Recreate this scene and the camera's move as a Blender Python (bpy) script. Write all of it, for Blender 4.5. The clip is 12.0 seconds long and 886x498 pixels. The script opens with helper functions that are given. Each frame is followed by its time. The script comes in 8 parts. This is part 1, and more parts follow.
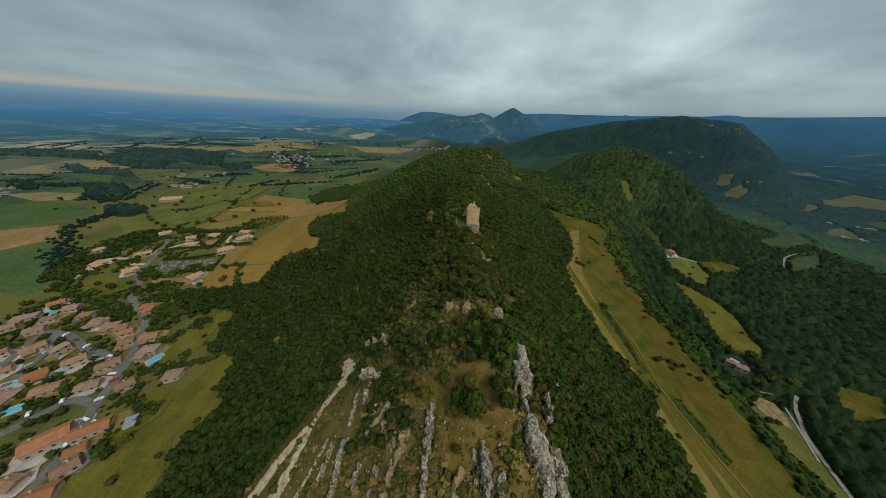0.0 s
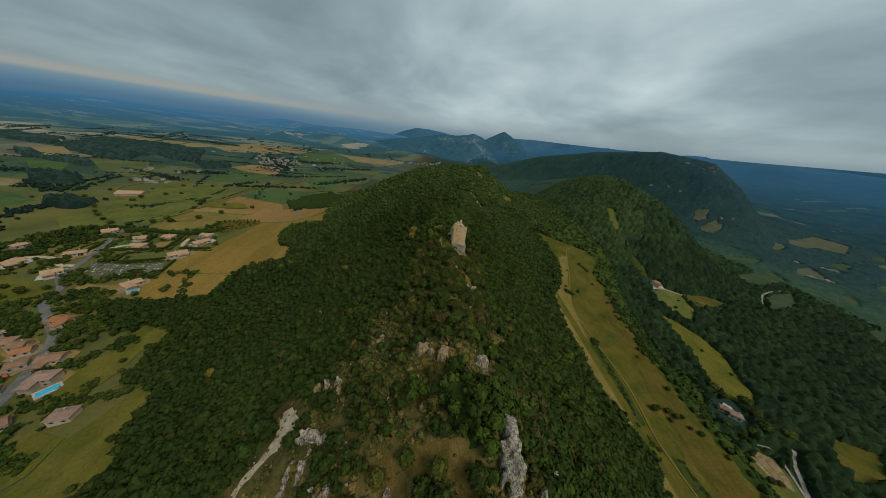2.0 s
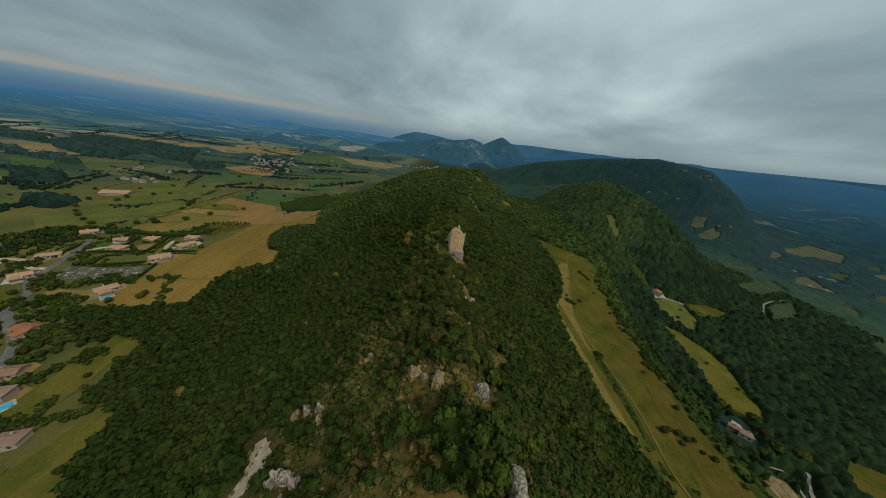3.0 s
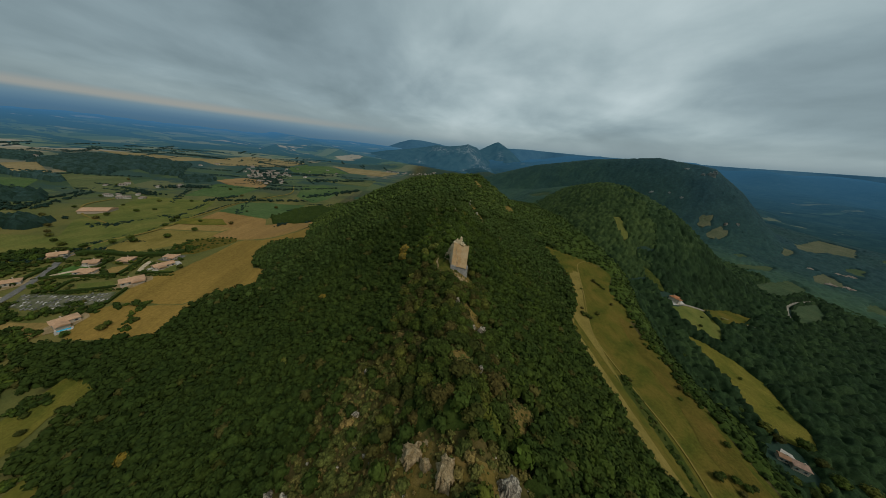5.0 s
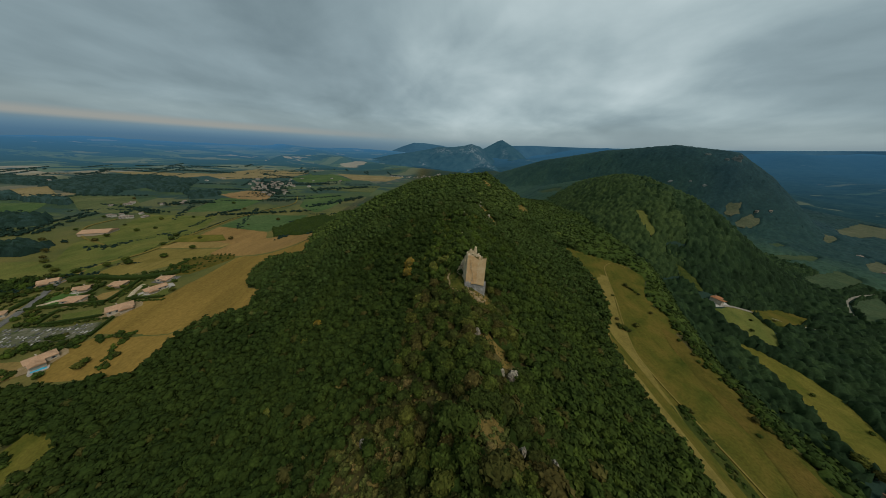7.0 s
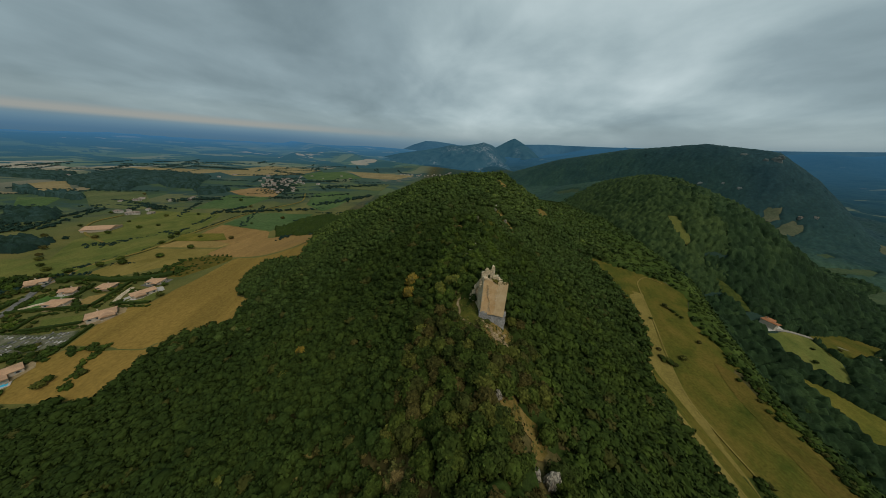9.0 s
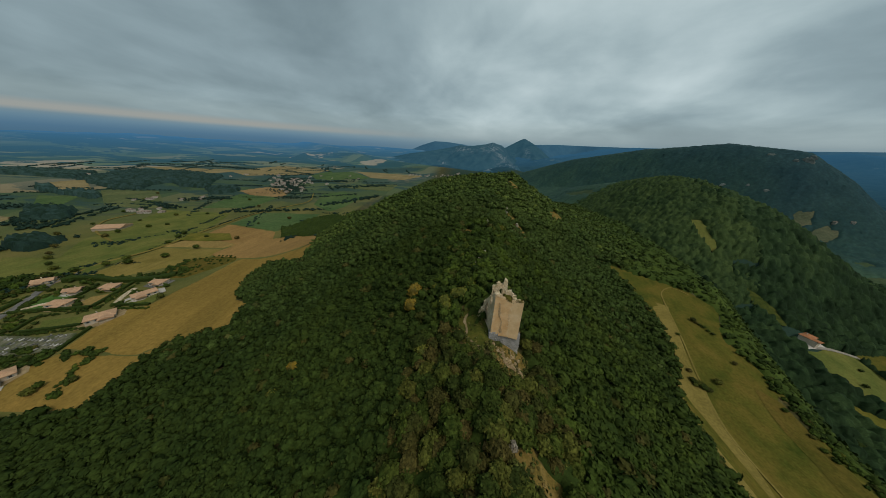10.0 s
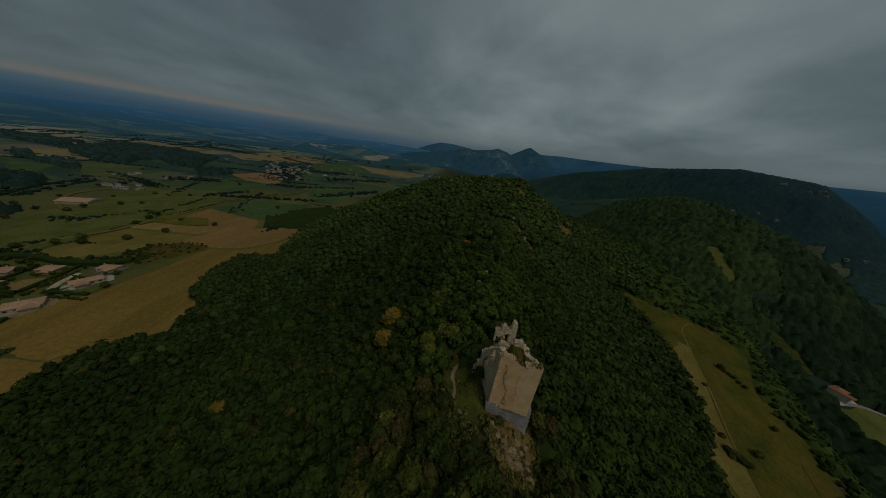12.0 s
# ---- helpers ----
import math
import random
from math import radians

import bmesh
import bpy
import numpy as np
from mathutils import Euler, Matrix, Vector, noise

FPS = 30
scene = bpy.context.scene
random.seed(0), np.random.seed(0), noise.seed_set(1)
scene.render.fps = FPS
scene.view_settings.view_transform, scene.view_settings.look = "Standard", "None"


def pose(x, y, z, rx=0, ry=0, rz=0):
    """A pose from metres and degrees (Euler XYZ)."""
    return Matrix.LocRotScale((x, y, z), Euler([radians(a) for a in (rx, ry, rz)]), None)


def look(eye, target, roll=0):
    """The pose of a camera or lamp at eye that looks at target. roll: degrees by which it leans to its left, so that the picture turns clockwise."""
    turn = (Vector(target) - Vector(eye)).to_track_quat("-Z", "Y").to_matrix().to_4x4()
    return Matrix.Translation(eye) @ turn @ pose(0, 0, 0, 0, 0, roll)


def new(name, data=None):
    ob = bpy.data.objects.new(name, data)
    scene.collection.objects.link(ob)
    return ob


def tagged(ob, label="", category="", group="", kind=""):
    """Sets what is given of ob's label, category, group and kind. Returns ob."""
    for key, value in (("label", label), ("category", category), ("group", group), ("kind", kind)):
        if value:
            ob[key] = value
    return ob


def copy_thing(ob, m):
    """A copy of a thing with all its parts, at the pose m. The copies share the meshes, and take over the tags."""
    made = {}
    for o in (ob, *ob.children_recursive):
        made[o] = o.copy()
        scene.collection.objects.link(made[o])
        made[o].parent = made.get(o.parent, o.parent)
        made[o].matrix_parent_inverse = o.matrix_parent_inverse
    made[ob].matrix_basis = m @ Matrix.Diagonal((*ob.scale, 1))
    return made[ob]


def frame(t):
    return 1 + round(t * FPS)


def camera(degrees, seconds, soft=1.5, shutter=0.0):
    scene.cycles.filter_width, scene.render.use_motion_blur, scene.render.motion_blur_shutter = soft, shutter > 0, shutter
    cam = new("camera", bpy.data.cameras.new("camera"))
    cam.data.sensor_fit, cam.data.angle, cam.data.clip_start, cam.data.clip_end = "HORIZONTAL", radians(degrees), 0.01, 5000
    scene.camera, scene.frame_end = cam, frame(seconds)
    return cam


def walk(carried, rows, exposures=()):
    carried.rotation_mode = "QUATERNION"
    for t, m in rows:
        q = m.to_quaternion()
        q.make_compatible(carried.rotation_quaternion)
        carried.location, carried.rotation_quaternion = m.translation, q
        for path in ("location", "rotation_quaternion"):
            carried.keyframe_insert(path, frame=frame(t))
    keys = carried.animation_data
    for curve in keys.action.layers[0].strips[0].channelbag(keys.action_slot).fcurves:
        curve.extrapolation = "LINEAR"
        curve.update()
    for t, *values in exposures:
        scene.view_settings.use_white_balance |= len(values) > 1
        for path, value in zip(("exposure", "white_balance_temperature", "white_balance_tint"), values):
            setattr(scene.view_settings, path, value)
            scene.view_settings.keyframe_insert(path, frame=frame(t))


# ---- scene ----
cam = camera(122.3, 12.0, soft=0.78)
PATH = [
    (0, (0.131, -0.075, 157.501), (0.161, 1.693, 156.566), 2.1),
    (0.5, (1.25, 5.15, 156.077), (1.299, 6.935, 155.175), 3.5),
    (1, (2.224, 10.33, 154.666), (2.303, 12.131, 153.8), 4.8),
    (1.5, (2.911, 15.276, 153.687), (3.021, 17.088, 152.846), 6.1),
    (2, (3.678, 20.486, 152.614), (3.814, 22.305, 151.795), 7.0),
    (2.5, (3.982, 25.626, 151.468), (4.133, 27.452, 150.668), 7.6),
    (3, (4.399, 30.914, 150.683), (4.556, 32.746, 149.894), 7.9),
    (5, (5.017, 53.885, 147.389), (5.173, 55.734, 146.644), 6.0),
    (5.5, (4.929, 60.29, 146.704), (5.065, 62.143, 145.962), 5.2),
    (6, (4.75, 67.049, 146.112), (4.864, 68.903, 145.368), 4.5),
    (6.5, (4.736, 73.607, 145.262), (4.832, 75.461, 144.518), 3.5),
    (7, (4.935, 79.874, 144.006), (5.026, 81.731, 143.267), 2.5),
    (9, (5.721, 107.853, 142.145), (5.737, 109.707, 141.393), 2.9),
    (9.5, (6.133, 114.531, 141.535), (6.105, 116.383, 140.78), 3.4),
    (10, (6.339, 120.621, 141.024), (6.292, 122.473, 140.272), 2.9),
    (10.5, (6.3, 126.355, 140.714), (6.257, 128.208, 139.963), 2.1),
    (11, (6.625, 133.414, 139.605), (6.591, 135.27, 138.859), 2.5),
    (11.5, (7.018, 140.823, 138.353), (6.993, 142.679, 137.608), 4.7),
    (12, (7.491, 148.197, 136.383), (7.465, 150.056, 135.646), 7.9),
]
EXPOSURES = [(0.0, 0.42), (1.0, 0.34), (2.0, 0.25), (3.0, 0.2), (5.0, 0.16), (11.2, 0.23), (11.5, -0.07), (12.0, -1.27)]
walk(cam, [(t, look(eye, target, roll)) for t, eye, target, roll in PATH], EXPOSURES)

# ---------------------------------------------------------------- overcast sky and the veiled sun
SUN_UP, SUN_ROUND = 52.0, 142      # degrees above the horizon, and to the east of the flight's heading
world = bpy.data.worlds.new("overcast_sky")
scene.world = world
world.use_nodes = True
wn, wl = world.node_tree.nodes, world.node_tree.links
wn.clear()


def wnode(kind, **inputs):
    n = wn.new(kind)
    for key, value in inputs.items():
        n.inputs[int(key[1:]) if key[0] == "i" and key[1:].isdigit() else key].default_value = value
    return n


def wmath(op, a, b=None):
    n = wn.new("ShaderNodeMath")
    n.operation = op
    for i, v in enumerate((a, b)):
        if v is None:
            continue
        if isinstance(v, (int, float)):
            n.inputs[i].default_value = v
        else:
            wl.new(v, n.inputs[i])
    return n.outputs[0]


def wramp(value, stops):
    n = wn.new("ShaderNodeValToRGB")
    e = n.color_ramp.elements
    while len(e) < len(stops):
        e.new(0.5)
    for i, (p, c) in enumerate(stops):
        e[i].position, e[i].color = p, (*c, 1.0) if len(c) == 3 else c
    wl.new(value, n.inputs[0])
    return n.outputs[0]


def wmix(fac, a, b, how="MIX"):
    n = wn.new("ShaderNodeMixRGB")
    n.blend_type = how
    for i, v in enumerate((fac, a, b)):
        if isinstance(v, (int, float)):
            n.inputs[i].default_value = v
        elif isinstance(v, tuple):
            n.inputs[i].default_value = (*v, 1.0)
        else:
            wl.new(v, n.inputs[i])
    return n.outputs[0]


nishita = wn.new("ShaderNodeTexSky")
nishita.sky_type, nishita.sun_disc = "NISHITA", False
nishita.sun_elevation, nishita.sun_rotation = radians(SUN_UP), radians(SUN_ROUND)
clear = wmix(1.0, nishita.outputs[0], (0.10, 0.10, 0.10), "MULTIPLY")
heading = wn.new("ShaderNodeTexCoord").outputs["Generated"]
xyz = wn.new("ShaderNodeSeparateXYZ")
wl.new(heading, xyz.inputs[0])
sx, sy, sz = xyz.outputs
# the cloud sheet: a level ceiling, so its billows crowd together towards the horizon
up = wmath("ADD", wmath("MAXIMUM", sz, 0.0), 0.22)
flat = wn.new("ShaderNodeCombineXYZ")
wl.new(wmath("DIVIDE", sx, up), flat.inputs[0])
wl.new(wmath("DIVIDE", sy, up), flat.inputs[1])


def wnoise(scale, detail, rough, distort, offset, stretch):
    m = wn.new("ShaderNodeMapping")
    m.inputs["Location"].default_value = offset
    m.inputs["Scale"].default_value = stretch
    m.inputs["Rotation"].default_value = (0, 0, radians(25))
    wl.new(flat.outputs[0], m.inputs[0])
    n = wnode("ShaderNodeTexNoise", Scale=scale, Detail=detail, Roughness=rough, Distortion=distort)
    wl.new(m.outputs[0], n.inputs["Vector"])
    return n.outputs["Fac"]


broad = wnoise(0.55, 4.0, 0.55, 0.5, (3.1, 1.7, 0), (1.0, 0.75, 1.0))
fine = wnoise(1.5, 8.0, 0.56, 0.3, (7.3, 2.2, 0), (1.0, 0.8, 1.0))
bulk = wmath("ADD", wmath("MULTIPLY", broad, 0.72), wmath("MULTIPLY", fine, 0.34))
bulk = wmath("SUBTRACT", bulk, 0.03)
# thinner cloud towards the veiled sun
toward = wn.new("ShaderNodeVectorMath")
toward.operation = "DOT_PRODUCT"
wl.new(heading, toward.inputs[0])
toward.inputs[1].default_value = (math.sin(radians(20)) * 0.86, math.cos(radians(20)) * 0.86, 0.5)
thin = wmath("POWER", wmath("MAXIMUM", toward.outputs["Value"], 0.0), 3.5)
bulk = wmath("ADD", wmath("SUBTRACT", bulk, wmath("MULTIPLY", wmath("MAXIMUM", wmath("MULTIPLY", sx, -1.0), 0.0), 0.07)), wmath("MULTIPLY", thin, 0.13))
bulk = wmath("SUBTRACT", bulk, wmath("MULTIPLY", wmath("MAXIMUM", wmath("SUBTRACT", sx, 0.45), 0.0), 0.16))
cloud = wramp(bulk, [(0.36, (0.148, 0.203, 0.222)), (0.50, (0.227, 0.300, 0.324)), (0.60, (0.320, 0.405, 0.424)), (0.74, (0.465, 0.555, 0.57))])
# near the horizon: a grey-blue veil, and a paler gap under the cloud's edge in the west
veil = wramp(wmath("MULTIPLY", wmath("ADD", sz, 0.10), 2.5), [(0.20, (0.040, 0.10, 0.16)), (0.275, (0.050, 0.128, 0.212)), (0.32, (0.088, 0.175, 0.25)), (0.36, (0.16, 0.22, 0.25)), (0.45, (0.22, 0.28, 0.29))])
veil_ahead = wramp(wmath("MULTIPLY", wmath("ADD", sz, 0.10), 2.5), [(0.20, (0.075, 0.14, 0.19)), (0.275, (0.105, 0.18, 0.235)), (0.32, (0.14, 0.215, 0.26)), (0.36, (0.19, 0.25, 0.275)), (0.45, (0.23, 0.29, 0.30))])
veil = wmix(wramp(wmath("MULTIPLY", sx, -1.0), [(0.02, (0, 0, 0)), (0.55, (1, 1, 1))]), veil_ahead, veil)
low = wramp(wmath("MULTIPLY", wmath("ADD", sz, 0.10), 2.5), [(0.30, (0, 0, 0)), (0.52, (1, 1, 1))])
sky = wmix(low, veil, cloud)
westward = wramp(wmath("MULTIPLY", sx, -1.0), [(0.10, (0, 0, 0)), (0.6, (1, 1, 1))])
gap = wramp(wmath("MULTIPLY", wmath("ADD", sz, 0.10), 2.5), [(0.335, (0, 0, 0)), (0.355, (1, 1, 1)), (0.37, (1, 1, 1)), (0.40, (0, 0, 0))])
sky = wmix(wmix(1.0, westward, gap, "MULTIPLY"), sky, (0.255, 0.268, 0.258))
sky = wmix(0.05, sky, clear)
back = wnode("ShaderNodeBackground", Strength=1.0)
wl.new(sky, back.inputs["Color"])
wl.new(back.outputs[0], wn.new("ShaderNodeOutputWorld").inputs[0])

sun = new("sun", bpy.data.lights.new("sun", "SUN"))
sun.data.energy, sun.data.angle, sun.data.color = 1.6, radians(24), (1.0, 0.95, 0.86)
aim = Vector((math.sin(radians(SUN_ROUND)) * math.cos(radians(SUN_UP)), math.cos(radians(SUN_ROUND)) * math.cos(radians(SUN_UP)), math.sin(radians(SUN_UP))))
sun.matrix_world = look(aim * 1000, (0, 0, 0))
# ---------------------------------------------------------------- materials
class Mat:
    """A node material: short calls for the nodes that the surfaces need."""

    def __init__(self, name, rough=0.85, metal=0.0, spec=0.25):
        self.m = bpy.data.materials.new(name)
        self.m.use_nodes = True
        self.n, self.l = self.m.node_tree.nodes, self.m.node_tree.links
        self.b = self.n["Principled BSDF"]
        self.b.inputs["Roughness"].default_value = rough
        self.b.inputs["Metallic"].default_value = metal
        self.b.inputs["Specular IOR Level"].default_value = spec
        self.where = self.n.new("ShaderNodeTexCoord").outputs["Object"]

    def noise(self, size, detail=4.0, rough=0.55, distort=0.0, stretch=(1, 1, 1), turn=0.0):
        mp = self.n.new("ShaderNodeMapping")
        mp.inputs["Scale"].default_value = stretch
        mp.inputs["Rotation"].default_value = (0, 0, radians(turn))
        self.l.new(self.where, mp.inputs[0])
        t = self.n.new("ShaderNodeTexNoise")
        t.inputs["Scale"].default_value, t.inputs["Detail"].default_value = 1.0 / size, detail
        t.inputs["Roughness"].default_value, t.inputs["Distortion"].default_value = rough, distort
        self.l.new(mp.outputs[0], t.inputs["Vector"])
        return t.outputs["Fac"]

    def cells(self, size, feature="F1", out="Distance", stretch=(1, 1, 1), turn=0.0, rand=1.0):
        mp = self.n.new("ShaderNodeMapping")
        mp.inputs["Scale"].default_value = stretch
        mp.inputs["Rotation"].default_value = (0, 0, radians(turn))
        self.l.new(self.where, mp.inputs[0])
        t = self.n.new("ShaderNodeTexVoronoi")
        t.feature = feature
        t.inputs["Scale"].default_value = 1.0 / size
        t.inputs["Randomness"].default_value = rand
        self.l.new(mp.outputs[0], t.inputs["Vector"])
        return t.outputs[out]

    def attr(self, name):
        a = self.n.new("ShaderNodeAttribute")
        a.attribute_name = name
        return a.outputs["Fac"]

    def chance(self):
        return self.n.new("ShaderNodeObjectInfo").outputs["Random"]

    def island(self):
        return self.n.new("ShaderNodeNewGeometry").outputs["Random Per Island"]

    def ramp(self, value, stops, how="LINEAR"):
        r = self.n.new("ShaderNodeValToRGB")
        r.color_ramp.interpolation = how
        e = r.color_ramp.elements
        while len(e) < len(stops):
            e.new(0.5)
        for i, (p, c) in enumerate(stops):
            e[i].position, e[i].color = p, (*(c if isinstance(c, tuple) else (c, c, c)), 1.0)
        self.l.new(value, r.inputs[0])
        return r.outputs[0]

    def mix(self, fac, a, b, how="MIX"):
        x = self.n.new("ShaderNodeMixRGB")
        x.blend_type = how
        for i, v in enumerate((fac, a, b)):
            if isinstance(v, (int, float)):
                x.inputs[i].default_value = v if i == 0 else (v, v, v, 1.0)
            elif isinstance(v, tuple):
                x.inputs[i].default_value = (*v, 1.0)
            else:
                self.l.new(v, x.inputs[i])
        return x.outputs[0]

    def math(self, op, a, b=0.0):
        x = self.n.new("ShaderNodeMath")
        x.operation = op
        for i, v in enumerate((a, b)):
            if isinstance(v, (int, float)):
                x.inputs[i].default_value = v
            else:
                self.l.new(v, x.inputs[i])
        return x.outputs[0]

    def color(self, socket):
        if isinstance(socket, tuple):
            self.b.inputs["Base Color"].default_value = (*socket, 1.0)
        else:
            self.l.new(socket, self.b.inputs["Base Color"])
        return self

    def relief(self, socket, depth, strength=1.0):
        b = self.n.new("ShaderNodeBump")
        b.inputs["Distance"].default_value, b.inputs["Strength"].default_value = depth, strength
        self.l.new(socket, b.inputs["Height"])
        self.l.new(b.outputs[0], self.b.inputs["Normal"])
        return self

    def glow(self, color, strength):
        self.b.inputs["Emission Color"].default_value = (*color, 1.0)
        self.b.inputs["Emission Strength"].default_value = strength
        return self


def earth(name, low, mid, high, patch, grain, depth=0.12, stretch=(1, 1, 1), turn=0.0):
    """Grass, stubble or soil: broad patches, fine tufts and a little relief."""
    m = Mat(name, 0.95, spec=0.03)
    broad = m.noise(patch, 5, 0.6, 0.4, stretch, turn)
    fine = m.noise(grain, 4, 0.7)
    c = m.ramp(broad, [(0.30, low), (0.5, mid), (0.72, high)])
    c = m.mix(0.55, c, m.ramp(fine, [(0.3, 0.45), (0.7, 1.35)]), "MULTIPLY")
    c = m.mix(0.30, c, m.ramp(m.noise(patch * 0.2, 4, 0.65, 0.0, (1, 0.12, 1), 62), [(0.3, 0.6), (0.7, 1.35)]), "MULTIPLY")
    return m.color(c).relief(fine, depth).m


def wood_leaf(name, stops, source, contrast=0.5, grain=0.55, patchy=0.8):
    """Foliage whose tint differs from crown to crown. grain: size of its sprays; patchy: how strongly they differ."""
    m = Mat(name, 0.8, spec=0.05)
    tint = m.attr("tint") if source == "tint" else m.chance()
    c = m.ramp(tint, stops)
    c = m.mix(contrast, c, m.ramp(m.island(), [(0.0, 0.45), (0.5, 0.95), (1.0, 1.6)]), "MULTIPLY")
    c = m.mix(patchy, c, m.ramp(m.noise(grain, 4, 0.7), [(0.32, 0.35), (0.5, 0.95), (0.68, 1.75)]), "MULTIPLY")
    c = m.mix(0.5, c, m.ramp(m.noise(38.0, 3, 0.5), [(0.35, (0.68, 0.76, 0.7)), (0.65, (1.32, 1.2, 1.0))]), "MULTIPLY")
    m.color(c)
    return m.m


GREENS = [(0.0, (0.066, 0.060, 0.017)), (0.10, (0.050, 0.053, 0.012)), (0.17, (0.022, 0.036, 0.008)), (0.36, (0.032, 0.050, 0.010)), (0.55, (0.043, 0.064, 0.012)), (0.75, (0.051, 0.078, 0.012)), (0.93, (0.089, 0.094, 0.016)), (0.972, (0.125, 0.112, 0.020)), (0.992, (0.229, 0.151, 0.020)), (1.0, (0.264, 0.134, 0.020))]
SCRUBS = [(0.0, (0.051, 0.063, 0.016)), (0.45, (0.075, 0.084, 0.022)), (0.75, (0.120, 0.103, 0.031)), (0.95, (0.188, 0.128, 0.048)), (1.0, (0.225, 0.169, 0.043))]
# VALES and FARS: haze painted into the leaf as paler, bluer tints
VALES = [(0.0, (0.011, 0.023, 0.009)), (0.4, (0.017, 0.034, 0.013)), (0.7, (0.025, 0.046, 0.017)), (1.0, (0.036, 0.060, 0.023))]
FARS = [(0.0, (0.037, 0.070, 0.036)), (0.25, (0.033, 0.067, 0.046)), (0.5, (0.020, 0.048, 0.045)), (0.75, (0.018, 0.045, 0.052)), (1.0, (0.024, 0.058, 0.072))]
# copse leaf: its upper tints hold painted haze
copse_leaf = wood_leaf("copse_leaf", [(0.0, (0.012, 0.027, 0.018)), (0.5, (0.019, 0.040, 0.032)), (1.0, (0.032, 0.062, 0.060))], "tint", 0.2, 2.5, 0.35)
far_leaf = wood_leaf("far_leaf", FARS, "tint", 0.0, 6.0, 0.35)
leaf = wood_leaf("oak_leaf", GREENS, "tint", 0.35, 0.6, 0.5)
leaf_single = wood_leaf("oak_leaf_single", [(0.0, (0.072, 0.058, 0.017)), (0.16, (0.059, 0.052, 0.014)), (0.30, (0.030, 0.040, 0.009)), (0.55, (0.036, 0.052, 0.010)), (0.8, (0.047, 0.064, 0.011)), (1.0, (0.082, 0.082, 0.017))], "chance")
# oak leaf lightened for the upper ridge, haze put into its colour
summit_leaf = wood_leaf("summit_oak_leaf", [(0.0, (0.069, 0.074, 0.022)), (0.15, (0.037, 0.057, 0.014)), (0.5, (0.052, 0.078, 0.019)), (0.8, (0.069, 0.099, 0.022)), (1.0, (0.098, 0.118, 0.025))], "tint")
spur_leaf = wood_leaf("spur_leaf", [(0.0, (0.019, 0.034, 0.012)), (0.3, (0.029, 0.048, 0.016)), (0.6, (0.037, 0.058, 0.019)), (1.0, (0.050, 0.073, 0.024))], "tint", 0.2, 0.9, 0.6)
scrub_leaf = wood_leaf("scrub_leaf", SCRUBS, "tint")
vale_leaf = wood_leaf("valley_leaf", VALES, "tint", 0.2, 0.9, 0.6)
bark = Mat("bark", 0.95)
bark.color(bark.ramp(bark.noise(0.15, 5, 0.6, 0, (1, 1, 0.2)), [(0.3, (0.05, 0.04, 0.03)), (0.7, (0.13, 0.11, 0.09))]))
bark = bark.m

pasture = earth("pasture", (0.076, 0.096, 0.022), (0.112, 0.120, 0.029), (0.158, 0.142, 0.038), 30, 1.3)
pasture_green = earth("green_pasture", (0.045, 0.092, 0.022), (0.062, 0.115, 0.026), (0.085, 0.13, 0.032), 40, 1.5)
dark_crop = earth("dark_crop", (0.030, 0.062, 0.014), (0.038, 0.075, 0.018), (0.05, 0.085, 0.022), 30, 1.2)
stubble = earth("stubble", (0.20, 0.14, 0.045), (0.245, 0.165, 0.055), (0.28, 0.19, 0.065), 45, 2.0, stretch=(1, 0.25, 1), turn=28)
stubble_olive = earth("olive_stubble", (0.175, 0.117, 0.028), (0.217, 0.140, 0.033), (0.26, 0.163, 0.040), 45, 2.0, stretch=(1, 0.3, 1), turn=28)
ploughed = earth("ploughed_field", (0.21, 0.125, 0.042), (0.25, 0.15, 0.052), (0.29, 0.175, 0.062), 45, 2.0, stretch=(1, 0.3, 1), turn=28)
meadow = earth("dry_meadow", (0.048, 0.062, 0.010), (0.094, 0.084, 0.015), (0.138, 0.100, 0.021), 17, 1.1)
brown_meadow = earth("browned_meadow", (0.064, 0.062, 0.011), (0.096, 0.076, 0.015), (0.130, 0.088, 0.020), 12, 1.0)
bank_grass = earth("bleached_bank_grass", (0.085, 0.066, 0.018), (0.165, 0.115, 0.034), (0.23, 0.16, 0.055), 2.5, 0.6, 0.2)
hill_pasture = earth("yellowing_hill_pasture", (0.078, 0.086, 0.014), (0.118, 0.108, 0.019), (0.160, 0.130, 0.026), 16, 1.1)
mown = earth("mown_strip", (0.145, 0.115, 0.028), (0.185, 0.142, 0.037), (0.215, 0.16, 0.046), 18, 1.0)
asphalt = earth("asphalt", (0.105, 0.10, 0.088), (0.145, 0.138, 0.122), (0.185, 0.176, 0.158), 6, 0.6, 0.02)
gravel = earth("pale_gravel", (0.27, 0.20, 0.115), (0.46, 0.37, 0.245), (0.60, 0.50, 0.36), 2.5, 0.5, 0.15)
chalk_lane = earth("worn_lane_surface", (0.20, 0.175, 0.135), (0.28, 0.25, 0.20), (0.37, 0.335, 0.275), 3.0, 0.5, 0.05)
rank_grass = earth("rank_green_grass", (0.030, 0.045, 0.010), (0.048, 0.060, 0.013), (0.078, 0.078, 0.018), 6, 0.9, 0.2)
dirt = earth("bare_soil", (0.20, 0.145, 0.07), (0.26, 0.19, 0.10), (0.33, 0.25, 0.145), 4, 0.4, 0.06)

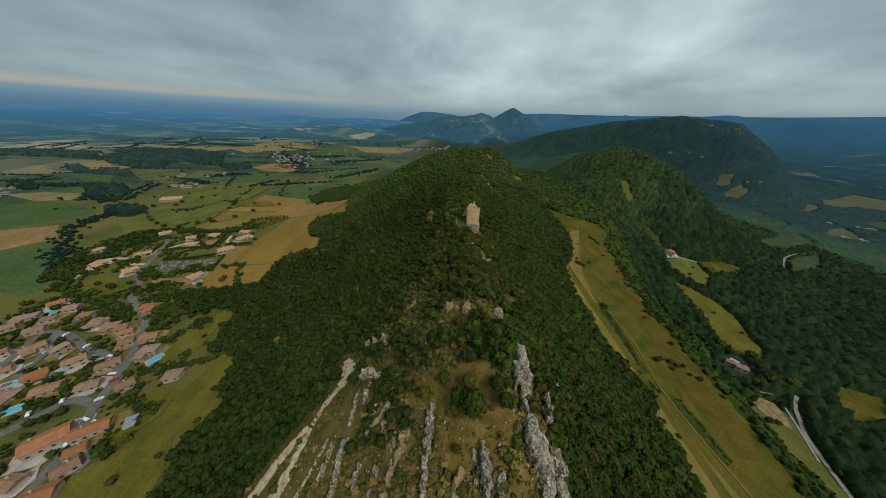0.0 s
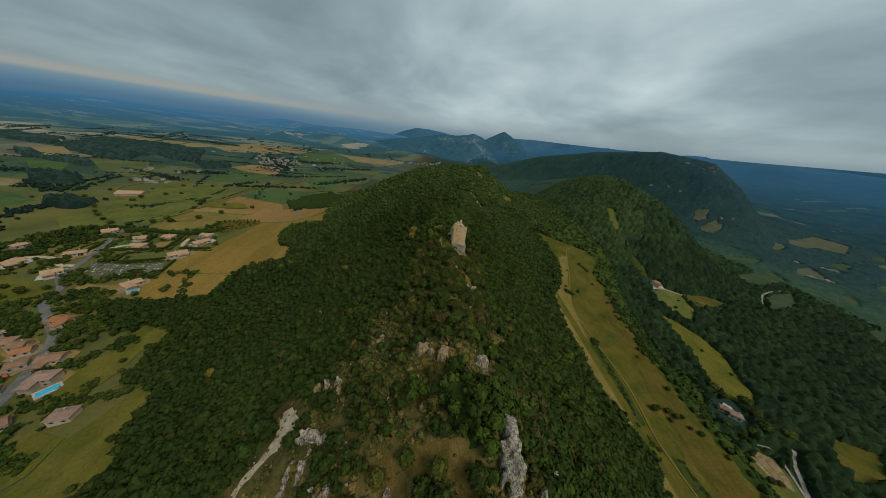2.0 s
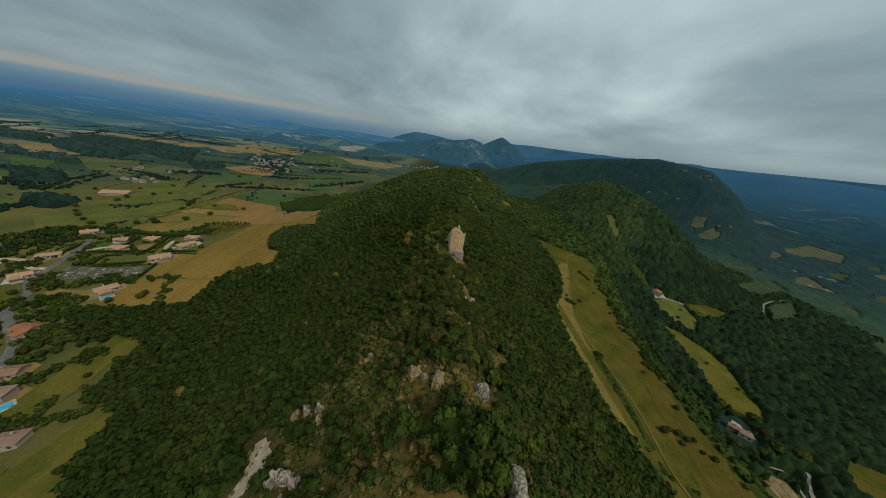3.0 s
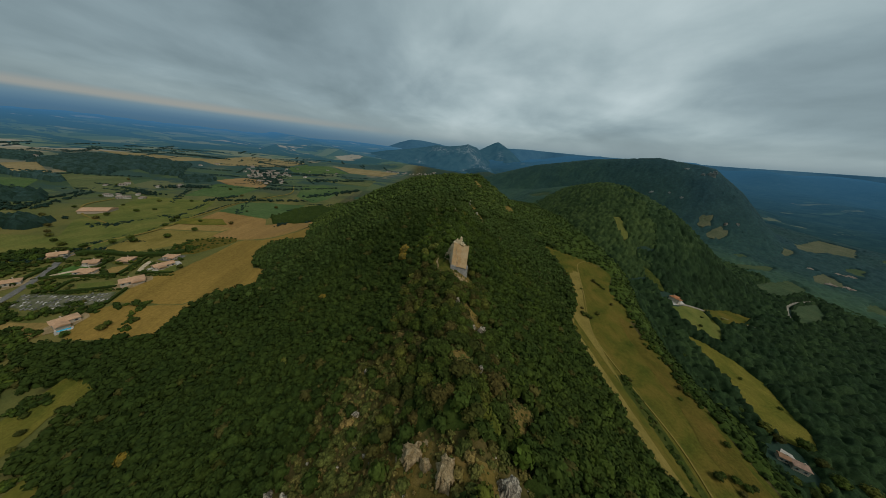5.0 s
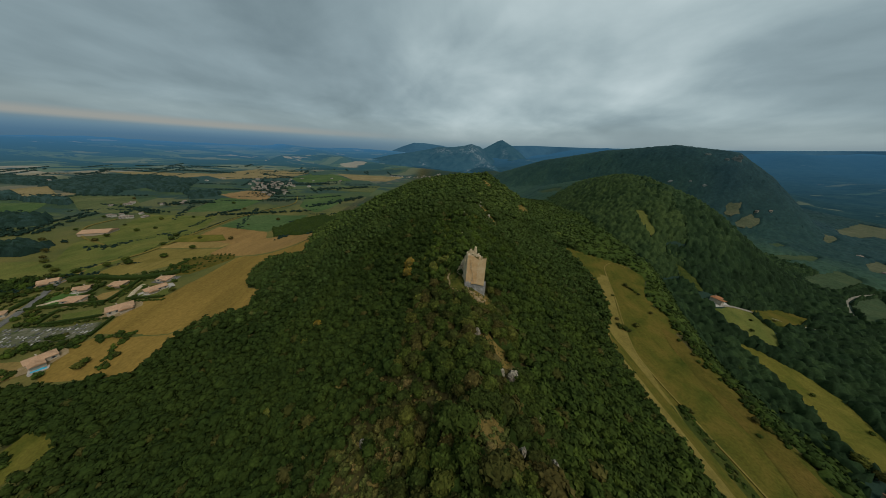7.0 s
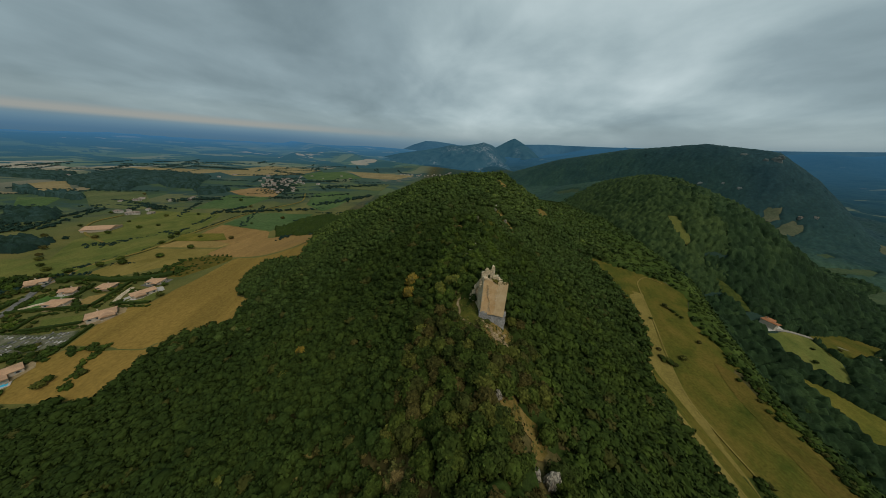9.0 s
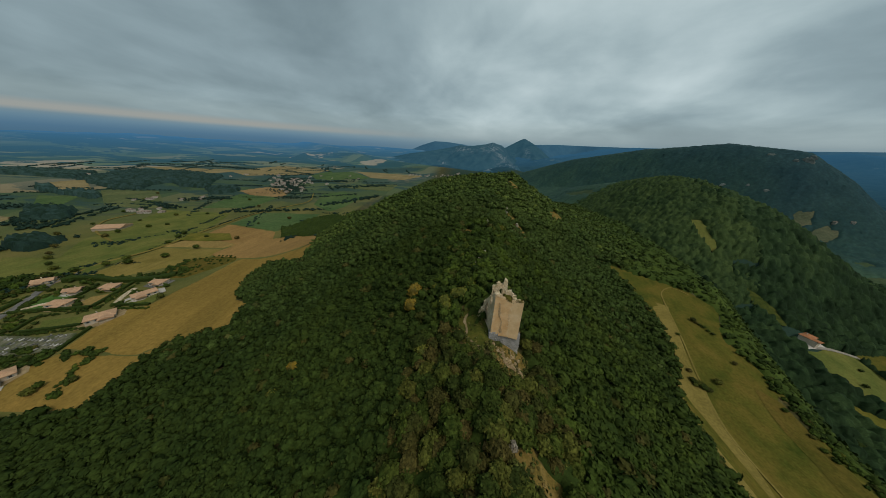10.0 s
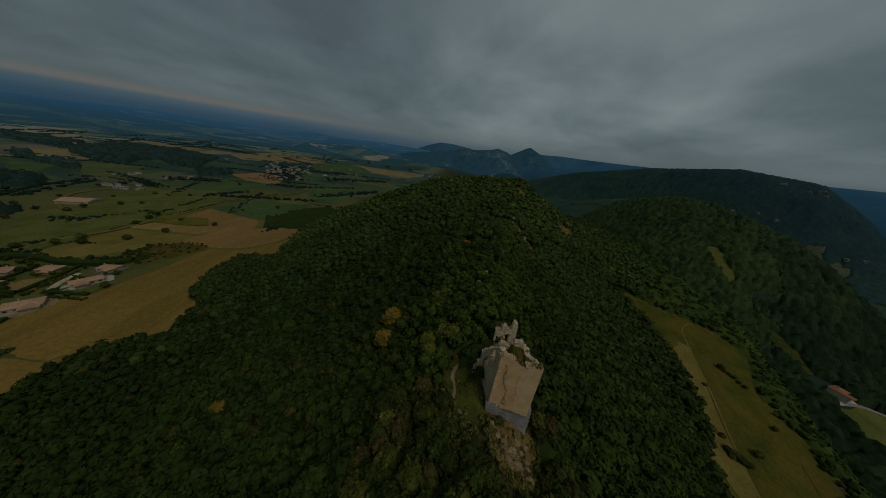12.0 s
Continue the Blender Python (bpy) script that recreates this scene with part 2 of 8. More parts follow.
# the ground itself: woodland floor on the hills, rough grass in the plain, patchwork country far off
gm = Mat("ground_cover", 0.95, spec=0.1)
leafmould = gm.ramp(gm.noise(7.0, 5, 0.65, 0.3), [(0.3, (0.025, 0.027, 0.009)), (0.5, (0.055, 0.050, 0.016)), (0.64, (0.12, 0.095, 0.034)), (0.8, (0.19, 0.145, 0.06))])
rough_grass = gm.ramp(gm.noise(60.0, 5, 0.6), [(0.3, (0.060, 0.074, 0.020)), (0.5, (0.112, 0.108, 0.028)), (0.7, (0.160, 0.130, 0.038))])
ground_c = gm.mix(gm.attr("open_land"), leafmould, rough_grass)
fields = gm.ramp(gm.cells(150.0, "F1", "Color", (1, 0.55, 1), 24), [(0.0, (0.036, 0.062, 0.030)), (0.25, (0.055, 0.085, 0.036)), (0.45, (0.105, 0.112, 0.050)), (0.62, (0.078, 0.105, 0.044)), (0.78, (0.20, 0.155, 0.080)), (0.9, (0.12, 0.125, 0.060))], "CONSTANT")
copses = gm.ramp(gm.noise(120.0, 7, 0.66, 0.4, (0.6, 1, 1)), [(0.50, 0.0), (0.54, 1.0)])
ground_c = gm.mix(gm.attr("far_wood"), ground_c, (0.022, 0.044, 0.030))
ground_c = gm.mix(gm.attr("farmland"), ground_c, gm.mix(copses, fields, (0.028, 0.058, 0.046)))
# remote fields and woods: the same patchwork with haze mixed into its colours
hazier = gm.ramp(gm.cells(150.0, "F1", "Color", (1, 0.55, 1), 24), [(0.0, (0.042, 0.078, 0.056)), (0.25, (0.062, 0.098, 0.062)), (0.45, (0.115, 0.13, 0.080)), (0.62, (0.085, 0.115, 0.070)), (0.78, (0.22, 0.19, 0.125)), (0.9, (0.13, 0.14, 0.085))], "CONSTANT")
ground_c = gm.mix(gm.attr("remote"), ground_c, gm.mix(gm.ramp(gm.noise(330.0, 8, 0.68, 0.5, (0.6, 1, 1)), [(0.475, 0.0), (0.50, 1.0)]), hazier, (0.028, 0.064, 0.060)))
ground_c = gm.mix(gm.attr("dry"), ground_c, gm.ramp(gm.noise(5.0, 6, 0.7), [(0.3, (0.070, 0.064, 0.016)), (0.45, (0.135, 0.105, 0.028)), (0.6, (0.20, 0.145, 0.044)), (0.78, (0.32, 0.235, 0.11))]))
ground_c = gm.mix(0.5, ground_c, gm.ramp(gm.noise(1.1, 4, 0.7), [(0.3, 0.5), (0.7, 1.3)]), "MULTIPLY")
gm.color(ground_c).relief(gm.noise(0.8, 5, 0.7), 0.25)
ground_mat = gm.m

# the distance: wooded hills and plain, damp air's haze painted in as blue and glow
far = Mat("hazed_far_country", 0.95, spec=0.0)
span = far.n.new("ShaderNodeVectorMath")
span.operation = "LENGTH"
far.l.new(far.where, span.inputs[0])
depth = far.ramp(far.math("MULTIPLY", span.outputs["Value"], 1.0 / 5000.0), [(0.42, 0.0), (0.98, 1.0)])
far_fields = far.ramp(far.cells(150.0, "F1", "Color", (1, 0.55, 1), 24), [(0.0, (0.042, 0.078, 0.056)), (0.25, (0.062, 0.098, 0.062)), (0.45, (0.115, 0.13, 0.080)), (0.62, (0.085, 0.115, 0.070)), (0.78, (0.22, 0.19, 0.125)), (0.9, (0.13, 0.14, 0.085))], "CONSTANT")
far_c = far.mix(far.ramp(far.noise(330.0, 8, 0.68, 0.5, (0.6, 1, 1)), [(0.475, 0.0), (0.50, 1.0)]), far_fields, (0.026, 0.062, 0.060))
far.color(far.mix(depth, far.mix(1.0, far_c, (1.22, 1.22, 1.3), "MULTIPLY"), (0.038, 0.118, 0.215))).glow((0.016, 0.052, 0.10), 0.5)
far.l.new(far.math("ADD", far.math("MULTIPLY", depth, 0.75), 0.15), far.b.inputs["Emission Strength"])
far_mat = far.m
east = Mat("hazed_valley_woods", 0.95, spec=0.0)
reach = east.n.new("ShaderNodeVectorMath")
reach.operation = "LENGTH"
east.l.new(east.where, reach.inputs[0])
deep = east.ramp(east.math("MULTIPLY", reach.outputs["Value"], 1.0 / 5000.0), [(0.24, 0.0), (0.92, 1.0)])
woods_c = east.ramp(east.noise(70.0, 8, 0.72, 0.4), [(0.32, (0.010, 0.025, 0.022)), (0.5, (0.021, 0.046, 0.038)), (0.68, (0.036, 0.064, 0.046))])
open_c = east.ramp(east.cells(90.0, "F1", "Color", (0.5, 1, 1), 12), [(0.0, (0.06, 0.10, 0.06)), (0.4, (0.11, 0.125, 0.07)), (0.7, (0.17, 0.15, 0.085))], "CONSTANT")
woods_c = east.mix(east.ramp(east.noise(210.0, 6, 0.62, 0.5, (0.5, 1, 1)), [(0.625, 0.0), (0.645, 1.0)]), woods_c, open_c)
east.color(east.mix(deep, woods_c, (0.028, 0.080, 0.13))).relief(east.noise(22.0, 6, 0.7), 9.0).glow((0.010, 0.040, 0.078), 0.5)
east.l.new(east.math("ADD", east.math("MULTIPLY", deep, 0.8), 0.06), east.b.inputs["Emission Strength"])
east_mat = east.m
# mountains: blue haze painted into base colour and emission
hazy = Mat("hazed_mountain_forest", 0.95, spec=0.0)
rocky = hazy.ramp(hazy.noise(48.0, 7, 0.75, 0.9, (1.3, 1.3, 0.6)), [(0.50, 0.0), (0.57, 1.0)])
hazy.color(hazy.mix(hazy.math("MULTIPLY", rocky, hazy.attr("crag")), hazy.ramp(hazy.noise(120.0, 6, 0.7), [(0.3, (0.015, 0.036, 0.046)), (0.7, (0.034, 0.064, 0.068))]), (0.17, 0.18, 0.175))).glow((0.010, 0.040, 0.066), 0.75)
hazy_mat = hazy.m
far_blue = Mat("hazed_far_forest", 0.95, spec=0.0)
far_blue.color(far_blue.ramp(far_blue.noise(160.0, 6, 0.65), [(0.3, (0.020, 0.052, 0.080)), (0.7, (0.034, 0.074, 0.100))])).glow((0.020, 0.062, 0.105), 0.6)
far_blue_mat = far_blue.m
glade_grass = earth("parched_grass", (0.085, 0.068, 0.017), (0.160, 0.112, 0.028), (0.24, 0.16, 0.055), 4, 0.5, 0.12)
# ---------------------------------------------------------------- the lie of the land
def step(a, b, v):
    u = np.clip((v - a) / (b - a), 0.0, 1.0)
    return u * u * (3.0 - 2.0 * u)


def bump(x, y, cx, cy, rx, ry, turn=0.0):
    c, s = math.cos(radians(turn)), math.sin(radians(turn))
    u, v = ((x - cx) * c + (y - cy) * s) / rx, (-(x - cx) * s + (y - cy) * c) / ry
    return np.exp(-(u * u + v * v))


def ripple(x, y, size, seed):
    """Smooth uneven swell, about -1 to 1, with features of that size."""
    a, b = x / size, y / size
    return (np.sin(a * 1.7 + seed + 1.3 * np.sin(b * 1.1 + seed * 2.1)) + np.sin(b * 1.9 - seed * 1.7 + 1.2 * np.sin(a * 1.3 + seed))
            + 0.5 * np.sin(a * 3.1 - b * 2.7 + seed * 3.3)) / 2.5


CREST_Y = [-120, 0, 28, 40, 52, 64, 80, 116, 150, 189, 205, 230, 307, 385, 430, 480, 560, 700, 900, 1200]
CREST_X = [15, 16, 24, 27, 27, 24, 21, 19, 20, 23, 24, 24, 39, 60, 78, 92, 95, 110, 120, 120]
CREST_Z = [-5, 34, 64, 74, 82, 87, 86, 83, 80, 81, 87, 90, 95, 105, 113, 108, 80, 40, 8, 3]


def crest(y):
    return np.interp(y, CREST_Y, CREST_X), np.interp(y, CREST_Y, CREST_Z)


def land(x, y):
    """Height of the ground: a long ridge, a plain west of it, a bench, a valley and hills east of it."""
    x, y = np.asarray(x, float), np.asarray(y, float)
    cx, cz = crest(y)
    d = x - cx
    # west: the slope runs out into the plain
    west = np.interp(y, [-300, 140, 190, 280, 400, 900], [-26, -20, -9, 2, 5, 3])
    west = west + 2.5 * ripple(x, y, 160, 1.0) * step(120, 400, -d)
    reach, curve = np.interp(y, [230, 390], [125, 205]), np.interp(y, [230, 390], [1.15, 2.9])
    zw = west + (cz - west) * np.exp(-(np.clip(-d, 0, None) / reach) ** curve)
    zw = np.where(y < 260, np.log(np.exp((zw + 11.0) / 3.0) + 1.0) * 3.0 - 11.0, zw)
    # east: an even slope, the bench with the meadow, and the valley
    bench = np.interp(y, [-200, 60, 150, 210, 275, 319, 380, 440, 560, 700, 900], [-15, 5, 14, 20, 34, 44, 56, 62, 60, 40, 5])
    valley = np.interp(y, [-200, 120, 300, 420, 700, 1200], [-34, -27, -17, -14, -8, 0])
    u = np.clip(d / np.maximum(138.0 - cx, 40.0), 0.0, 1.6)
    fall = np.clip(1.0 - u, 0, None) + 0.02 * np.exp(-((u - 1.0) / 0.16) ** 2)
    brink = step(186, np.interp(y, [60, 110, 150, 200], [222, 234, 250, 256]), x - 0.35 * np.clip(y - 200, 0, 110))
    floor_e = bench + (valley - bench) * brink
    ze = floor_e + (cz - floor_e) * fall
    soft = 1.0 / (1.0 + np.exp(-np.clip(d / 2.5, -40, 40)))
    z = zw * (1.0 - soft) + np.where(d > 0, ze, cz) * soft
    # hills behind the bench, the table hill, knolls in the plain
    spur_x = np.interp(y, [320, 380, 460, 520, 580, 680], [432, 420, 402, 402, 410, 428])
    spur_z = np.interp(y, [300, 335, 380, 420, 460, 510, 560, 620, 680, 800, 1000], [-30, 0, 45, 76, 96, 107, 116, 114, 104, 80, 40])
    spur = valley + (spur_z - valley) * np.exp(-(np.abs(x - spur_x) / np.where(x > spur_x, 84.0, np.interp(y, [400, 520], [172.0, 135.0]))) ** 2.2) - 4
    z = np.where(y > 290, np.logaddexp(z / 6.0, spur / 6.0) * 6.0, z)
    along, across = (-(x - 850) * 370 + (y - 780) * 400) / 296900.0, ((x - 850) * 400 + (y - 780) * 370) / 544.9
    table = np.interp(along, [-0.5, -0.32, -0.14, 0.0, 0.25, 0.6, 1.0, 1.5], [0, 30, 128, 184, 200, 176, 130, 40])
    z = np.maximum(z, valley + table * np.exp(-(np.abs(across) / np.where(across < 0, 150.0, 230.0)) ** 2.4) - 6)
    z = z + 14.0 * bump(x, y, -900, 900, 190, 80, -12) + 22.0 * bump(x, y, -1300, 760, 260, 110)
    z = z + 15.0 * bump(x, y, 318, 318, 60, 55)
    z = z + 17.0 * bump(x, y, 120, 390, 36, 62)
    # small unevenness, strongest on the steep ground
    steep = np.clip((z - 20) / 60, 0, 1) * step(700, 450, np.hypot(x, y - 200))
    z = z + steep * (1.5 * ripple(x, y, 17, 2.2) + 0.8 * ripple(x, y, 7, 5.1))
    z = z - 3.2 * bump(x, y, 31.5, 183.5, 5.5, 5.0)
    # far country rises into long low hills, raised to fit the horizon in the camera's view
    r = np.hypot(x, y)
    z = z + step(2300, 4700, r) * (120 + 26 * ripple(x, y, 900, 7.7) + 8 * ripple(x, y, 300, 3.7) + 130 * step(0.32, 0.55, x / (r + 1.0)))
    z = z + step(1300, 2100, r) * step(300, 1100, x) * (26 + 34 * ripple(x, y, 330, 2.9) + 14 * ripple(x, y, 140, 8.1))
    return z


def at(x, y, lift=0.0):
    return (x, y, float(land(x, y)) + lift)


# ---------------------------------------------------------------- building helpers
def mesh_from(name, verts, faces, material, smooth=False, attrs=None):
    """A mesh from arrays: verts (n, 3) and faces (m, 3) or (m, 4)."""
    verts, faces = np.asarray(verts, np.float32), np.asarray(faces, np.int32)
    k = faces.shape[1]
    me = bpy.data.meshes.new(name)
    me.vertices.add(len(verts))
    me.vertices.foreach_set("co", verts.ravel())
    me.loops.add(faces.size)
    me.loops.foreach_set("vertex_index", faces.ravel())
    me.polygons.add(len(faces))
    me.polygons.foreach_set("loop_start", np.arange(0, faces.size, k, dtype=np.int32))
    me.polygons.foreach_set("loop_total", np.full(len(faces), k, np.int32))
    me.polygons.foreach_set("use_smooth", np.full(len(faces), smooth))
    for key, values in (attrs or {}).items():
        a = me.attributes.new(key, "FLOAT", "POINT")
        a.data.foreach_set("value", np.asarray(values, np.float32))
    if material:
        me.materials.append(material)
    me.update(calc_edges=True)
    return me


def part(name, bm, material, parent, label="", at_pose=None):
    """Links a bmesh as one mesh object under a thing or under a part."""
    me = bpy.data.meshes.new(name)
    bm.to_mesh(me)
    bm.free()
    me.materials.append(material)
    ob = new(name, me)
    if parent:
        ob.parent = parent
    if at_pose is not None:
        ob.matrix_basis = at_pose
    if label:
        ob["label"] = label
    return ob


def box(bm, x0, x1, y0, y1, z0, z1):
    v = [bm.verts.new((x, y, z)) for z in (z0, z1) for x, y in ((x0, y0), (x1, y0), (x1, y1), (x0, y1))]
    for f in ((3, 2, 1, 0), (4, 5, 6, 7), (0, 1, 5, 4), (1, 2, 6, 5), (2, 3, 7, 6), (3, 0, 4, 7)):
        bm.faces.new([v[i] for i in f])
    return v


def inside(px, py, ring):
    """Which of the points lie inside the ring (even-odd rule)."""
    px, py = np.asarray(px, float), np.asarray(py, float)
    hit = np.zeros(px.shape, bool)
    for (xa, ya), (xb, yb) in zip(ring, ring[1:] + ring[:1]):
        if ya != yb:
            hit ^= ((ya > py) != (yb > py)) & (px < (xb - xa) * (py - ya) / (yb - ya) + xa)
    return hit


def near_line(px, py, line):
    """Distance of the points from a polyline."""
    px, py = np.asarray(px, float), np.asarray(py, float)
    best = np.full(px.shape, 1e9)
    for (xa, ya), (xb, yb) in zip(line, line[1:]):
        dx, dy = xb - xa, yb - ya
        u = np.clip(((px - xa) * dx + (py - ya) * dy) / (dx * dx + dy * dy + 1e-9), 0, 1)
        best = np.minimum(best, np.hypot(px - xa - u * dx, py - ya - u * dy))
    return best


def smooth_line(line, gap):
    """A polyline rounded off and cut into pieces about that long."""
    p = [Vector((*q, 0)) for q in line]
    p = [2 * p[0] - p[1]] + p + [2 * p[-1] - p[-2]]
    out = []
    for a, b, c, d in zip(p, p[1:], p[2:], p[3:]):
        n = max(1, int((c - b).length / gap))
        for i in range(n):
            u = i / n
            q = 0.5 * (2 * b + (c - a) * u + (2 * a - 5 * b + 4 * c - d) * u * u + (3 * b - a - 3 * c + d) * u ** 3)
            out.append((q.x, q.y))
    return out + [tuple(line[-1])]
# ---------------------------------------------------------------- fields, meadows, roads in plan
# far grass and field colours, greyed to carry the haze of distance
muted = earth("hazed_far_grass", (0.070, 0.082, 0.046), (0.092, 0.098, 0.056), (0.118, 0.114, 0.068), 30, 3.0)
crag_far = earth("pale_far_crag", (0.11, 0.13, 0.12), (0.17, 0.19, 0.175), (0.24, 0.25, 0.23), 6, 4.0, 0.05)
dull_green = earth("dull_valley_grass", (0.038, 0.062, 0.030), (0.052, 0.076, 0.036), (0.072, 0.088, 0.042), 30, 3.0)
pale_far = earth("hazed_far_stubble", (0.18, 0.14, 0.065), (0.22, 0.17, 0.080), (0.26, 0.20, 0.10), 60, 4.0)
dun_far = earth("hazed_dun_field", (0.205, 0.13, 0.055), (0.24, 0.153, 0.066), (0.28, 0.18, 0.082), 60, 4.0)
green_far = earth("hazed_green_field", (0.050, 0.088, 0.030), (0.066, 0.105, 0.036), (0.086, 0.118, 0.044), 60, 4.0)
grey_green_far = earth("hazed_far_pasture", (0.072, 0.092, 0.036), (0.094, 0.108, 0.043), (0.122, 0.124, 0.052), 50, 4.0)
FIELDS = []


def field(kind, material, label, ring, lift=0.35):
    FIELDS.append((kind, material, label, ring, lift))


field("field", stubble_olive, "long tan stubble field along the forest edge", [(-251, 237), (-264, 278), (-245, 283), (-243, 325), (-243, 375), (-207, 370), (-145, 372), (-130, 324), (-182, 346), (-182, 314), (-164, 283), (-143, 271), (-140, 246), (-172, 241), (-188, 231)])
field("field", ploughed, "light brown harvested field beside the woods", [(-290, 387), (-287, 428), (-256, 452), (-231, 465), (-181, 457), (-145, 376), (-210, 374), (-246, 378), (-266, 377)])
field("field", stubble_olive, "tan stubble field below the forest", [(-239, 198), (-254, 221), (-247, 233), (-186, 230), (-178, 241), (-174, 207), (-182, 197)])
field("field", stubble, "small tan field behind hedges", [(-304, 215), (-265, 214), (-254, 206), (-261, 200), (-280, 199), (-294, 203)])
field("field", ploughed, "orange-tan ploughed field in the plain", [(-360, 451), (-370, 507), (-274, 483), (-249, 440), (-279, 421), (-310, 426)])
field("field", pasture_green, "bright green field in the plain", [(-373, 511), (-386, 594), (-335, 609), (-267, 611), (-262, 534), (-275, 487)])
field("field", stubble, "pale striped field beside a lane", [(-365, 399), (-361, 447), (-285, 423), (-293, 409)])
field("field", mown, "olive field beside a lane", [(-361, 324), (-363, 395), (-291, 404), (-285, 379), (-306, 351), (-333, 323)])
field("field", hill_pasture, "narrow green strip between tan fields", [(-366, 421), (-380, 450), (-328, 460), (-303, 435), (-332, 424)], 0.9)
field("pasture", pasture, "wide green pasture round the barn", [(-437, 355), (-491, 412), (-514, 470), (-560, 573), (-432, 580), (-368, 455), (-370, 398), (-368, 330), (-430, 305), (-496, 350)])
field("field", ploughed, "tan field before the village", [(-595, 799), (-579, 879), (-488, 873), (-445, 760), (-508, 740)])
field("field", pasture_green, "green field below the village", [(-512, 602), (-561, 755), (-448, 752), (-432, 626)])
field("pasture", pasture, "green pasture with a few trees", [(-893, 718), (-758, 735), (-565, 580), (-646, 578), (-706, 588)])
field("field", stubble_olive, "tan field beneath a wooded knoll", [(-1057, 736), (-1047, 800), (-907, 711), (-922, 669)])
field("pasture", pasture_green, "green pasture between copses", [(-920, 632), (-838, 642), (-762, 562), (-778, 537)])
field("field", pasture_green, "bright green field beyond the village", [(-641, 1246), (-664, 1500), (-508, 1201), (-546, 1125)])
field("field", stubble, "long pale strip of far stubble", [(-1425, 1249), (-1212, 1289), (-1082, 1300), (-957, 1325), (-1007, 1125), (-1262, 1183)])
field("field", stubble_olive, "wide tan field beyond the village", [(-1037, 1650), (-690, 1530), (-668, 1270), (-851, 1135), (-995, 1230)])
field("pasture", pasture_green, "dark green pasture in the plain", [(-776, 418), (-658, 420), (-567, 390), (-581, 353), (-617, 316)])
field("field", ploughed, "light brown field at the edge of the plain", [(-611, 309), (-556, 331), (-498, 288), (-528, 259)])
field("field", dark_crop, "dark green crop beside a tree belt", [(-624, 300), (-528, 256), (-496, 285), (-460, 263), (-394, 206), (-400, 184), (-441, 196), (-600, 220)])
field("field", stubble_olive, "small tan field among hedges", [(-833, 463), (-799, 490), (-719, 484), (-685, 445), (-736, 432)])
field("meadow", meadow, "long dry olive meadow on a hillside bench", [(150, 335), (174, 323), (191, 315), (207, 305), (215, 285), (196, 260), (200, 225), (190, 164), (183, 118), (184, 93), (184, 74), (180, 58), (173, 30), (113, 30), (118, 55), (113, 71), (129, 84), (121, 101), (115, 117), (120, 147), (118, 167), (130, 212), (149, 238), (162, 265), (160, 291)])
field("meadow", brown_meadow, "browned patch of dry hillside meadow", [(160, 62), (170, 60), (177, 70), (180, 92), (179, 118), (184, 150), (188, 190), (191, 220), (184, 228), (177, 205), (173, 180), (170, 150), (163, 130), (161, 105), (157, 88)], 0.5)
field("meadow", mown, "mown pale strip along the wood's edge", [(171, 290), (165, 284), (150, 239), (131, 213), (119, 170), (120, 148), (115, 117), (121, 101), (134, 104), (136, 123), (138, 150), (142, 169), (146, 200), (154, 228), (166, 258), (178, 286)], 0.6)
field("meadow", mown, "mown pale strip beside the track", [(130, 86), (140, 80), (141, 61), (144, 47), (147, 30), (112, 30), (116, 54), (112, 70)], 0.6)
field("meadow", rank_grass, "band of rank green grass beside the track", [(139, 170), (149, 169), (147, 155), (146, 127), (143, 106), (132, 103), (137, 123), (139, 150)], 0.6)
field("meadow", rank_grass, "band of rank green grass below the track", [(147, 92), (151, 88), (154, 75), (155, 60), (150, 58), (147, 70), (146, 81)], 0.6)
field("meadow", hill_pasture, "green meadow below the woods", [(300, 257), (314, 246), (324, 225), (324, 200), (315, 180), (307, 160), (299, 150), (291, 146), (277, 153), (273, 169), (287, 195), (292, 222)])
field("meadow", pasture, "green paddock below a farmhouse", [(314, 294), (362, 300), (361, 271), (333, 245), (323, 256), (314, 272)])
field("meadow", meadow, "tan paddock beside a farm", [(368, 300), (415, 309), (438, 292), (363, 272)])
field("meadow", pasture, "green meadow beside a country lane", [(240, 108), (262, 112), (260, 98), (252, 84), (243, 64), (236, 30), (206, 30), (213, 60), (222, 85), (232, 100)])
field("field", dirt, "bare clay plot beside the lane", [(244, 111), (256, 115), (261, 110), (256, 98), (252, 92), (248, 96), (244, 101)], 0.6)
field("meadow", meadow, "tan clearing in the valley woods", [(333, 126), (358, 115), (332, 99), (304, 96), (313, 112)])
field("meadow", dull_green, "green clearing in the valley", [(563, 389), (606, 401), (669, 417), (653, 378), (555, 349), (532, 359)])
field("meadow", dull_green, "rounded green meadow inside a bend of the lane", [(527, 317), (555, 329), (602, 338), (570, 312), (535, 293), (499, 290)])
field("meadow", muted, "long tan meadow far up the valley", [(1025, 644), (1248, 727), (1257, 655), (1103, 573), (1060, 601), (938, 582)])
field("meadow", muted, "tan plot round valley houses", [(771, 447), (815, 457), (783, 415), (761, 394), (713, 409)])
field("meadow", dull_green, "narrow meadow among valley woods", [(643, 478), (726, 474), (677, 449), (613, 452)])
field("meadow", pasture, "narrow dry clearing down a wooded hillside", [(327, 454), (336, 449), (331, 425), (328, 405), (318, 402), (321, 428)], 0.8)
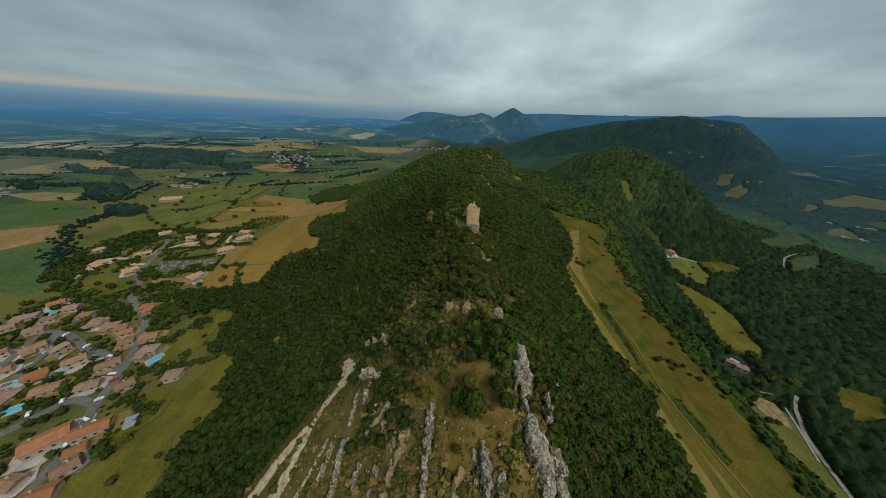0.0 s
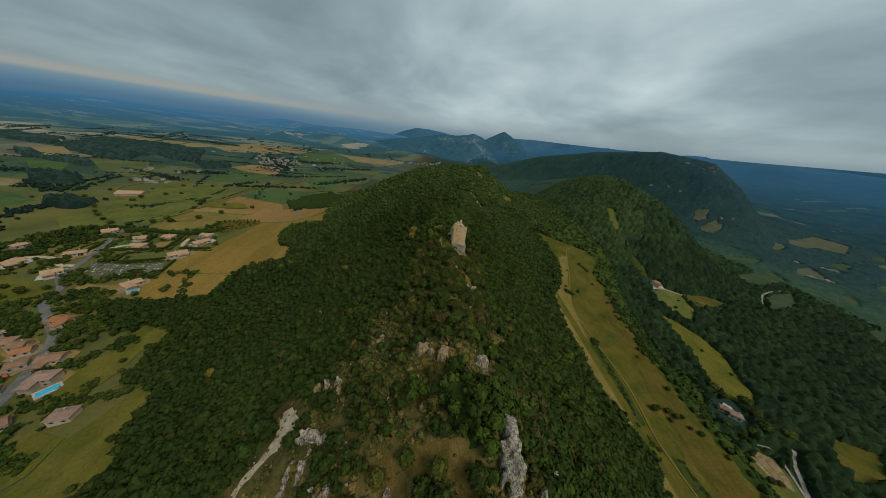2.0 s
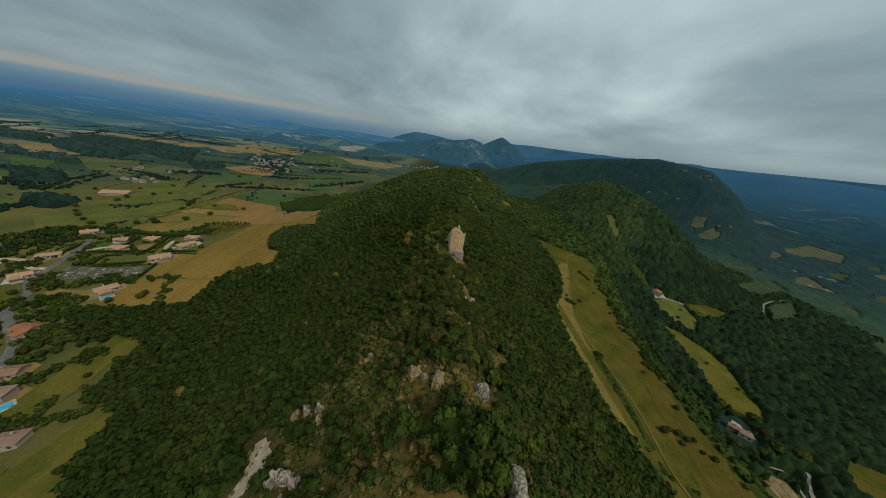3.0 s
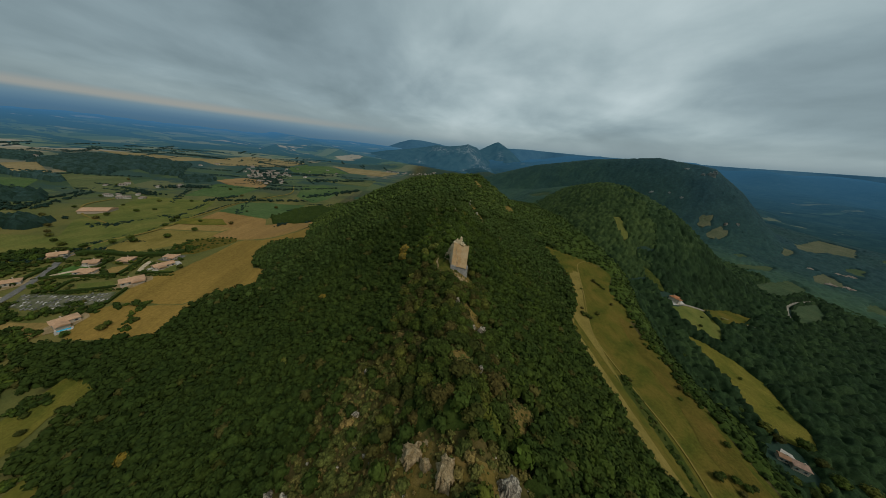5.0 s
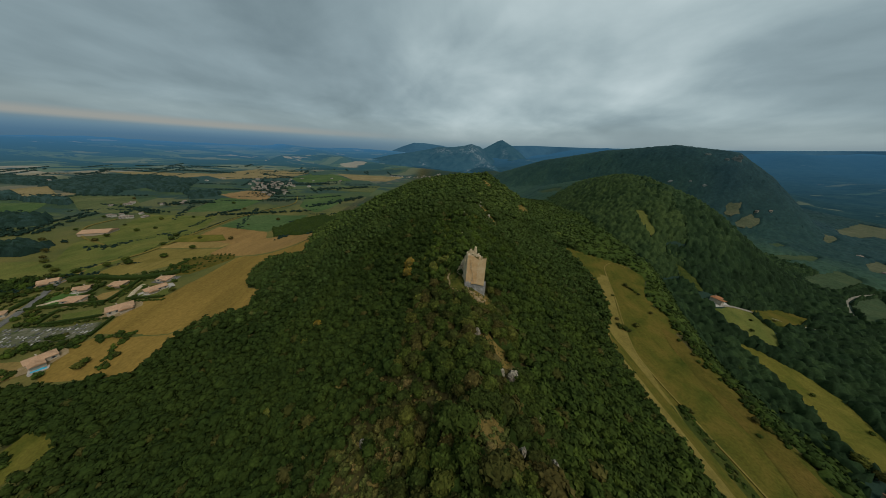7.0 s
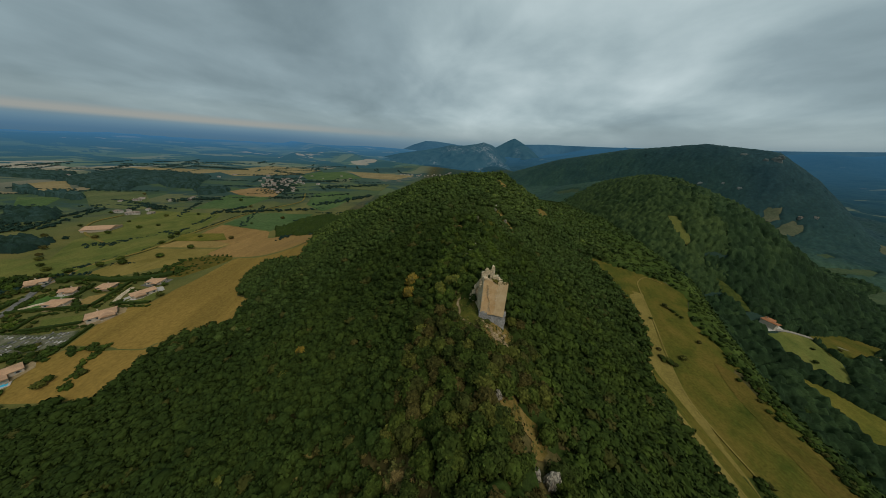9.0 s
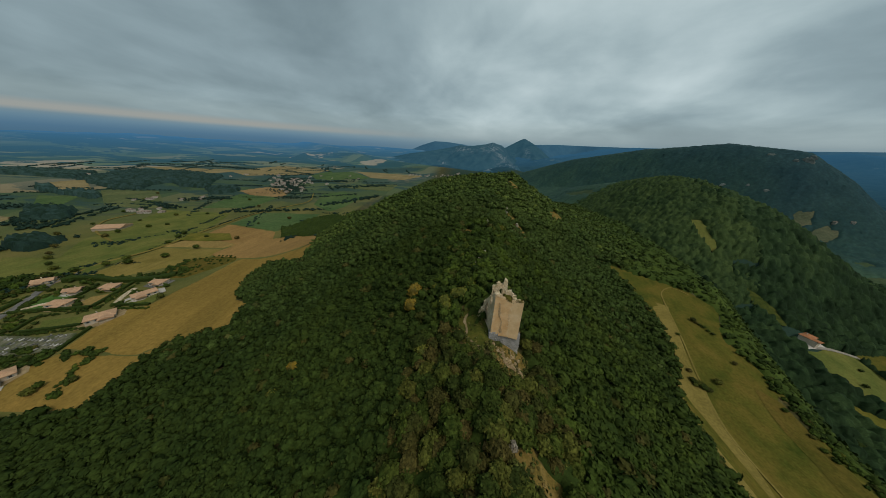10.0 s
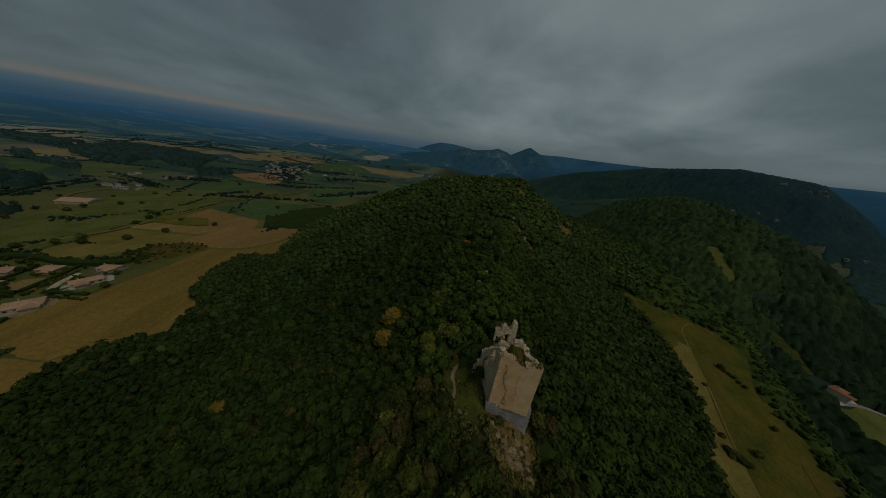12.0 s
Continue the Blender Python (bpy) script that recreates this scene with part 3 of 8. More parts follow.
for cx0, cy0, rx, ry, turn, label in ((756, 620, 25, 17, 5, "dull tan field below the far hill"), (750, 656, 22, 13, 20, "dull olive clearing below the far hill")):
    edge = random.Random(int(cx0))
    c, q = math.cos(radians(turn)), math.sin(radians(turn))
    field("meadow", muted, label, [(cx0 + rx * k * math.cos(b) * c - ry * k * math.sin(b) * q, cy0 + rx * k * math.cos(b) * q + ry * k * math.sin(b) * c) for b, k in ((0.4 * j, edge.uniform(0.75, 1.15)) for j in range(16))], 0.8)
field("meadow", rank_grass, "grassy strip in a wooded hollow", [(324, 362), (330, 354), (335, 336), (328, 318), (321, 322), (319, 344)], 0.6)
field("meadow", dull_green, "green glade behind the ridge", [(336, 860), (358, 775), (345, 725), (328, 800)], 1.0)
field("meadow", hill_pasture, "steep olive meadow above the housing estate", [(-202, 171), (-174, 162), (-177, 156), (-183, 147), (-180, 131), (-182, 118), (-187, 111), (-202, 113), (-210, 129), (-207, 146)])
field("meadow", hill_pasture, "steep olive meadow below the forest", [(-153, 125), (-133, 108), (-128, 92), (-118, 80), (-120, 71), (-135, 67), (-126, 52), (-116, 10), (-186, 10), (-182, 44), (-175, 55), (-162, 64), (-154, 77), (-158, 92), (-154, 108)])
field("lawn", hill_pasture, "green orchard lawn below houses", [(-166, 68), (-156, 79), (-160, 94), (-178, 98), (-192, 84), (-178, 64)])
field("meadow", hill_pasture, "grassy slope above the chapel lane", [(-374, 213), (-353, 216), (-316, 206), (-302, 194), (-313, 187), (-337, 191), (-362, 195)])

field("lawn", pasture, "mown garden lawn inside clipped hedges", [(-308, 263), (-283, 269), (-272, 260), (-296, 253)], 0.4)
field("lawn", stubble, "dry tan garden plot between villas", [(-308, 280), (-311, 293), (-302, 299), (-291, 287), (-293, 281)], 0.4)
field("lawn", pasture, "green garden lawn behind a villa", [(-274, 286), (-246, 287), (-248, 300), (-266, 306)], 0.4)
field("lawn", pasture_green, "green garden lawn beside a lane", [(-346, 270), (-330, 275), (-328, 292), (-346, 296)], 0.4)
field("orchard", brown_meadow, "olive grass of a small orchard", [(-296, 340), (-304, 366), (-276, 384), (-250, 381), (-243, 370), (-264, 331), (-280, 330)], 0.4)
field("field", pasture_green, "green field beyond the ridge's foot", [(-376, 836), (-336, 887), (-244, 815), (-250, 761), (-251, 692), (-262, 640), (-330, 700)])
field("field", pasture_green, "wide green field near the far hamlet", [(-660, 1395), (-547, 1500), (-367, 1260), (-510, 1115)])
field("field", stubble, "tan field beside the far hamlet", [(-540, 1530), (-156, 1478), (-218, 1264), (-370, 1270)])
field("pasture", pasture, "green pasture between lines of trees", [(-388, 974), (-326, 1065), (-212, 1116), (-203, 932), (-284, 946)])

clear = random.Random(44)
for cx0, cy0, rx, ry in ((690, 330, 34, 14), (760, 300, 40, 16), (860, 380, 44, 15), (930, 480, 50, 18), (1010, 430, 46, 15), (1090, 500, 60, 16), (880, 560, 40, 14), (1180, 560, 50, 15), (1130, 400, 54, 18), (720, 530, 30, 10), (980, 330, 40, 14), (600, 250, 30, 11)):
    field("meadow", (dull_green, dull_green, muted)[clear.randrange(3)], "dull green clearing among valley woods", [(cx0 + rx * clear.uniform(0.6, 1.1) * math.cos(a), cy0 + ry * clear.uniform(0.6, 1.1) * math.sin(a) + 0.35 * rx * math.cos(a)) for a in (0.2, 0.9, 1.6, 2.3, 3.0, 3.7, 4.4, 5.1, 5.8)])

ROADS = [
    ("road", asphalt, 5.0, [(-301, 190), (-278, 175), (-258, 162), (-246, 148), (-232, 127), (-224, 115), (-216, 100), (-211, 88), (-201, 76), (-195, 62), (-190, 40)]),
    ("road", asphalt, 4.5, [(-222, 112), (-246, 124), (-258, 129), (-272, 131), (-288, 139), (-308, 146), (-326, 147), (-320, 129), (-312, 113)]),
    ("road", asphalt, 4.5, [(-318, 147), (-300, 129), (-293, 112), (-286, 98), (-262, 70)]),
    ("road", asphalt, 4.5, [(-213, 90), (-232, 92), (-242, 80), (-256, 60)]),
    ("road", asphalt, 4.5, [(-301, 190), (-310, 208), (-328, 222), (-335, 240), (-343, 258), (-353, 280), (-372, 308), (-376, 330)]),
    ("lane", gravel, 3.6, [(-384, 208), (-391, 228), (-396, 244), (-372, 250), (-352, 240), (-336, 240)]),
    ("lane", mown, 2.6, [(-420, 270), (-379, 298), (-375, 318), (-378, 345), (-364, 392), (-372, 450), (-379, 505), (-387, 560), (-380, 620), (-369, 667), (-357, 730), (-400, 830)]),
    ("lane", mown, 2.4, [(-440, 405), (-490, 428), (-512, 440), (-545, 464), (-570, 495), (-573, 536)]),
    ("lane", gravel, 3.0, [(-343, 272), (-334, 281), (-326, 284)]),
    ("lane", gravel, 3.4, [(-278, 286), (-285, 297), (-290, 309)]),
    ("lane", chalk_lane, 2.3, [(286, 116), (281, 113), (273, 107), (266, 99), (258, 90), (252, 79), (246, 66), (240, 50), (234, 20)]),
    ("lane", chalk_lane, 1.5, [(258, 126), (260, 119), (267, 117), (267, 111), (263, 103), (258, 94), (252, 84), (246, 74)]),
    ("lane", chalk_lane, 3.5, [(330, 300), (352, 300), (380, 294), (420, 276)]),
    ("lane", chalk_lane, 2.6, [(486, 280), (500, 300), (530, 324), (566, 338), (606, 344)]),
    ("track", mown, 0.9, [(204, 300), (196, 308), (184, 302), (178, 290), (166, 256), (154, 226), (146, 200), (147, 162), (149, 129), (144.5, 102), (144.5, 87), (147, 67), (150, 48), (152, 28)]),
]
CEMETERY = [(-330, 246), (-318, 248), (-287, 247), (-262, 252), (-255, 238), (-268, 231), (-292, 226), (-318, 230)]
PLOTS = [(-345, 20), (-180, 30), (-160, 66), (-172, 106), (-200, 114), (-214, 134), (-230, 156), (-266, 178), (-336, 184), (-390, 182)]
ESTATE = [(-425, 220), (-340, 212), (-250, 225), (-243, 300), (-280, 325), (-400, 320)]
# where the forest ends in the west: x along y
WOOD_Y = [-200, 10, 63, 76, 87, 103, 118, 125, 160, 166, 190, 197, 229, 240, 246, 274, 284, 314, 349, 356, 411, 460, 520, 600, 720]
WOOD_X = [-118, -116, -124, -118, -126, -132, -148, -168, -174, -222, -258, -184, -184, -174, -146, -153, -172, -190, -192, -152, -160, -152, -190, -205, -210]

# ---------------------------------------------------------------- the ground sheet


def spaced(lo, hi, fine, grow, limit):
    """Grid lines: even from lo to hi, then wider and wider out to the limit."""
    line = list(np.arange(lo, hi + 0.1, fine))
    for sign in (-1, 1):
        gap, v = fine, (lo if sign < 0 else hi)
        while abs(v) < limit:
            gap *= grow
            v += sign * gap
            line.append(v)
    return np.array(sorted(line))


def build_ground():
    gx, gy = spaced(-330, 400, 4.0, 1.045, 4850), spaced(-60, 480, 4.0, 1.045, 4850)
    x, y = np.meshgrid(gx, gy)
    z = land(x, y)
    nx = len(gx)
    i = np.arange(len(gy) - 1)[:, None] * nx + np.arange(nx - 1)[None, :]
    quads = np.stack([i, i + 1, i + nx + 1, i + nx], -1).reshape(-1, 4)
    fx, fy = x.ravel(), y.ravel()
    keep = np.hypot(fx[quads].mean(1), fy[quads].mean(1)) < 4860
    quads = quads[keep]
    wood = np.interp(fy, WOOD_Y, WOOD_X)
    openness = step(0, 6, wood - fx)
    farm = step(600, 1000, np.hypot(fx, fy)) * step(-120, -220, fx - 0.04 * fy)
    dry = np.clip(bump(fx, fy, -6, 30, 60, 40) * 1.0 + bump(fx, fy, 13, 48, 11, 15) * 1.2 + 0.45 * bump(fx, fy, 0, 106, 40, 46), 0, 1)
    far_wood = np.maximum(step(520, 680, np.hypot(fx, fy)), step(195, 230, fx)) * (1 - openness) * step(-260, -120, fx - 0.1 * fy)
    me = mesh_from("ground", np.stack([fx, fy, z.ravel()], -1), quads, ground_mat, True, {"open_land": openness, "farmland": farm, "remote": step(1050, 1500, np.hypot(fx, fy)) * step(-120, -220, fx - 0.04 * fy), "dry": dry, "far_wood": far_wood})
    # far faces take the hazed, faintly glowing materials
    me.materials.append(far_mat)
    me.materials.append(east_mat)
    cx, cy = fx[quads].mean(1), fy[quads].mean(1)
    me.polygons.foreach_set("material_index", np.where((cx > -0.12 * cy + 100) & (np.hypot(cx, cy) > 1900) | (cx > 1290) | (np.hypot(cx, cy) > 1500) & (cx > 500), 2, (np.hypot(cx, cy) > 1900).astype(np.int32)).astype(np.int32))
    tagged(new("ground", me), "ridge, plain and valleys covered in woodland floor and grass", "ground", kind="structure")


build_ground()


def drape(name, ring, gap, lift, tucked=False):
    """A sheet over the ground inside the ring, its rim tucked into the ground or left proud."""
    bm = bmesh.new()
    bm.faces.new([bm.verts.new((x, y, 0)) for x, y in ring])
    for axis in (0, 1):
        lo, hi = min(p[axis] for p in ring), max(p[axis] for p in ring)
        v = math.ceil(lo / gap) * gap
        while v < hi:
            co, no = [0, 0, 0], [0, 0, 0]
            co[axis], no[axis] = v + 0.013, 1
            bmesh.ops.bisect_plane(bm, geom=bm.verts[:] + bm.edges[:] + bm.faces[:], plane_co=co, plane_no=no)
            v += gap
    bmesh.ops.triangulate(bm, faces=bm.faces[:])
    x = np.array([v.co.x for v in bm.verts])
    y = np.array([v.co.y for v in bm.verts])
    for v, h in zip(bm.verts, land(x, y)):
        v.co.z = h - 0.05 if tucked and v.is_boundary else h + lift
    bmesh.ops.recalc_face_normals(bm, faces=bm.faces[:])
    if sum(f.normal.z for f in bm.faces) < 0:
        bmesh.ops.reverse_faces(bm, faces=bm.faces[:])
    for f in bm.faces:
        f.smooth = True
    return bm


def ragged(ring, amount):
    """The ring with its long sides broken into slightly uneven stretches."""
    rng, out = random.Random(len(ring) * 7 + int(ring[0][0])), []
    for (xa, ya), (xb, yb) in zip(ring, ring[1:] + ring[:1]):
        n = max(1, int(math.hypot(xb - xa, yb - ya) / 9))
        for i in range(n):
            w = amount if i else 0
            out.append((xa + (xb - xa) * i / n + rng.uniform(-w, w), ya + (yb - ya) * i / n + rng.uniform(-w, w)))
    return out


for kind, material, label, ring, lift in FIELDS:
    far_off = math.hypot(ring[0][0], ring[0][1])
    # distant western fields get the hazed copy of their material
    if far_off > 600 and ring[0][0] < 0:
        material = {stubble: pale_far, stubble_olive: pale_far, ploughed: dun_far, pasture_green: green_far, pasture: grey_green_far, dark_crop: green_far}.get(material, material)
    if kind == "meadow" and ring[0][0] > 280:
        ring = ragged(smooth_line(ring + ring[:1], 9.0)[:-1], 0.0)
        wob = random.Random(len(ring))
        ring = [(x + wob.uniform(-1, 1) * far_off * 0.004, y + wob.uniform(-1, 1) * far_off * 0.004) for x, y in ring]
    size = max(max(p[0] for p in ring) - min(p[0] for p in ring), max(p[1] for p in ring) - min(p[1] for p in ring))
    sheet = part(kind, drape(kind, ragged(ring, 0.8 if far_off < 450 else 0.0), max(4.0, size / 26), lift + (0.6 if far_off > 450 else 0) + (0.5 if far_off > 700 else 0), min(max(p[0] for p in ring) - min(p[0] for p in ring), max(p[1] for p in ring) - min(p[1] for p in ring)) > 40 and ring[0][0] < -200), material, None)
    tagged(sheet, label, kind, kind="structure")

for kind, material, width, line in ROADS:
    path = smooth_line(line, 4.0)
    v, f = [], []
    for i, (x, y) in enumerate(path):
        xa, ya = path[max(i - 1, 0)]
        xb, yb = path[min(i + 1, len(path) - 1)]
        n = math.hypot(xb - xa, yb - ya) or 1
        ox, oy = -(yb - ya) / n * width / 2, (xb - xa) / n * width / 2
        h = max(float(land(x, y)), 0.5 * float(land(x + ox, y + oy)) + 0.5 * float(land(x - ox, y - oy))) + (0.7 if kind == "track" else 0.75 if y < 340 else 1.3)
        v += [(x + ox * 1.15, y + oy * 1.15, h - 0.5), (x + ox, y + oy, h), (x - ox, y - oy, h), (x - ox * 1.15, y - oy * 1.15, h - 0.5)]
        if i:
            for k in range(3):
                f.append((4 * i - 4 + k, 4 * i + k, 4 * i + k + 1, 4 * i - 3 + k))
    f = [q[::-1] for q in f]
    label = {"road": "grey asphalt road through the housing estate", "lane": "narrow pale country lane", "track": "worn grassy track along the meadow"}[kind]
    tagged(new(kind, mesh_from(kind, v, f, material)), label, "road", kind="structure")
# ---------------------------------------------------------------- mountains at the end of the valley


def massif(name, label, material, away, rise, spread, profile, gully, crags=(), seed=1.0, behind=500.0):
    """A mountain seen from the ridge: its crest stands about `away` metres off, `profile` gives compass degrees and the
    crest's height as degrees above level; the near side falls to its foot over `spread` metres, cut by gullies."""
    ex, ey, ez = 6.0, 100.0, 142.0
    az = np.arange(profile[0][0], profile[-1][0], 0.16 if away > 2500 else 0.2)
    ds = np.concatenate([np.linspace(-spread, 0, 46), np.linspace(0, behind, 8)[1:]])
    a, d = np.meshgrid(az, ds)
    el = np.interp(a, [p[0] for p in profile], [p[1] for p in profile])
    reach = away + 0.10 * away * ripple(a * 60.0, d * 0.0, 260.0, seed)
    r = reach + d
    x, y = ex + r * np.sin(np.radians(a)), ey + r * np.cos(np.radians(a))
    crest_z = ez + reach * np.tan(np.radians(el))
    u = np.where(d < 0, 1.0 + d / spread, 1.0 - 0.6 * (d / behind) ** 2)
    ribs = np.abs(ripple(x, y, 210, seed)) + 0.5 * np.abs(ripple(x, y, 90, seed + 2.0)) + 0.25 * np.abs(ripple(x, y, 42, seed + 4.0))
    z = rise + (crest_z - rise) * np.clip(u, 0, 1) ** 0.85 - gully * ribs * np.clip(u * (1 - u) * 4, 0, 1)
    n = len(az)
    i = np.arange(len(ds) - 1)[:, None] * n + np.arange(n - 1)[None, :]
    quads = np.stack([i, i + 1, i + n + 1, i + n], -1).reshape(-1, 4)
    fa, fu = a.ravel(), u.ravel()
    bare = np.zeros(fa.shape)
    for ca, cu, wa, wu, k in crags:
        bare = np.maximum(bare, k * np.exp(-((fa - ca) / wa) ** 2 - ((fu - cu) / wu) ** 2))
    keep = np.hypot(x, y).ravel()[quads].max(1) < 4860
    me = mesh_from(name, np.stack([x, y, z], -1).reshape(-1, 3), quads[keep], material, True, {"crag": np.clip(bare, 0, 1)})
    tagged(new(name, me), label, "mountain", kind="structure")


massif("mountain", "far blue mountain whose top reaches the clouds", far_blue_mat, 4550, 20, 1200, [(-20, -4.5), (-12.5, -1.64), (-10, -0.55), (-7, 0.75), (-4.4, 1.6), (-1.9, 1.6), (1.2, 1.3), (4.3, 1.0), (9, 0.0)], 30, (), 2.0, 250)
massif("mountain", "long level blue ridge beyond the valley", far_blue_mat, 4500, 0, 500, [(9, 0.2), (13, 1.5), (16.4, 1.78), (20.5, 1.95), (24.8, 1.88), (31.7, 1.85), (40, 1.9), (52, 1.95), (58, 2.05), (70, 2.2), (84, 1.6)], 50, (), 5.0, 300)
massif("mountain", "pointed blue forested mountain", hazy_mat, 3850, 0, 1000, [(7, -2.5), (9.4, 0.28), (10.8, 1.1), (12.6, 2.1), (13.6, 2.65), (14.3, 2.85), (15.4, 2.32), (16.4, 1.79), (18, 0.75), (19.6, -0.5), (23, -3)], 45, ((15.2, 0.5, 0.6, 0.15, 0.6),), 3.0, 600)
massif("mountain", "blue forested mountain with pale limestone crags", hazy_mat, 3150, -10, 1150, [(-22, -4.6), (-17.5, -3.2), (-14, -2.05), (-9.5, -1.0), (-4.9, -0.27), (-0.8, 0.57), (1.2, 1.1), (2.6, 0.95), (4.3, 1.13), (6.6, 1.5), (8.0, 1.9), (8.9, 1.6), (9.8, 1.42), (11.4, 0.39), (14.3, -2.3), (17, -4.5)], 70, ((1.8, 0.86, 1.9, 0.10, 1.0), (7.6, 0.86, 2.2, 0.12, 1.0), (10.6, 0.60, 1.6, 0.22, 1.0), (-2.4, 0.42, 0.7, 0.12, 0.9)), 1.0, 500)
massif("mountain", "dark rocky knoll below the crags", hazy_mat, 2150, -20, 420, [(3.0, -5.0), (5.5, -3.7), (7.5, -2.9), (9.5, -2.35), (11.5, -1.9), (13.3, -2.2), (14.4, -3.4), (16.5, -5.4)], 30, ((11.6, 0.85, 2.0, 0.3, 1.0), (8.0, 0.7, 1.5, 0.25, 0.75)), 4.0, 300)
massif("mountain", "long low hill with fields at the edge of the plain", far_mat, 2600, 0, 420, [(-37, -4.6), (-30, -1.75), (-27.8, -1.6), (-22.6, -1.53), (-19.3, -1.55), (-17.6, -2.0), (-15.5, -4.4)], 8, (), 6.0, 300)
# ---------------------------------------------------------------- woods
HOUSES = [(-335, 173, 11, 8, 17), (-314, 165, 10, 7, 16), (-292, 157, 12, 8, -11), (-277, 153, 11, 8, 20), (-265, 151, 9, 7, 17), (-257, 147, 9, 7, 32), (-247, 137, 9, 7, 45),
          (-232, 142, 12, 8, 18), (-216, 127, 12, 8, 15), (-264, 173, 13, 8, -2), (-288, 129, 10, 7, 80), (-262, 119, 12, 8, 48), (-236, 117, 13, 7, 45), (-230, 101, 12, 7, 24),
          (-311, 131, 13, 8, 58), (-277, 109, 12, 8, 46), (-325, 124, 9, 7, 50), (-304, 111, 9, 7, 50), (-276, 95, 13, 8, 13), (-255, 99, 14, 8, 30), (-356, 178, 11, 8, 50), (-340, 160, 10, 7, 30)]
BIG = [(-210, 69, 18, 11, 45), (-190, 73, 17, 7, 32), (-186, 63, 8, 6, 46), (-181, 56, 9, 6, 56), (-181, 46, 13, 8, 26), (-203, 51, 8, 7, 0), (-361, 161, 16, 8, 34), (-360, 150, 9, 7, 46), (-334, 148, 12, 7, 29), (-203, 100, 9, 7, 50), (-174, 104, 10, 7, 15)]
UPPER = [(-385, 236, 12, 8, 70), (-338, 226, 12, 8, 53), (-357, 258, 15, 8, 43), (-415, 262, 9, 7, 76), (-379, 309, 13, 8, 43), (-320, 281, 15, 8, 14), (-335, 299, 11, 7, 31), (-312, 308, 12, 8, 16), (-266, 298, 16, 8, 62), (-264, 267, 16, 10, 50), (-256, 214, 13, 8, 62), (-277, 319, 13, 7, 12)]
TOWER = (27.5, 193.5)


def crown_shape(rng, tufts, lumps, flat=0.82, size=0.17):
    """A crown of unit radius: a lumpy inner body under many small sprays of leaves. Returns verts and triangles."""
    bm = bmesh.new()
    bmesh.ops.create_icosphere(bm, subdivisions=lumps, radius=1.0)
    off = Vector((rng.uniform(0, 60), rng.uniform(0, 60), rng.uniform(0, 60)))
    body = []
    for v in bm.verts:
        n = v.co.normalized()
        r = 0.80 + 0.26 * noise.noise(n * 1.6 + off) + 0.20 * noise.noise(n * 3.6 + off)
        v.co = n * r
        v.co.z = v.co.z * flat if v.co.z > -0.25 else -0.25 * flat + (v.co.z + 0.25) * 0.25
        body.append(v.co.copy())
    bm.verts.index_update()
    verts = [tuple(c) for c in body]
    tris = [[v.index for v in f.verts] for f in bm.faces]
    bm.free()
    for _ in range(tufts):
        n = Vector((rng.gauss(0, 1), rng.gauss(0, 1), rng.gauss(0.35, 1))).normalized()
        r = 0.86 + 0.26 * noise.noise(n * 1.6 + off) + 0.24 * noise.noise(n * 3.6 + off) + rng.uniform(-0.04, 0.10)
        c = n * r
        c.z = c.z * flat if c.z > -0.25 else -0.25 * flat
        lean = (n + Vector((rng.gauss(0, 0.55), rng.gauss(0, 0.55), rng.gauss(0.25, 0.5)))).normalized()
        a = lean.orthogonal().normalized()
        a = (a * math.cos(off.x + _) + lean.cross(a) * math.sin(off.x + _)) * size * rng.uniform(0.7, 1.35)
        b = lean.cross(a) * rng.uniform(0.6, 1.0)
        k = len(verts)
        bulge = lean * size * 0.45
        verts += [tuple(c - a - bulge), tuple(c - b), tuple(c + a - bulge), tuple(c + b)]
        tris += [[k, k + 1, k + 3], [k + 1, k + 2, k + 3]]
    return np.array(verts, np.float32), np.array(tris, np.int32)


shape_rng = random.Random(11)
CROWN_NEAR = [crown_shape(shape_rng, 66, 1, 0.8, 0.22) for _ in range(5)]
CROWN_MID = [crown_shape(shape_rng, 26, 1, 0.72, 0.27) for _ in range(6)]
CROWN_FAR = [crown_shape(shape_rng, 11, 1, 0.66, 0.30) for _ in range(5)]
CROWN_DOT = [crown_shape(shape_rng, 6, 1, 0.8, 0.34) for _ in range(5)]
CROWN_BUSH = [crown_shape(shape_rng, 26, 1, 0.75, 0.34) for _ in range(5)]


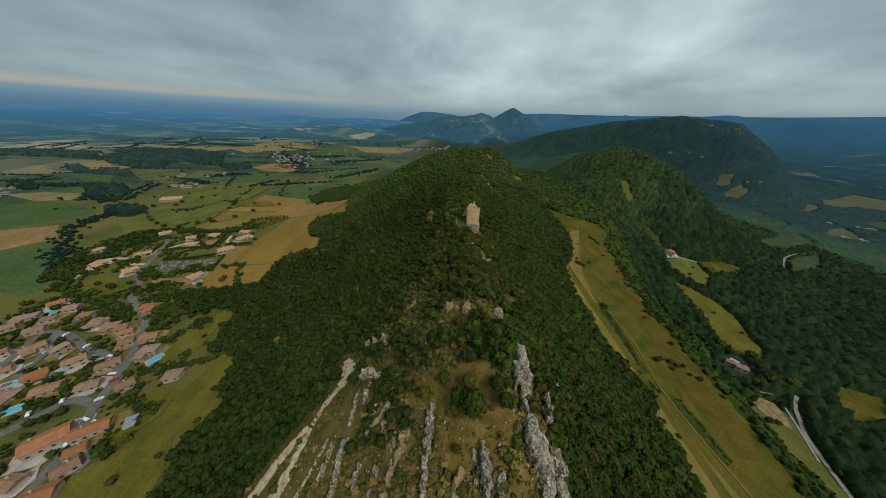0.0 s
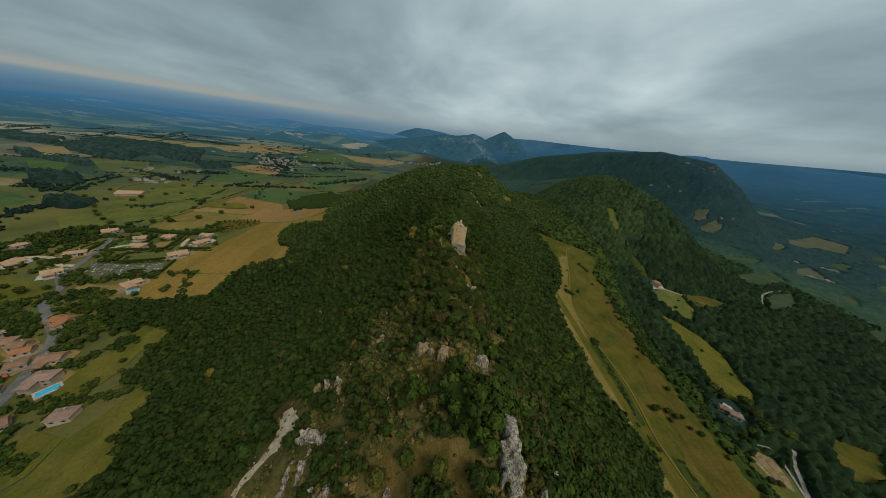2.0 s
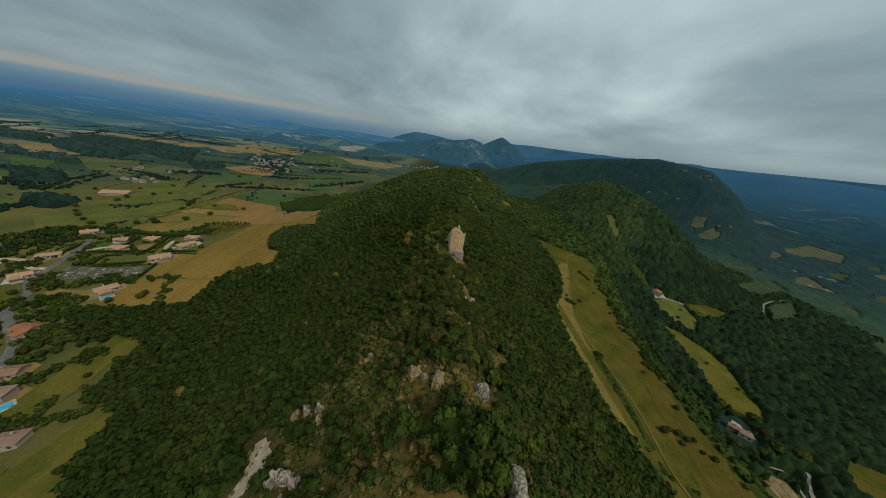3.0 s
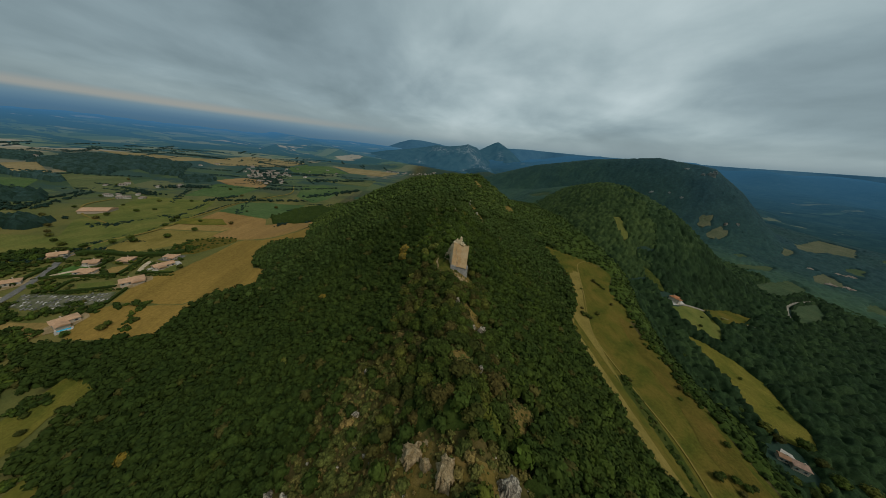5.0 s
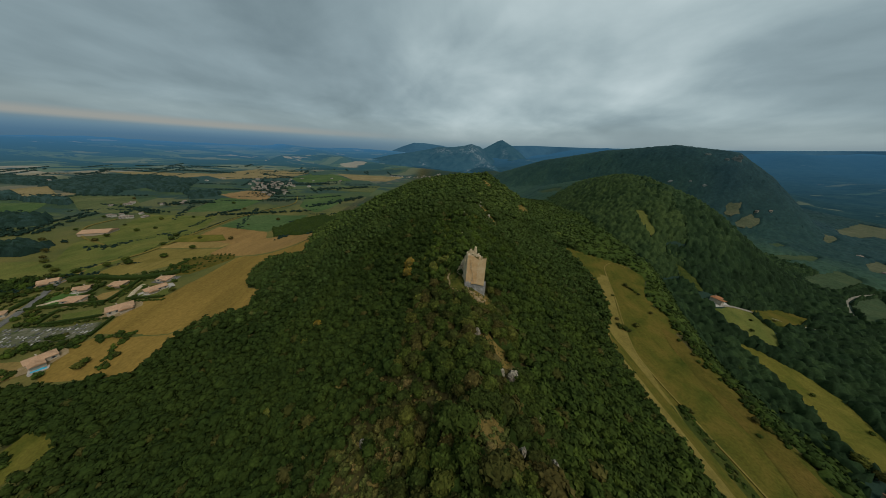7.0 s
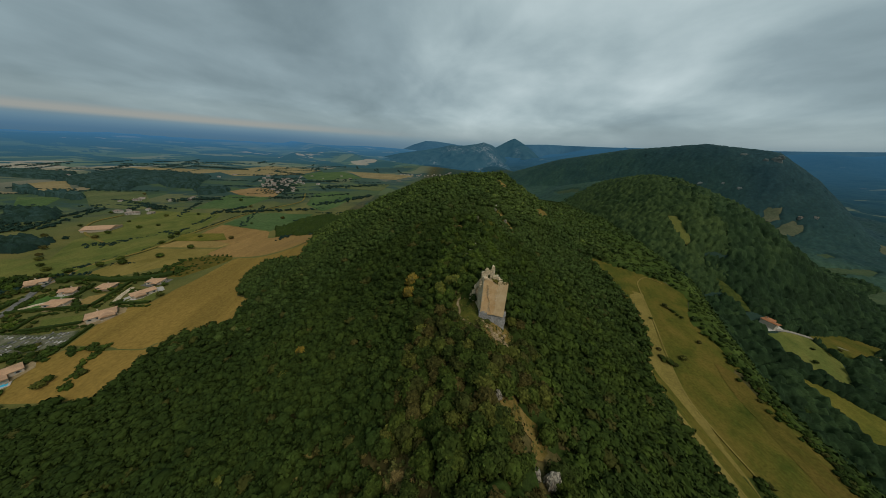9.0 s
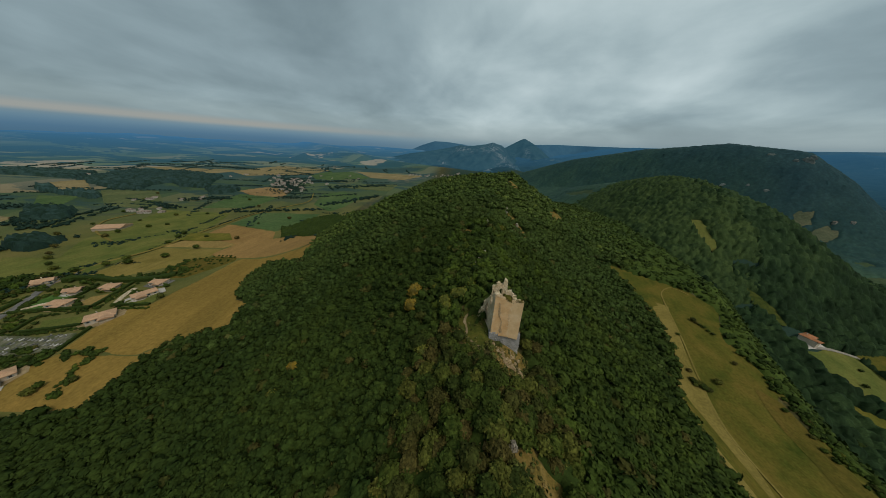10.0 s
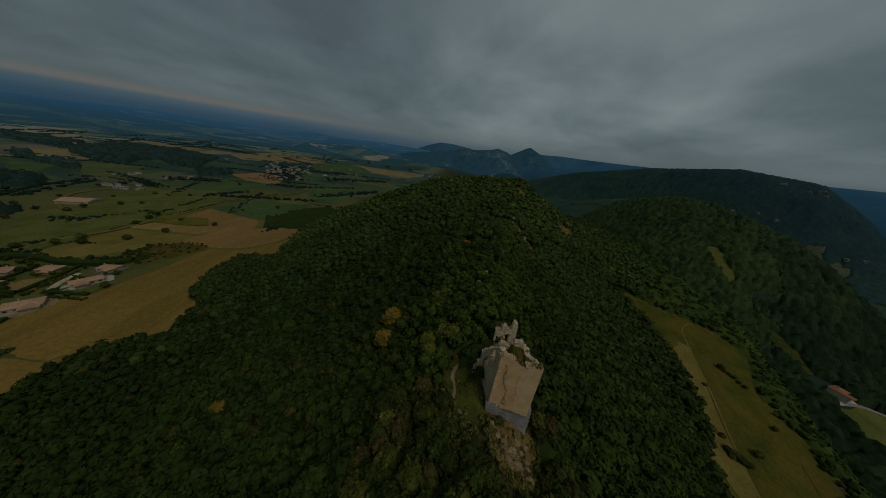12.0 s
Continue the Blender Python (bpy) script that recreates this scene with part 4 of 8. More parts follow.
def grove(name, spots, shapes, material, label, category, rng, smooth=False):
    """Many crowns, joined: spots are x, y, radius, height of the crown's middle over the ground, tint."""
    vs, fs, ts, base = [], [], [], 0
    spots = np.asarray(spots, float)
    zs = land(spots[:, 0], spots[:, 1])
    pick = rng.integers(0, len(shapes), len(spots))
    turn = rng.uniform(0, 6.28, len(spots))
    tall = rng.uniform(0.85, 1.3, len(spots))
    for s, (sv, sf) in enumerate(shapes):
        k = np.nonzero(pick == s)[0]
        if not len(k):
            continue
        c, sn, r = np.cos(turn[k])[:, None], np.sin(turn[k])[:, None], spots[k, 2][:, None]
        x = (sv[None, :, 0] * c - sv[None, :, 1] * sn) * r + spots[k, 0][:, None]
        y = (sv[None, :, 0] * sn + sv[None, :, 1] * c) * r + spots[k, 1][:, None]
        z = sv[None, :, 2] * r * tall[k][:, None] + (zs[k] + spots[k, 3])[:, None]
        vs.append(np.stack([x, y, z], -1).reshape(-1, 3))
        fs.append((sf[None] + (np.arange(len(k)) * len(sv))[:, None, None]).reshape(-1, 3) + base)
        ts.append(np.repeat(spots[k, 4], len(sv)))
        base += len(k) * len(sv)
    me = mesh_from(name, np.concatenate(vs), np.concatenate(fs), material, smooth, {"tint": np.concatenate(ts)})
    return tagged(new(name, me), label, category, kind="stuff")


def scatter(x0, x1, y0, y1, gap, rng):
    x, y = np.meshgrid(np.arange(x0, x1, gap), np.arange(y0, y1, gap * 0.87))
    x = x + (np.arange(x.shape[0]) % 2)[:, None] * gap / 2
    return (x + rng.uniform(-0.33, 0.33, x.shape) * gap).ravel(), (y + rng.uniform(-0.33, 0.33, y.shape) * gap).ravel()


def clear_of_fields(x, y, margin=0.0):
    ok = np.ones(x.shape, bool)
    for kind, _, _, ring, _ in FIELDS:
        lo, hi = np.min(ring, 0) - 5, np.max(ring, 0) + 5
        k = ok & (x > lo[0]) & (x < hi[0]) & (y > lo[1]) & (y < hi[1])
        if k.any():
            ok[k] &= ~inside(x[k], y[k], list(ring))
    for kind, _, width, line in ROADS:
        lo, hi = np.min(line, 0) - 9, np.max(line, 0) + 9
        k = ok & (x > lo[0]) & (x < hi[0]) & (y > lo[1]) & (y < hi[1])
        if k.any():
            ok[k] &= near_line(x[k], y[k], line) > width / 2 + 1.5 + margin
    return ok


FARMS = [(330, 307, 15), (262, 141, 13), (270, 147, 9), (740, 407, 10), (756, 396, 10), (814, 477, 10), (846, 455, 10), (862, 448, 10), (784, 634, 4), (808, 627, 4)]
SCREE = [[(-48, 87), (-41, 80), (-45, 71), (-49, 62), (-55, 52), (-60, 40)], [(-38, 66), (-42, 56), (-50, 44), (-56, 32)], [(-30, 62), (-36, 48), (-44, 34)], [(-55, 58), (-65, 48), (-74, 34), (-80, 24)], [(-60, 40), (-64, 30), (-68, 20)]]


GLADE = [(-8, 58), (2, 61), (17, 59), (21, 50), (25, 44), (25, 38), (17, 37), (5, 34), (2, 44), (-3, 52)]
BANKS = [[(22.5, 187.5), (22.8, 181.5), (24, 177.5), (28, 176.5), (33, 179), (35.5, 184), (35.5, 189), (32, 189.6), (27.5, 189)], [(23, 157.5), (27.5, 159.5), (30, 155.7), (33, 153.2), (36.3, 151.6), (36.5, 148.2), (33, 143.5), (30, 143.4), (31.5, 148), (28.4, 150.8), (25.3, 151.5)], [(11, 200.5), (15, 202), (19, 200.6), (21.5, 195), (22.8, 190), (21, 185), (17, 186.6), (13, 191)], [(0, 94), (8, 93), (14, 88), (20, 86), (29, 84), (30, 79), (22, 78), (12, 79), (3, 83)], [(16, 116), (18.5, 113.8), (21.5, 113.6), (24, 116.4), (24.4, 120), (22.4, 122.8), (19, 123), (16.4, 120)], [(33, 99.5), (36, 97.6), (40, 99), (44, 102.4), (46.4, 107.6), (43, 109.4), (38.4, 107), (34.4, 104)]]


def scrubby(x, y):
    """How far the ground is thin scrub instead of forest: on the nose and along the crest's warm side."""
    s = 1.5 * bump(x, y, -4, 22, 50, 33) + 0.66 * bump(x, y, -14, 98, 22, 26) + 0.5 * bump(x, y, -8, 134, 24, 20) + 0.7 * bump(x, y, 14, 84, 16, 7)
    return np.clip(s * (0.95 + 0.4 * ripple(x, y, 14, 9.0)) * step(40, 31, x), 0, 1)


def woodland(x, y, rng):
    """Which of the points carry forest."""
    west = np.interp(y, WOOD_Y, WOOD_X) + 6.5 * step(185, 200, y) * step(430, 400, y)
    ok = (x > west + 1.5 * ripple(x, y, 9, 4.4)) & (land(x, y) > -60)
    ok &= clear_of_fields(x, y)
    for fx, fy, r in FARMS:
        ok &= np.hypot(x - fx, y - fy) > r
    ok &= np.hypot((x - TOWER[0]) / 7.0, (y - TOWER[1] - 1) / 9.5) > 1
    for fx, fy, r in CLEARINGS:
        ok &= np.hypot(x - fx, y - fy) > r
    return ok


CLEARINGS = [(-31, 74, 4.4), (-24, 74, 3.6), (-29, 69, 3.6), (-33, 92, 3.6), (-27, 90, 3.6), (-33, 60, 3), (30, 55, 4.5), (30, 49, 4), (14.5, 196, 4.0), (16.5, 191, 3.8), (19.5, 189, 4), (21, 187, 3.6), (25, 180, 5), (33, 185, 4.4), (27, 177.5, 4), (20, 118, 5.6), (37, 102.5, 5.4), (42, 106, 4.6), (22, 83.5, 4.6), (29, 86, 4.4), (8, 91, 4.4), (15, 88.5, 4.4), (26.5, 153.5, 4.6), (31, 149.5, 4.4), (33.5, 145, 4), (32, 139.5, 3.6), (39, 103, 3), (74, 404, 8), (57, 322, 5), (61, 308, 6), (63, 300, 4), (113, 368, 8), (18, 275, 4), (11.5, 81, 1.5), (27, 184, 5.5), (31, 182, 5), (30, 178.5, 4.2), (5, 86.5, 5), (13, 82, 5), (26, 77.5, 4.6), (14, 195, 3.4), (14, 200, 2.8), (16, 189.5, 3.2), (19, 186, 2.6), (18, 192, 3), (-13, 108, 2.2), (-14, 126, 2.2), (27, 114, 2), (35, 113, 2.4), (35, 145, 3), (25, 240, 2.8), (20, 230, 2), (32, 286, 2.6), (-28, 68, 4.6), (-30, 90, 4), (-26, 93, 3.5)]
rng = np.random.default_rng(5)


def tints(n):
    t = np.clip(0.16 + 0.84 * rng.beta(1.7, 2.3, n), 0, 0.95)
    t = np.where(rng.uniform(0, 1, n) < 0.03, rng.uniform(0, 0.12, n), t)
    odd = rng.uniform(0, 1, n)
    return np.where(odd > 0.9996, rng.uniform(0.97, 1.0, n), t)


# the ridge
x, y = scatter(-270, 170, -30, 345, 3.5, rng)
ok = woodland(x, y, rng) & (rng.uniform(0, 1, x.shape) > scrubby(x, y) * 1.15) & (x < 170) & ~inside(x, y, GLADE)
for line in SCREE:
    ok &= near_line(x, y, line) > 5.0
x, y = x[ok], y[ok]
cx, cz = crest(y)
r = rng.uniform(1.6, 3.05, len(x)) * (1.0 - 0.25 * scrubby(x, y)) * np.where(x < cx - 60, 1.05, 1.0)
t = tints(len(x))
t = np.where(rng.uniform(0, 1, len(x)) < 0.34 * np.exp(-((x - cx + 3) / 28) ** 2) * step(178, 140, y), rng.uniform(0, 0.13, len(x)), t)
t = np.where((np.hypot(x + 6, y - 186) < 16) & (t < 0.9), np.clip(t + 0.1, 0, 0.93), t)
big = (rng.uniform(0, 1, len(x)) < 0.07) & (scrubby(x, y) < 0.3)
r[big] *= 1.3
t[big] = rng.uniform(0.4, 0.8, big.sum())
spots = np.stack([x, y, r, r * 0.75 + 0.3 + rng.uniform(0, 1.5, len(x)), t], -1)
single = (y > 98) & (y < 205) & (np.abs(x - cx + 4) < 24)
order = np.nonzero(single)[0][:300]
SINGLES = spots[order]
rest = np.ones(len(spots), bool)
rest[order] = False
close = rest & (np.hypot(x - 8, np.maximum(0, np.abs(y - 130) - 70)) < 95)
# western flank tinted darker than the eastern, standing in for shade
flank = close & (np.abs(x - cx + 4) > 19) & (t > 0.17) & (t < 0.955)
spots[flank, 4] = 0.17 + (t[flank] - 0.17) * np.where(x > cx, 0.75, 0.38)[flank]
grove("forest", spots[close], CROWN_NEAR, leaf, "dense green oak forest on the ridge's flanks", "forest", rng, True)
# lower slopes: the same shade in the tint, stronger
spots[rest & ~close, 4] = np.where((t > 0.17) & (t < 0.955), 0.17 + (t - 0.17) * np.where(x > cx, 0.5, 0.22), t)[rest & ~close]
upper = y + rng.uniform(-40, 40, len(y)) > 255
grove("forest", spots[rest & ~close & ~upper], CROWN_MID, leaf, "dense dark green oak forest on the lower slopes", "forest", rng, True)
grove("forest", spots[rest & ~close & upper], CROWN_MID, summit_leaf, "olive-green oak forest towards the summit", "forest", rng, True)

# behind the summit, the saddle and the hills in the east
x, y = scatter(-260, 190, 345, 640, 4.8, rng)
ok = woodland(x, y, rng)
r = rng.uniform(2.0, 3.6, x.shape)
grove("forest", np.stack([x, y, r, r * 0.8 + 0.5, np.clip(np.maximum(tints(len(x)), 0.2) * 0.9 + 0.05, 0, 0.9)], -1)[ok], CROWN_FAR, summit_leaf, "forest over the ridge's far summit", "forest", rng, True)


def on_spur(x, y):
    """The near side of the wooded spur behind the bench."""
    x = x + 26 * ripple(x, y, 17, 6.1)
    return (y > 345) & (x < np.interp(y, [345, 420, 520, 725], [320, 372, 404, 440]))


x, y = scatter(150, 290, -20, 720, 4.9, rng)
ok = woodland(x, y, rng) & ~((x < 170) & (y < 345)) & ~((x < 190) & (y >= 345))
r = rng.uniform(2.1, 3.5, x.shape)
spots = np.stack([x, y, r, r * 0.45 + 0.3 * (x > 240), np.clip(0.16 * (x < 300) + 0.4 * rng.beta(2, 2.4, len(x)) + 0.35 * step(320, 620, y) * step(250, 300, x) + 0.16 * ripple(x, y, 26, 1.2) * step(240, 290, x), 0, 1)], -1)
bench_side = x + rng.uniform(-22, 22, x.shape) < 255
grove("forest", spots[ok & bench_side], CROWN_FAR, leaf, "green woods round the hillside meadow", "forest", rng, True)


def domes(x, y, size):
    """Rounded tops of trees that stand side by side, size apart: how high they reach at x, y, and a number for each tree."""
    def chance(i, j, k):
        v = np.sin(i * 127.1 + j * 311.7 + k * 74.7) * 43758.5453
        return v - np.floor(v)

    ix, iy = np.floor(x / size), np.floor(y / size)
    best, tone = np.full(x.shape, -9.0), np.zeros(x.shape)
    for dx in (-1, 0, 1):
        for dy in (-1, 0, 1):
            i, j = ix + dx, iy + dy
            cx, cy = (i + 0.5 + 0.6 * (chance(i, j, 1) - 0.5)) * size, (j + 0.5 + 0.6 * (chance(i, j, 2) - 0.5)) * size
            r = size * (0.52 + 0.3 * chance(i, j, 3))
            h = 1.45 * r * (1 - ((x - cx) ** 2 + (y - cy) ** 2) / (r * r)) + 0.25 * size * chance(i, j, 4)
            tone = np.where(h > best, chance(i, j, 5), tone)
            best = np.maximum(best, h)
    return np.maximum(best, -0.1 * size) - 0.25 * size, tone


def canopy(name, x0, x1, y0, y1, gap, rise, vary, material, label, where, tint, hills=True, crowns=0.0, tones=0.8):
    """A closed roof of treetops: one lump for each crown, dropping to the ground along every edge of the wood."""
    x, y = np.meshgrid(np.arange(x0, x1, gap), np.arange(y0, y1, gap))
    nx = x.shape[1]
    x = (x + rng.uniform(-0.36, 0.36, x.shape) * gap).ravel()
    y = (y + rng.uniform(-0.36, 0.36, y.shape) * gap).ravel()
    ok = where(x, y)
    if hills:
        ok[ok] &= woodland(x[ok], y[ok], rng)
    z = land(x, y)
    tops, tone = domes(x, y, crowns) if crowns else (0.0, 0.5)
    top = np.where(ok, z + rise + tops + vary * rng.uniform(-1, 1, x.shape), z - 1.5)
    i = np.arange(len(x) // nx - 1)[:, None] * nx + np.arange(nx - 1)[None, :]
    quads = np.stack([i, i + 1, i + nx + 1, i + nx], -1).reshape(-1, 4)
    quads = quads[ok[quads].any(1)]
    tris = np.concatenate([quads[:, [0, 1, 2]], quads[:, [0, 2, 3]]])
    used, tris = np.unique(tris, return_inverse=True)
    shade = np.clip(tint(x, y, z) + tones * (tone - 0.5), 0, 1)
    me = mesh_from(name, np.stack([x, y, top], -1)[used], tris.reshape(-1, 3), material, True, {"tint": shade[used]})
    tagged(new(name, me), label, "forest", kind="stuff")


# tint climbs with distance, so the far woods are painted hazier and bluer
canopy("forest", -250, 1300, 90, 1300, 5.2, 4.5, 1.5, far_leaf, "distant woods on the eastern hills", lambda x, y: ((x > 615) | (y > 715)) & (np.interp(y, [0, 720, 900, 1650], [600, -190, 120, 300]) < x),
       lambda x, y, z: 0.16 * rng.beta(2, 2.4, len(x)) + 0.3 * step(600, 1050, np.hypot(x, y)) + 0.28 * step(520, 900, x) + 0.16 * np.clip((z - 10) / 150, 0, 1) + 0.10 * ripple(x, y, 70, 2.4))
canopy("forest", -270, 172, -30, 345, 1.9, -0.3, 0.3, leaf, "closed leaf cover between the crowns of the ridge", lambda x, y: (scrubby(x, y) < 0.25) & ~inside(x, y, GLADE) & (np.min([near_line(x, y, line) for line in SCREE], 0) > 5.0),
       lambda x, y, z: 0.3 + 0.15 * rng.beta(2, 2.4, len(x)), True, 4.4, 0.24)
canopy("forest", -260, 192, 343, 640, 4.6, 2.0, 0.9, summit_leaf, "closed leaf cover over the far summit", lambda x, y: y > 343,
       lambda x, y, z: 0.25 + 0.4 * rng.beta(2, 2.4, len(x)))
canopy("forest", 170, 262, -20, 725, 4.4, 1.9, 0.9, leaf, "closed leaf cover of the bench woods", lambda x, y: (y < 343) | (x > 192),
       lambda x, y, z: 0.3 + 0.4 * rng.beta(2, 2.4, len(x)))
canopy("forest", 228, 450, 330, 725, 1.7, 1.6, 0.22, spur_leaf, "closed treetops on the wooded spur", lambda x, y: (x > 245 + 14 * ripple(x, y, 20, 5.0)) & on_spur(x, y),
       lambda x, y, z: 0.2 + 0.35 * rng.beta(2, 2.4, len(x)), True, 5.4)
# paler northwards: haze put into the tint
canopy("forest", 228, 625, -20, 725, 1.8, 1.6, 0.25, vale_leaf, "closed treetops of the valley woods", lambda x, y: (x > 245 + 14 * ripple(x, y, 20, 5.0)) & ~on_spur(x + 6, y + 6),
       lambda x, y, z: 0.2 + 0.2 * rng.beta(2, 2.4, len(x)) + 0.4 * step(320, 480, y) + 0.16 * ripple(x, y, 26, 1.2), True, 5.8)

# scrub on the nose and the crest
x, y = scatter(-80, 60, -10, 165, 1.35, rng)
s = scrubby(x, y)
ok = (rng.uniform(0, 1, x.shape) < np.minimum(1.0, 1.35 * s) * (0.5 + 0.5 * step(-0.3, 0.4, ripple(x, y, 8, 1.5))) * np.where(y < 62, 0.55, 1.0)) & ~(inside(x, y, BANKS[3]) & (rng.uniform(0, 1, x.shape) < 0.8)) & ~(inside(x, y, GLADE) & (rng.uniform(0, 1, x.shape) < 0.9))
for line in SCREE:
    ok &= near_line(x, y, line) > 1.6
r = 0.4 + 1.6 * rng.uniform(0, 1, x.shape) ** 1.9
rim = []
for ring in (BANKS[0], BANKS[0], BANKS[2], BANKS[4], BANKS[5]):
    for (xa, ya), (xb, yb) in zip(ring, ring[1:] + ring[:1]):
        for _ in range(int(math.hypot(xb - xa, yb - ya) * 1.3)):
            u = rng.uniform()
            big = rng.uniform(0.35, 1.15)
            rim.append((xa + (xb - xa) * u + rng.normal(0, 0.8), ya + (yb - ya) * u + rng.normal(0, 0.8), big, big * 0.45, rng.beta(1.5, 2.2)))
rim = np.array([p for p in rim if not (p[1] > 188.3 and p[0] > 22.2)])
grove("scrub", np.concatenate([np.stack([x, y, r, r * 0.45, np.clip(rng.beta(1.8, 1.8, len(x)) + 0.15 * (y < 62), 0, 1)], -1)[ok], rim]), CROWN_BUSH, scrub_leaf, "brownish scrub and box bushes on rocky ground", "shrubs", rng)

# tufts of dry grass and dwarf box on the bare banks and round the glade's edge
x, y = scatter(-88, 44, 14, 206, 1.08, rng)
on_bank = np.any([inside(x, y, ring) for ring in BANKS], 0) & (rng.uniform(0, 1, x.shape) < np.where((y > 186) & (x < 21.5), 0.3, np.where((y > 70) & (y < 97), 0.3, 0.62)))
on_nose = (x > -70) & (y < 62) & (scrubby(x, y) > 0.5) & ~inside(x, y, GLADE) & (rng.uniform(0, 1, x.shape) < 0.75)
on_glade = inside(x, y, GLADE) & (rng.uniform(0, 1, x.shape) < 0.10 + 0.25 * step(0.1, 0.6, ripple(x, y, 5, 2.0)))
on_scree = np.min([near_line(x, y, line) for line in SCREE], 0)
on_scree = (on_scree > 1.2) & (on_scree < 12) & (y < 84) & (rng.uniform(0, 1, x.shape) < 0.4)
on_crest = (y > 62) & (y < 165) & (rng.uniform(0, 1, x.shape) < 0.45 * np.clip(2.2 * scrubby(x, y) - 0.1, 0, 1))
ok = on_bank | on_glade | on_nose | on_scree | on_crest
r = 0.18 + 0.55 * rng.uniform(0, 1, x.shape) ** 2
grove("dry_tufts", np.stack([x, y, r, r * 0.5 + 0.25, np.clip(0.1 + 0.85 * rng.beta(1.6, 1.6, len(x)) + 0.15 * (y < 62), 0, 1)], -1)[ok], CROWN_DOT, scrub_leaf, "tufts of dry grass on bare ground", "grass", rng)

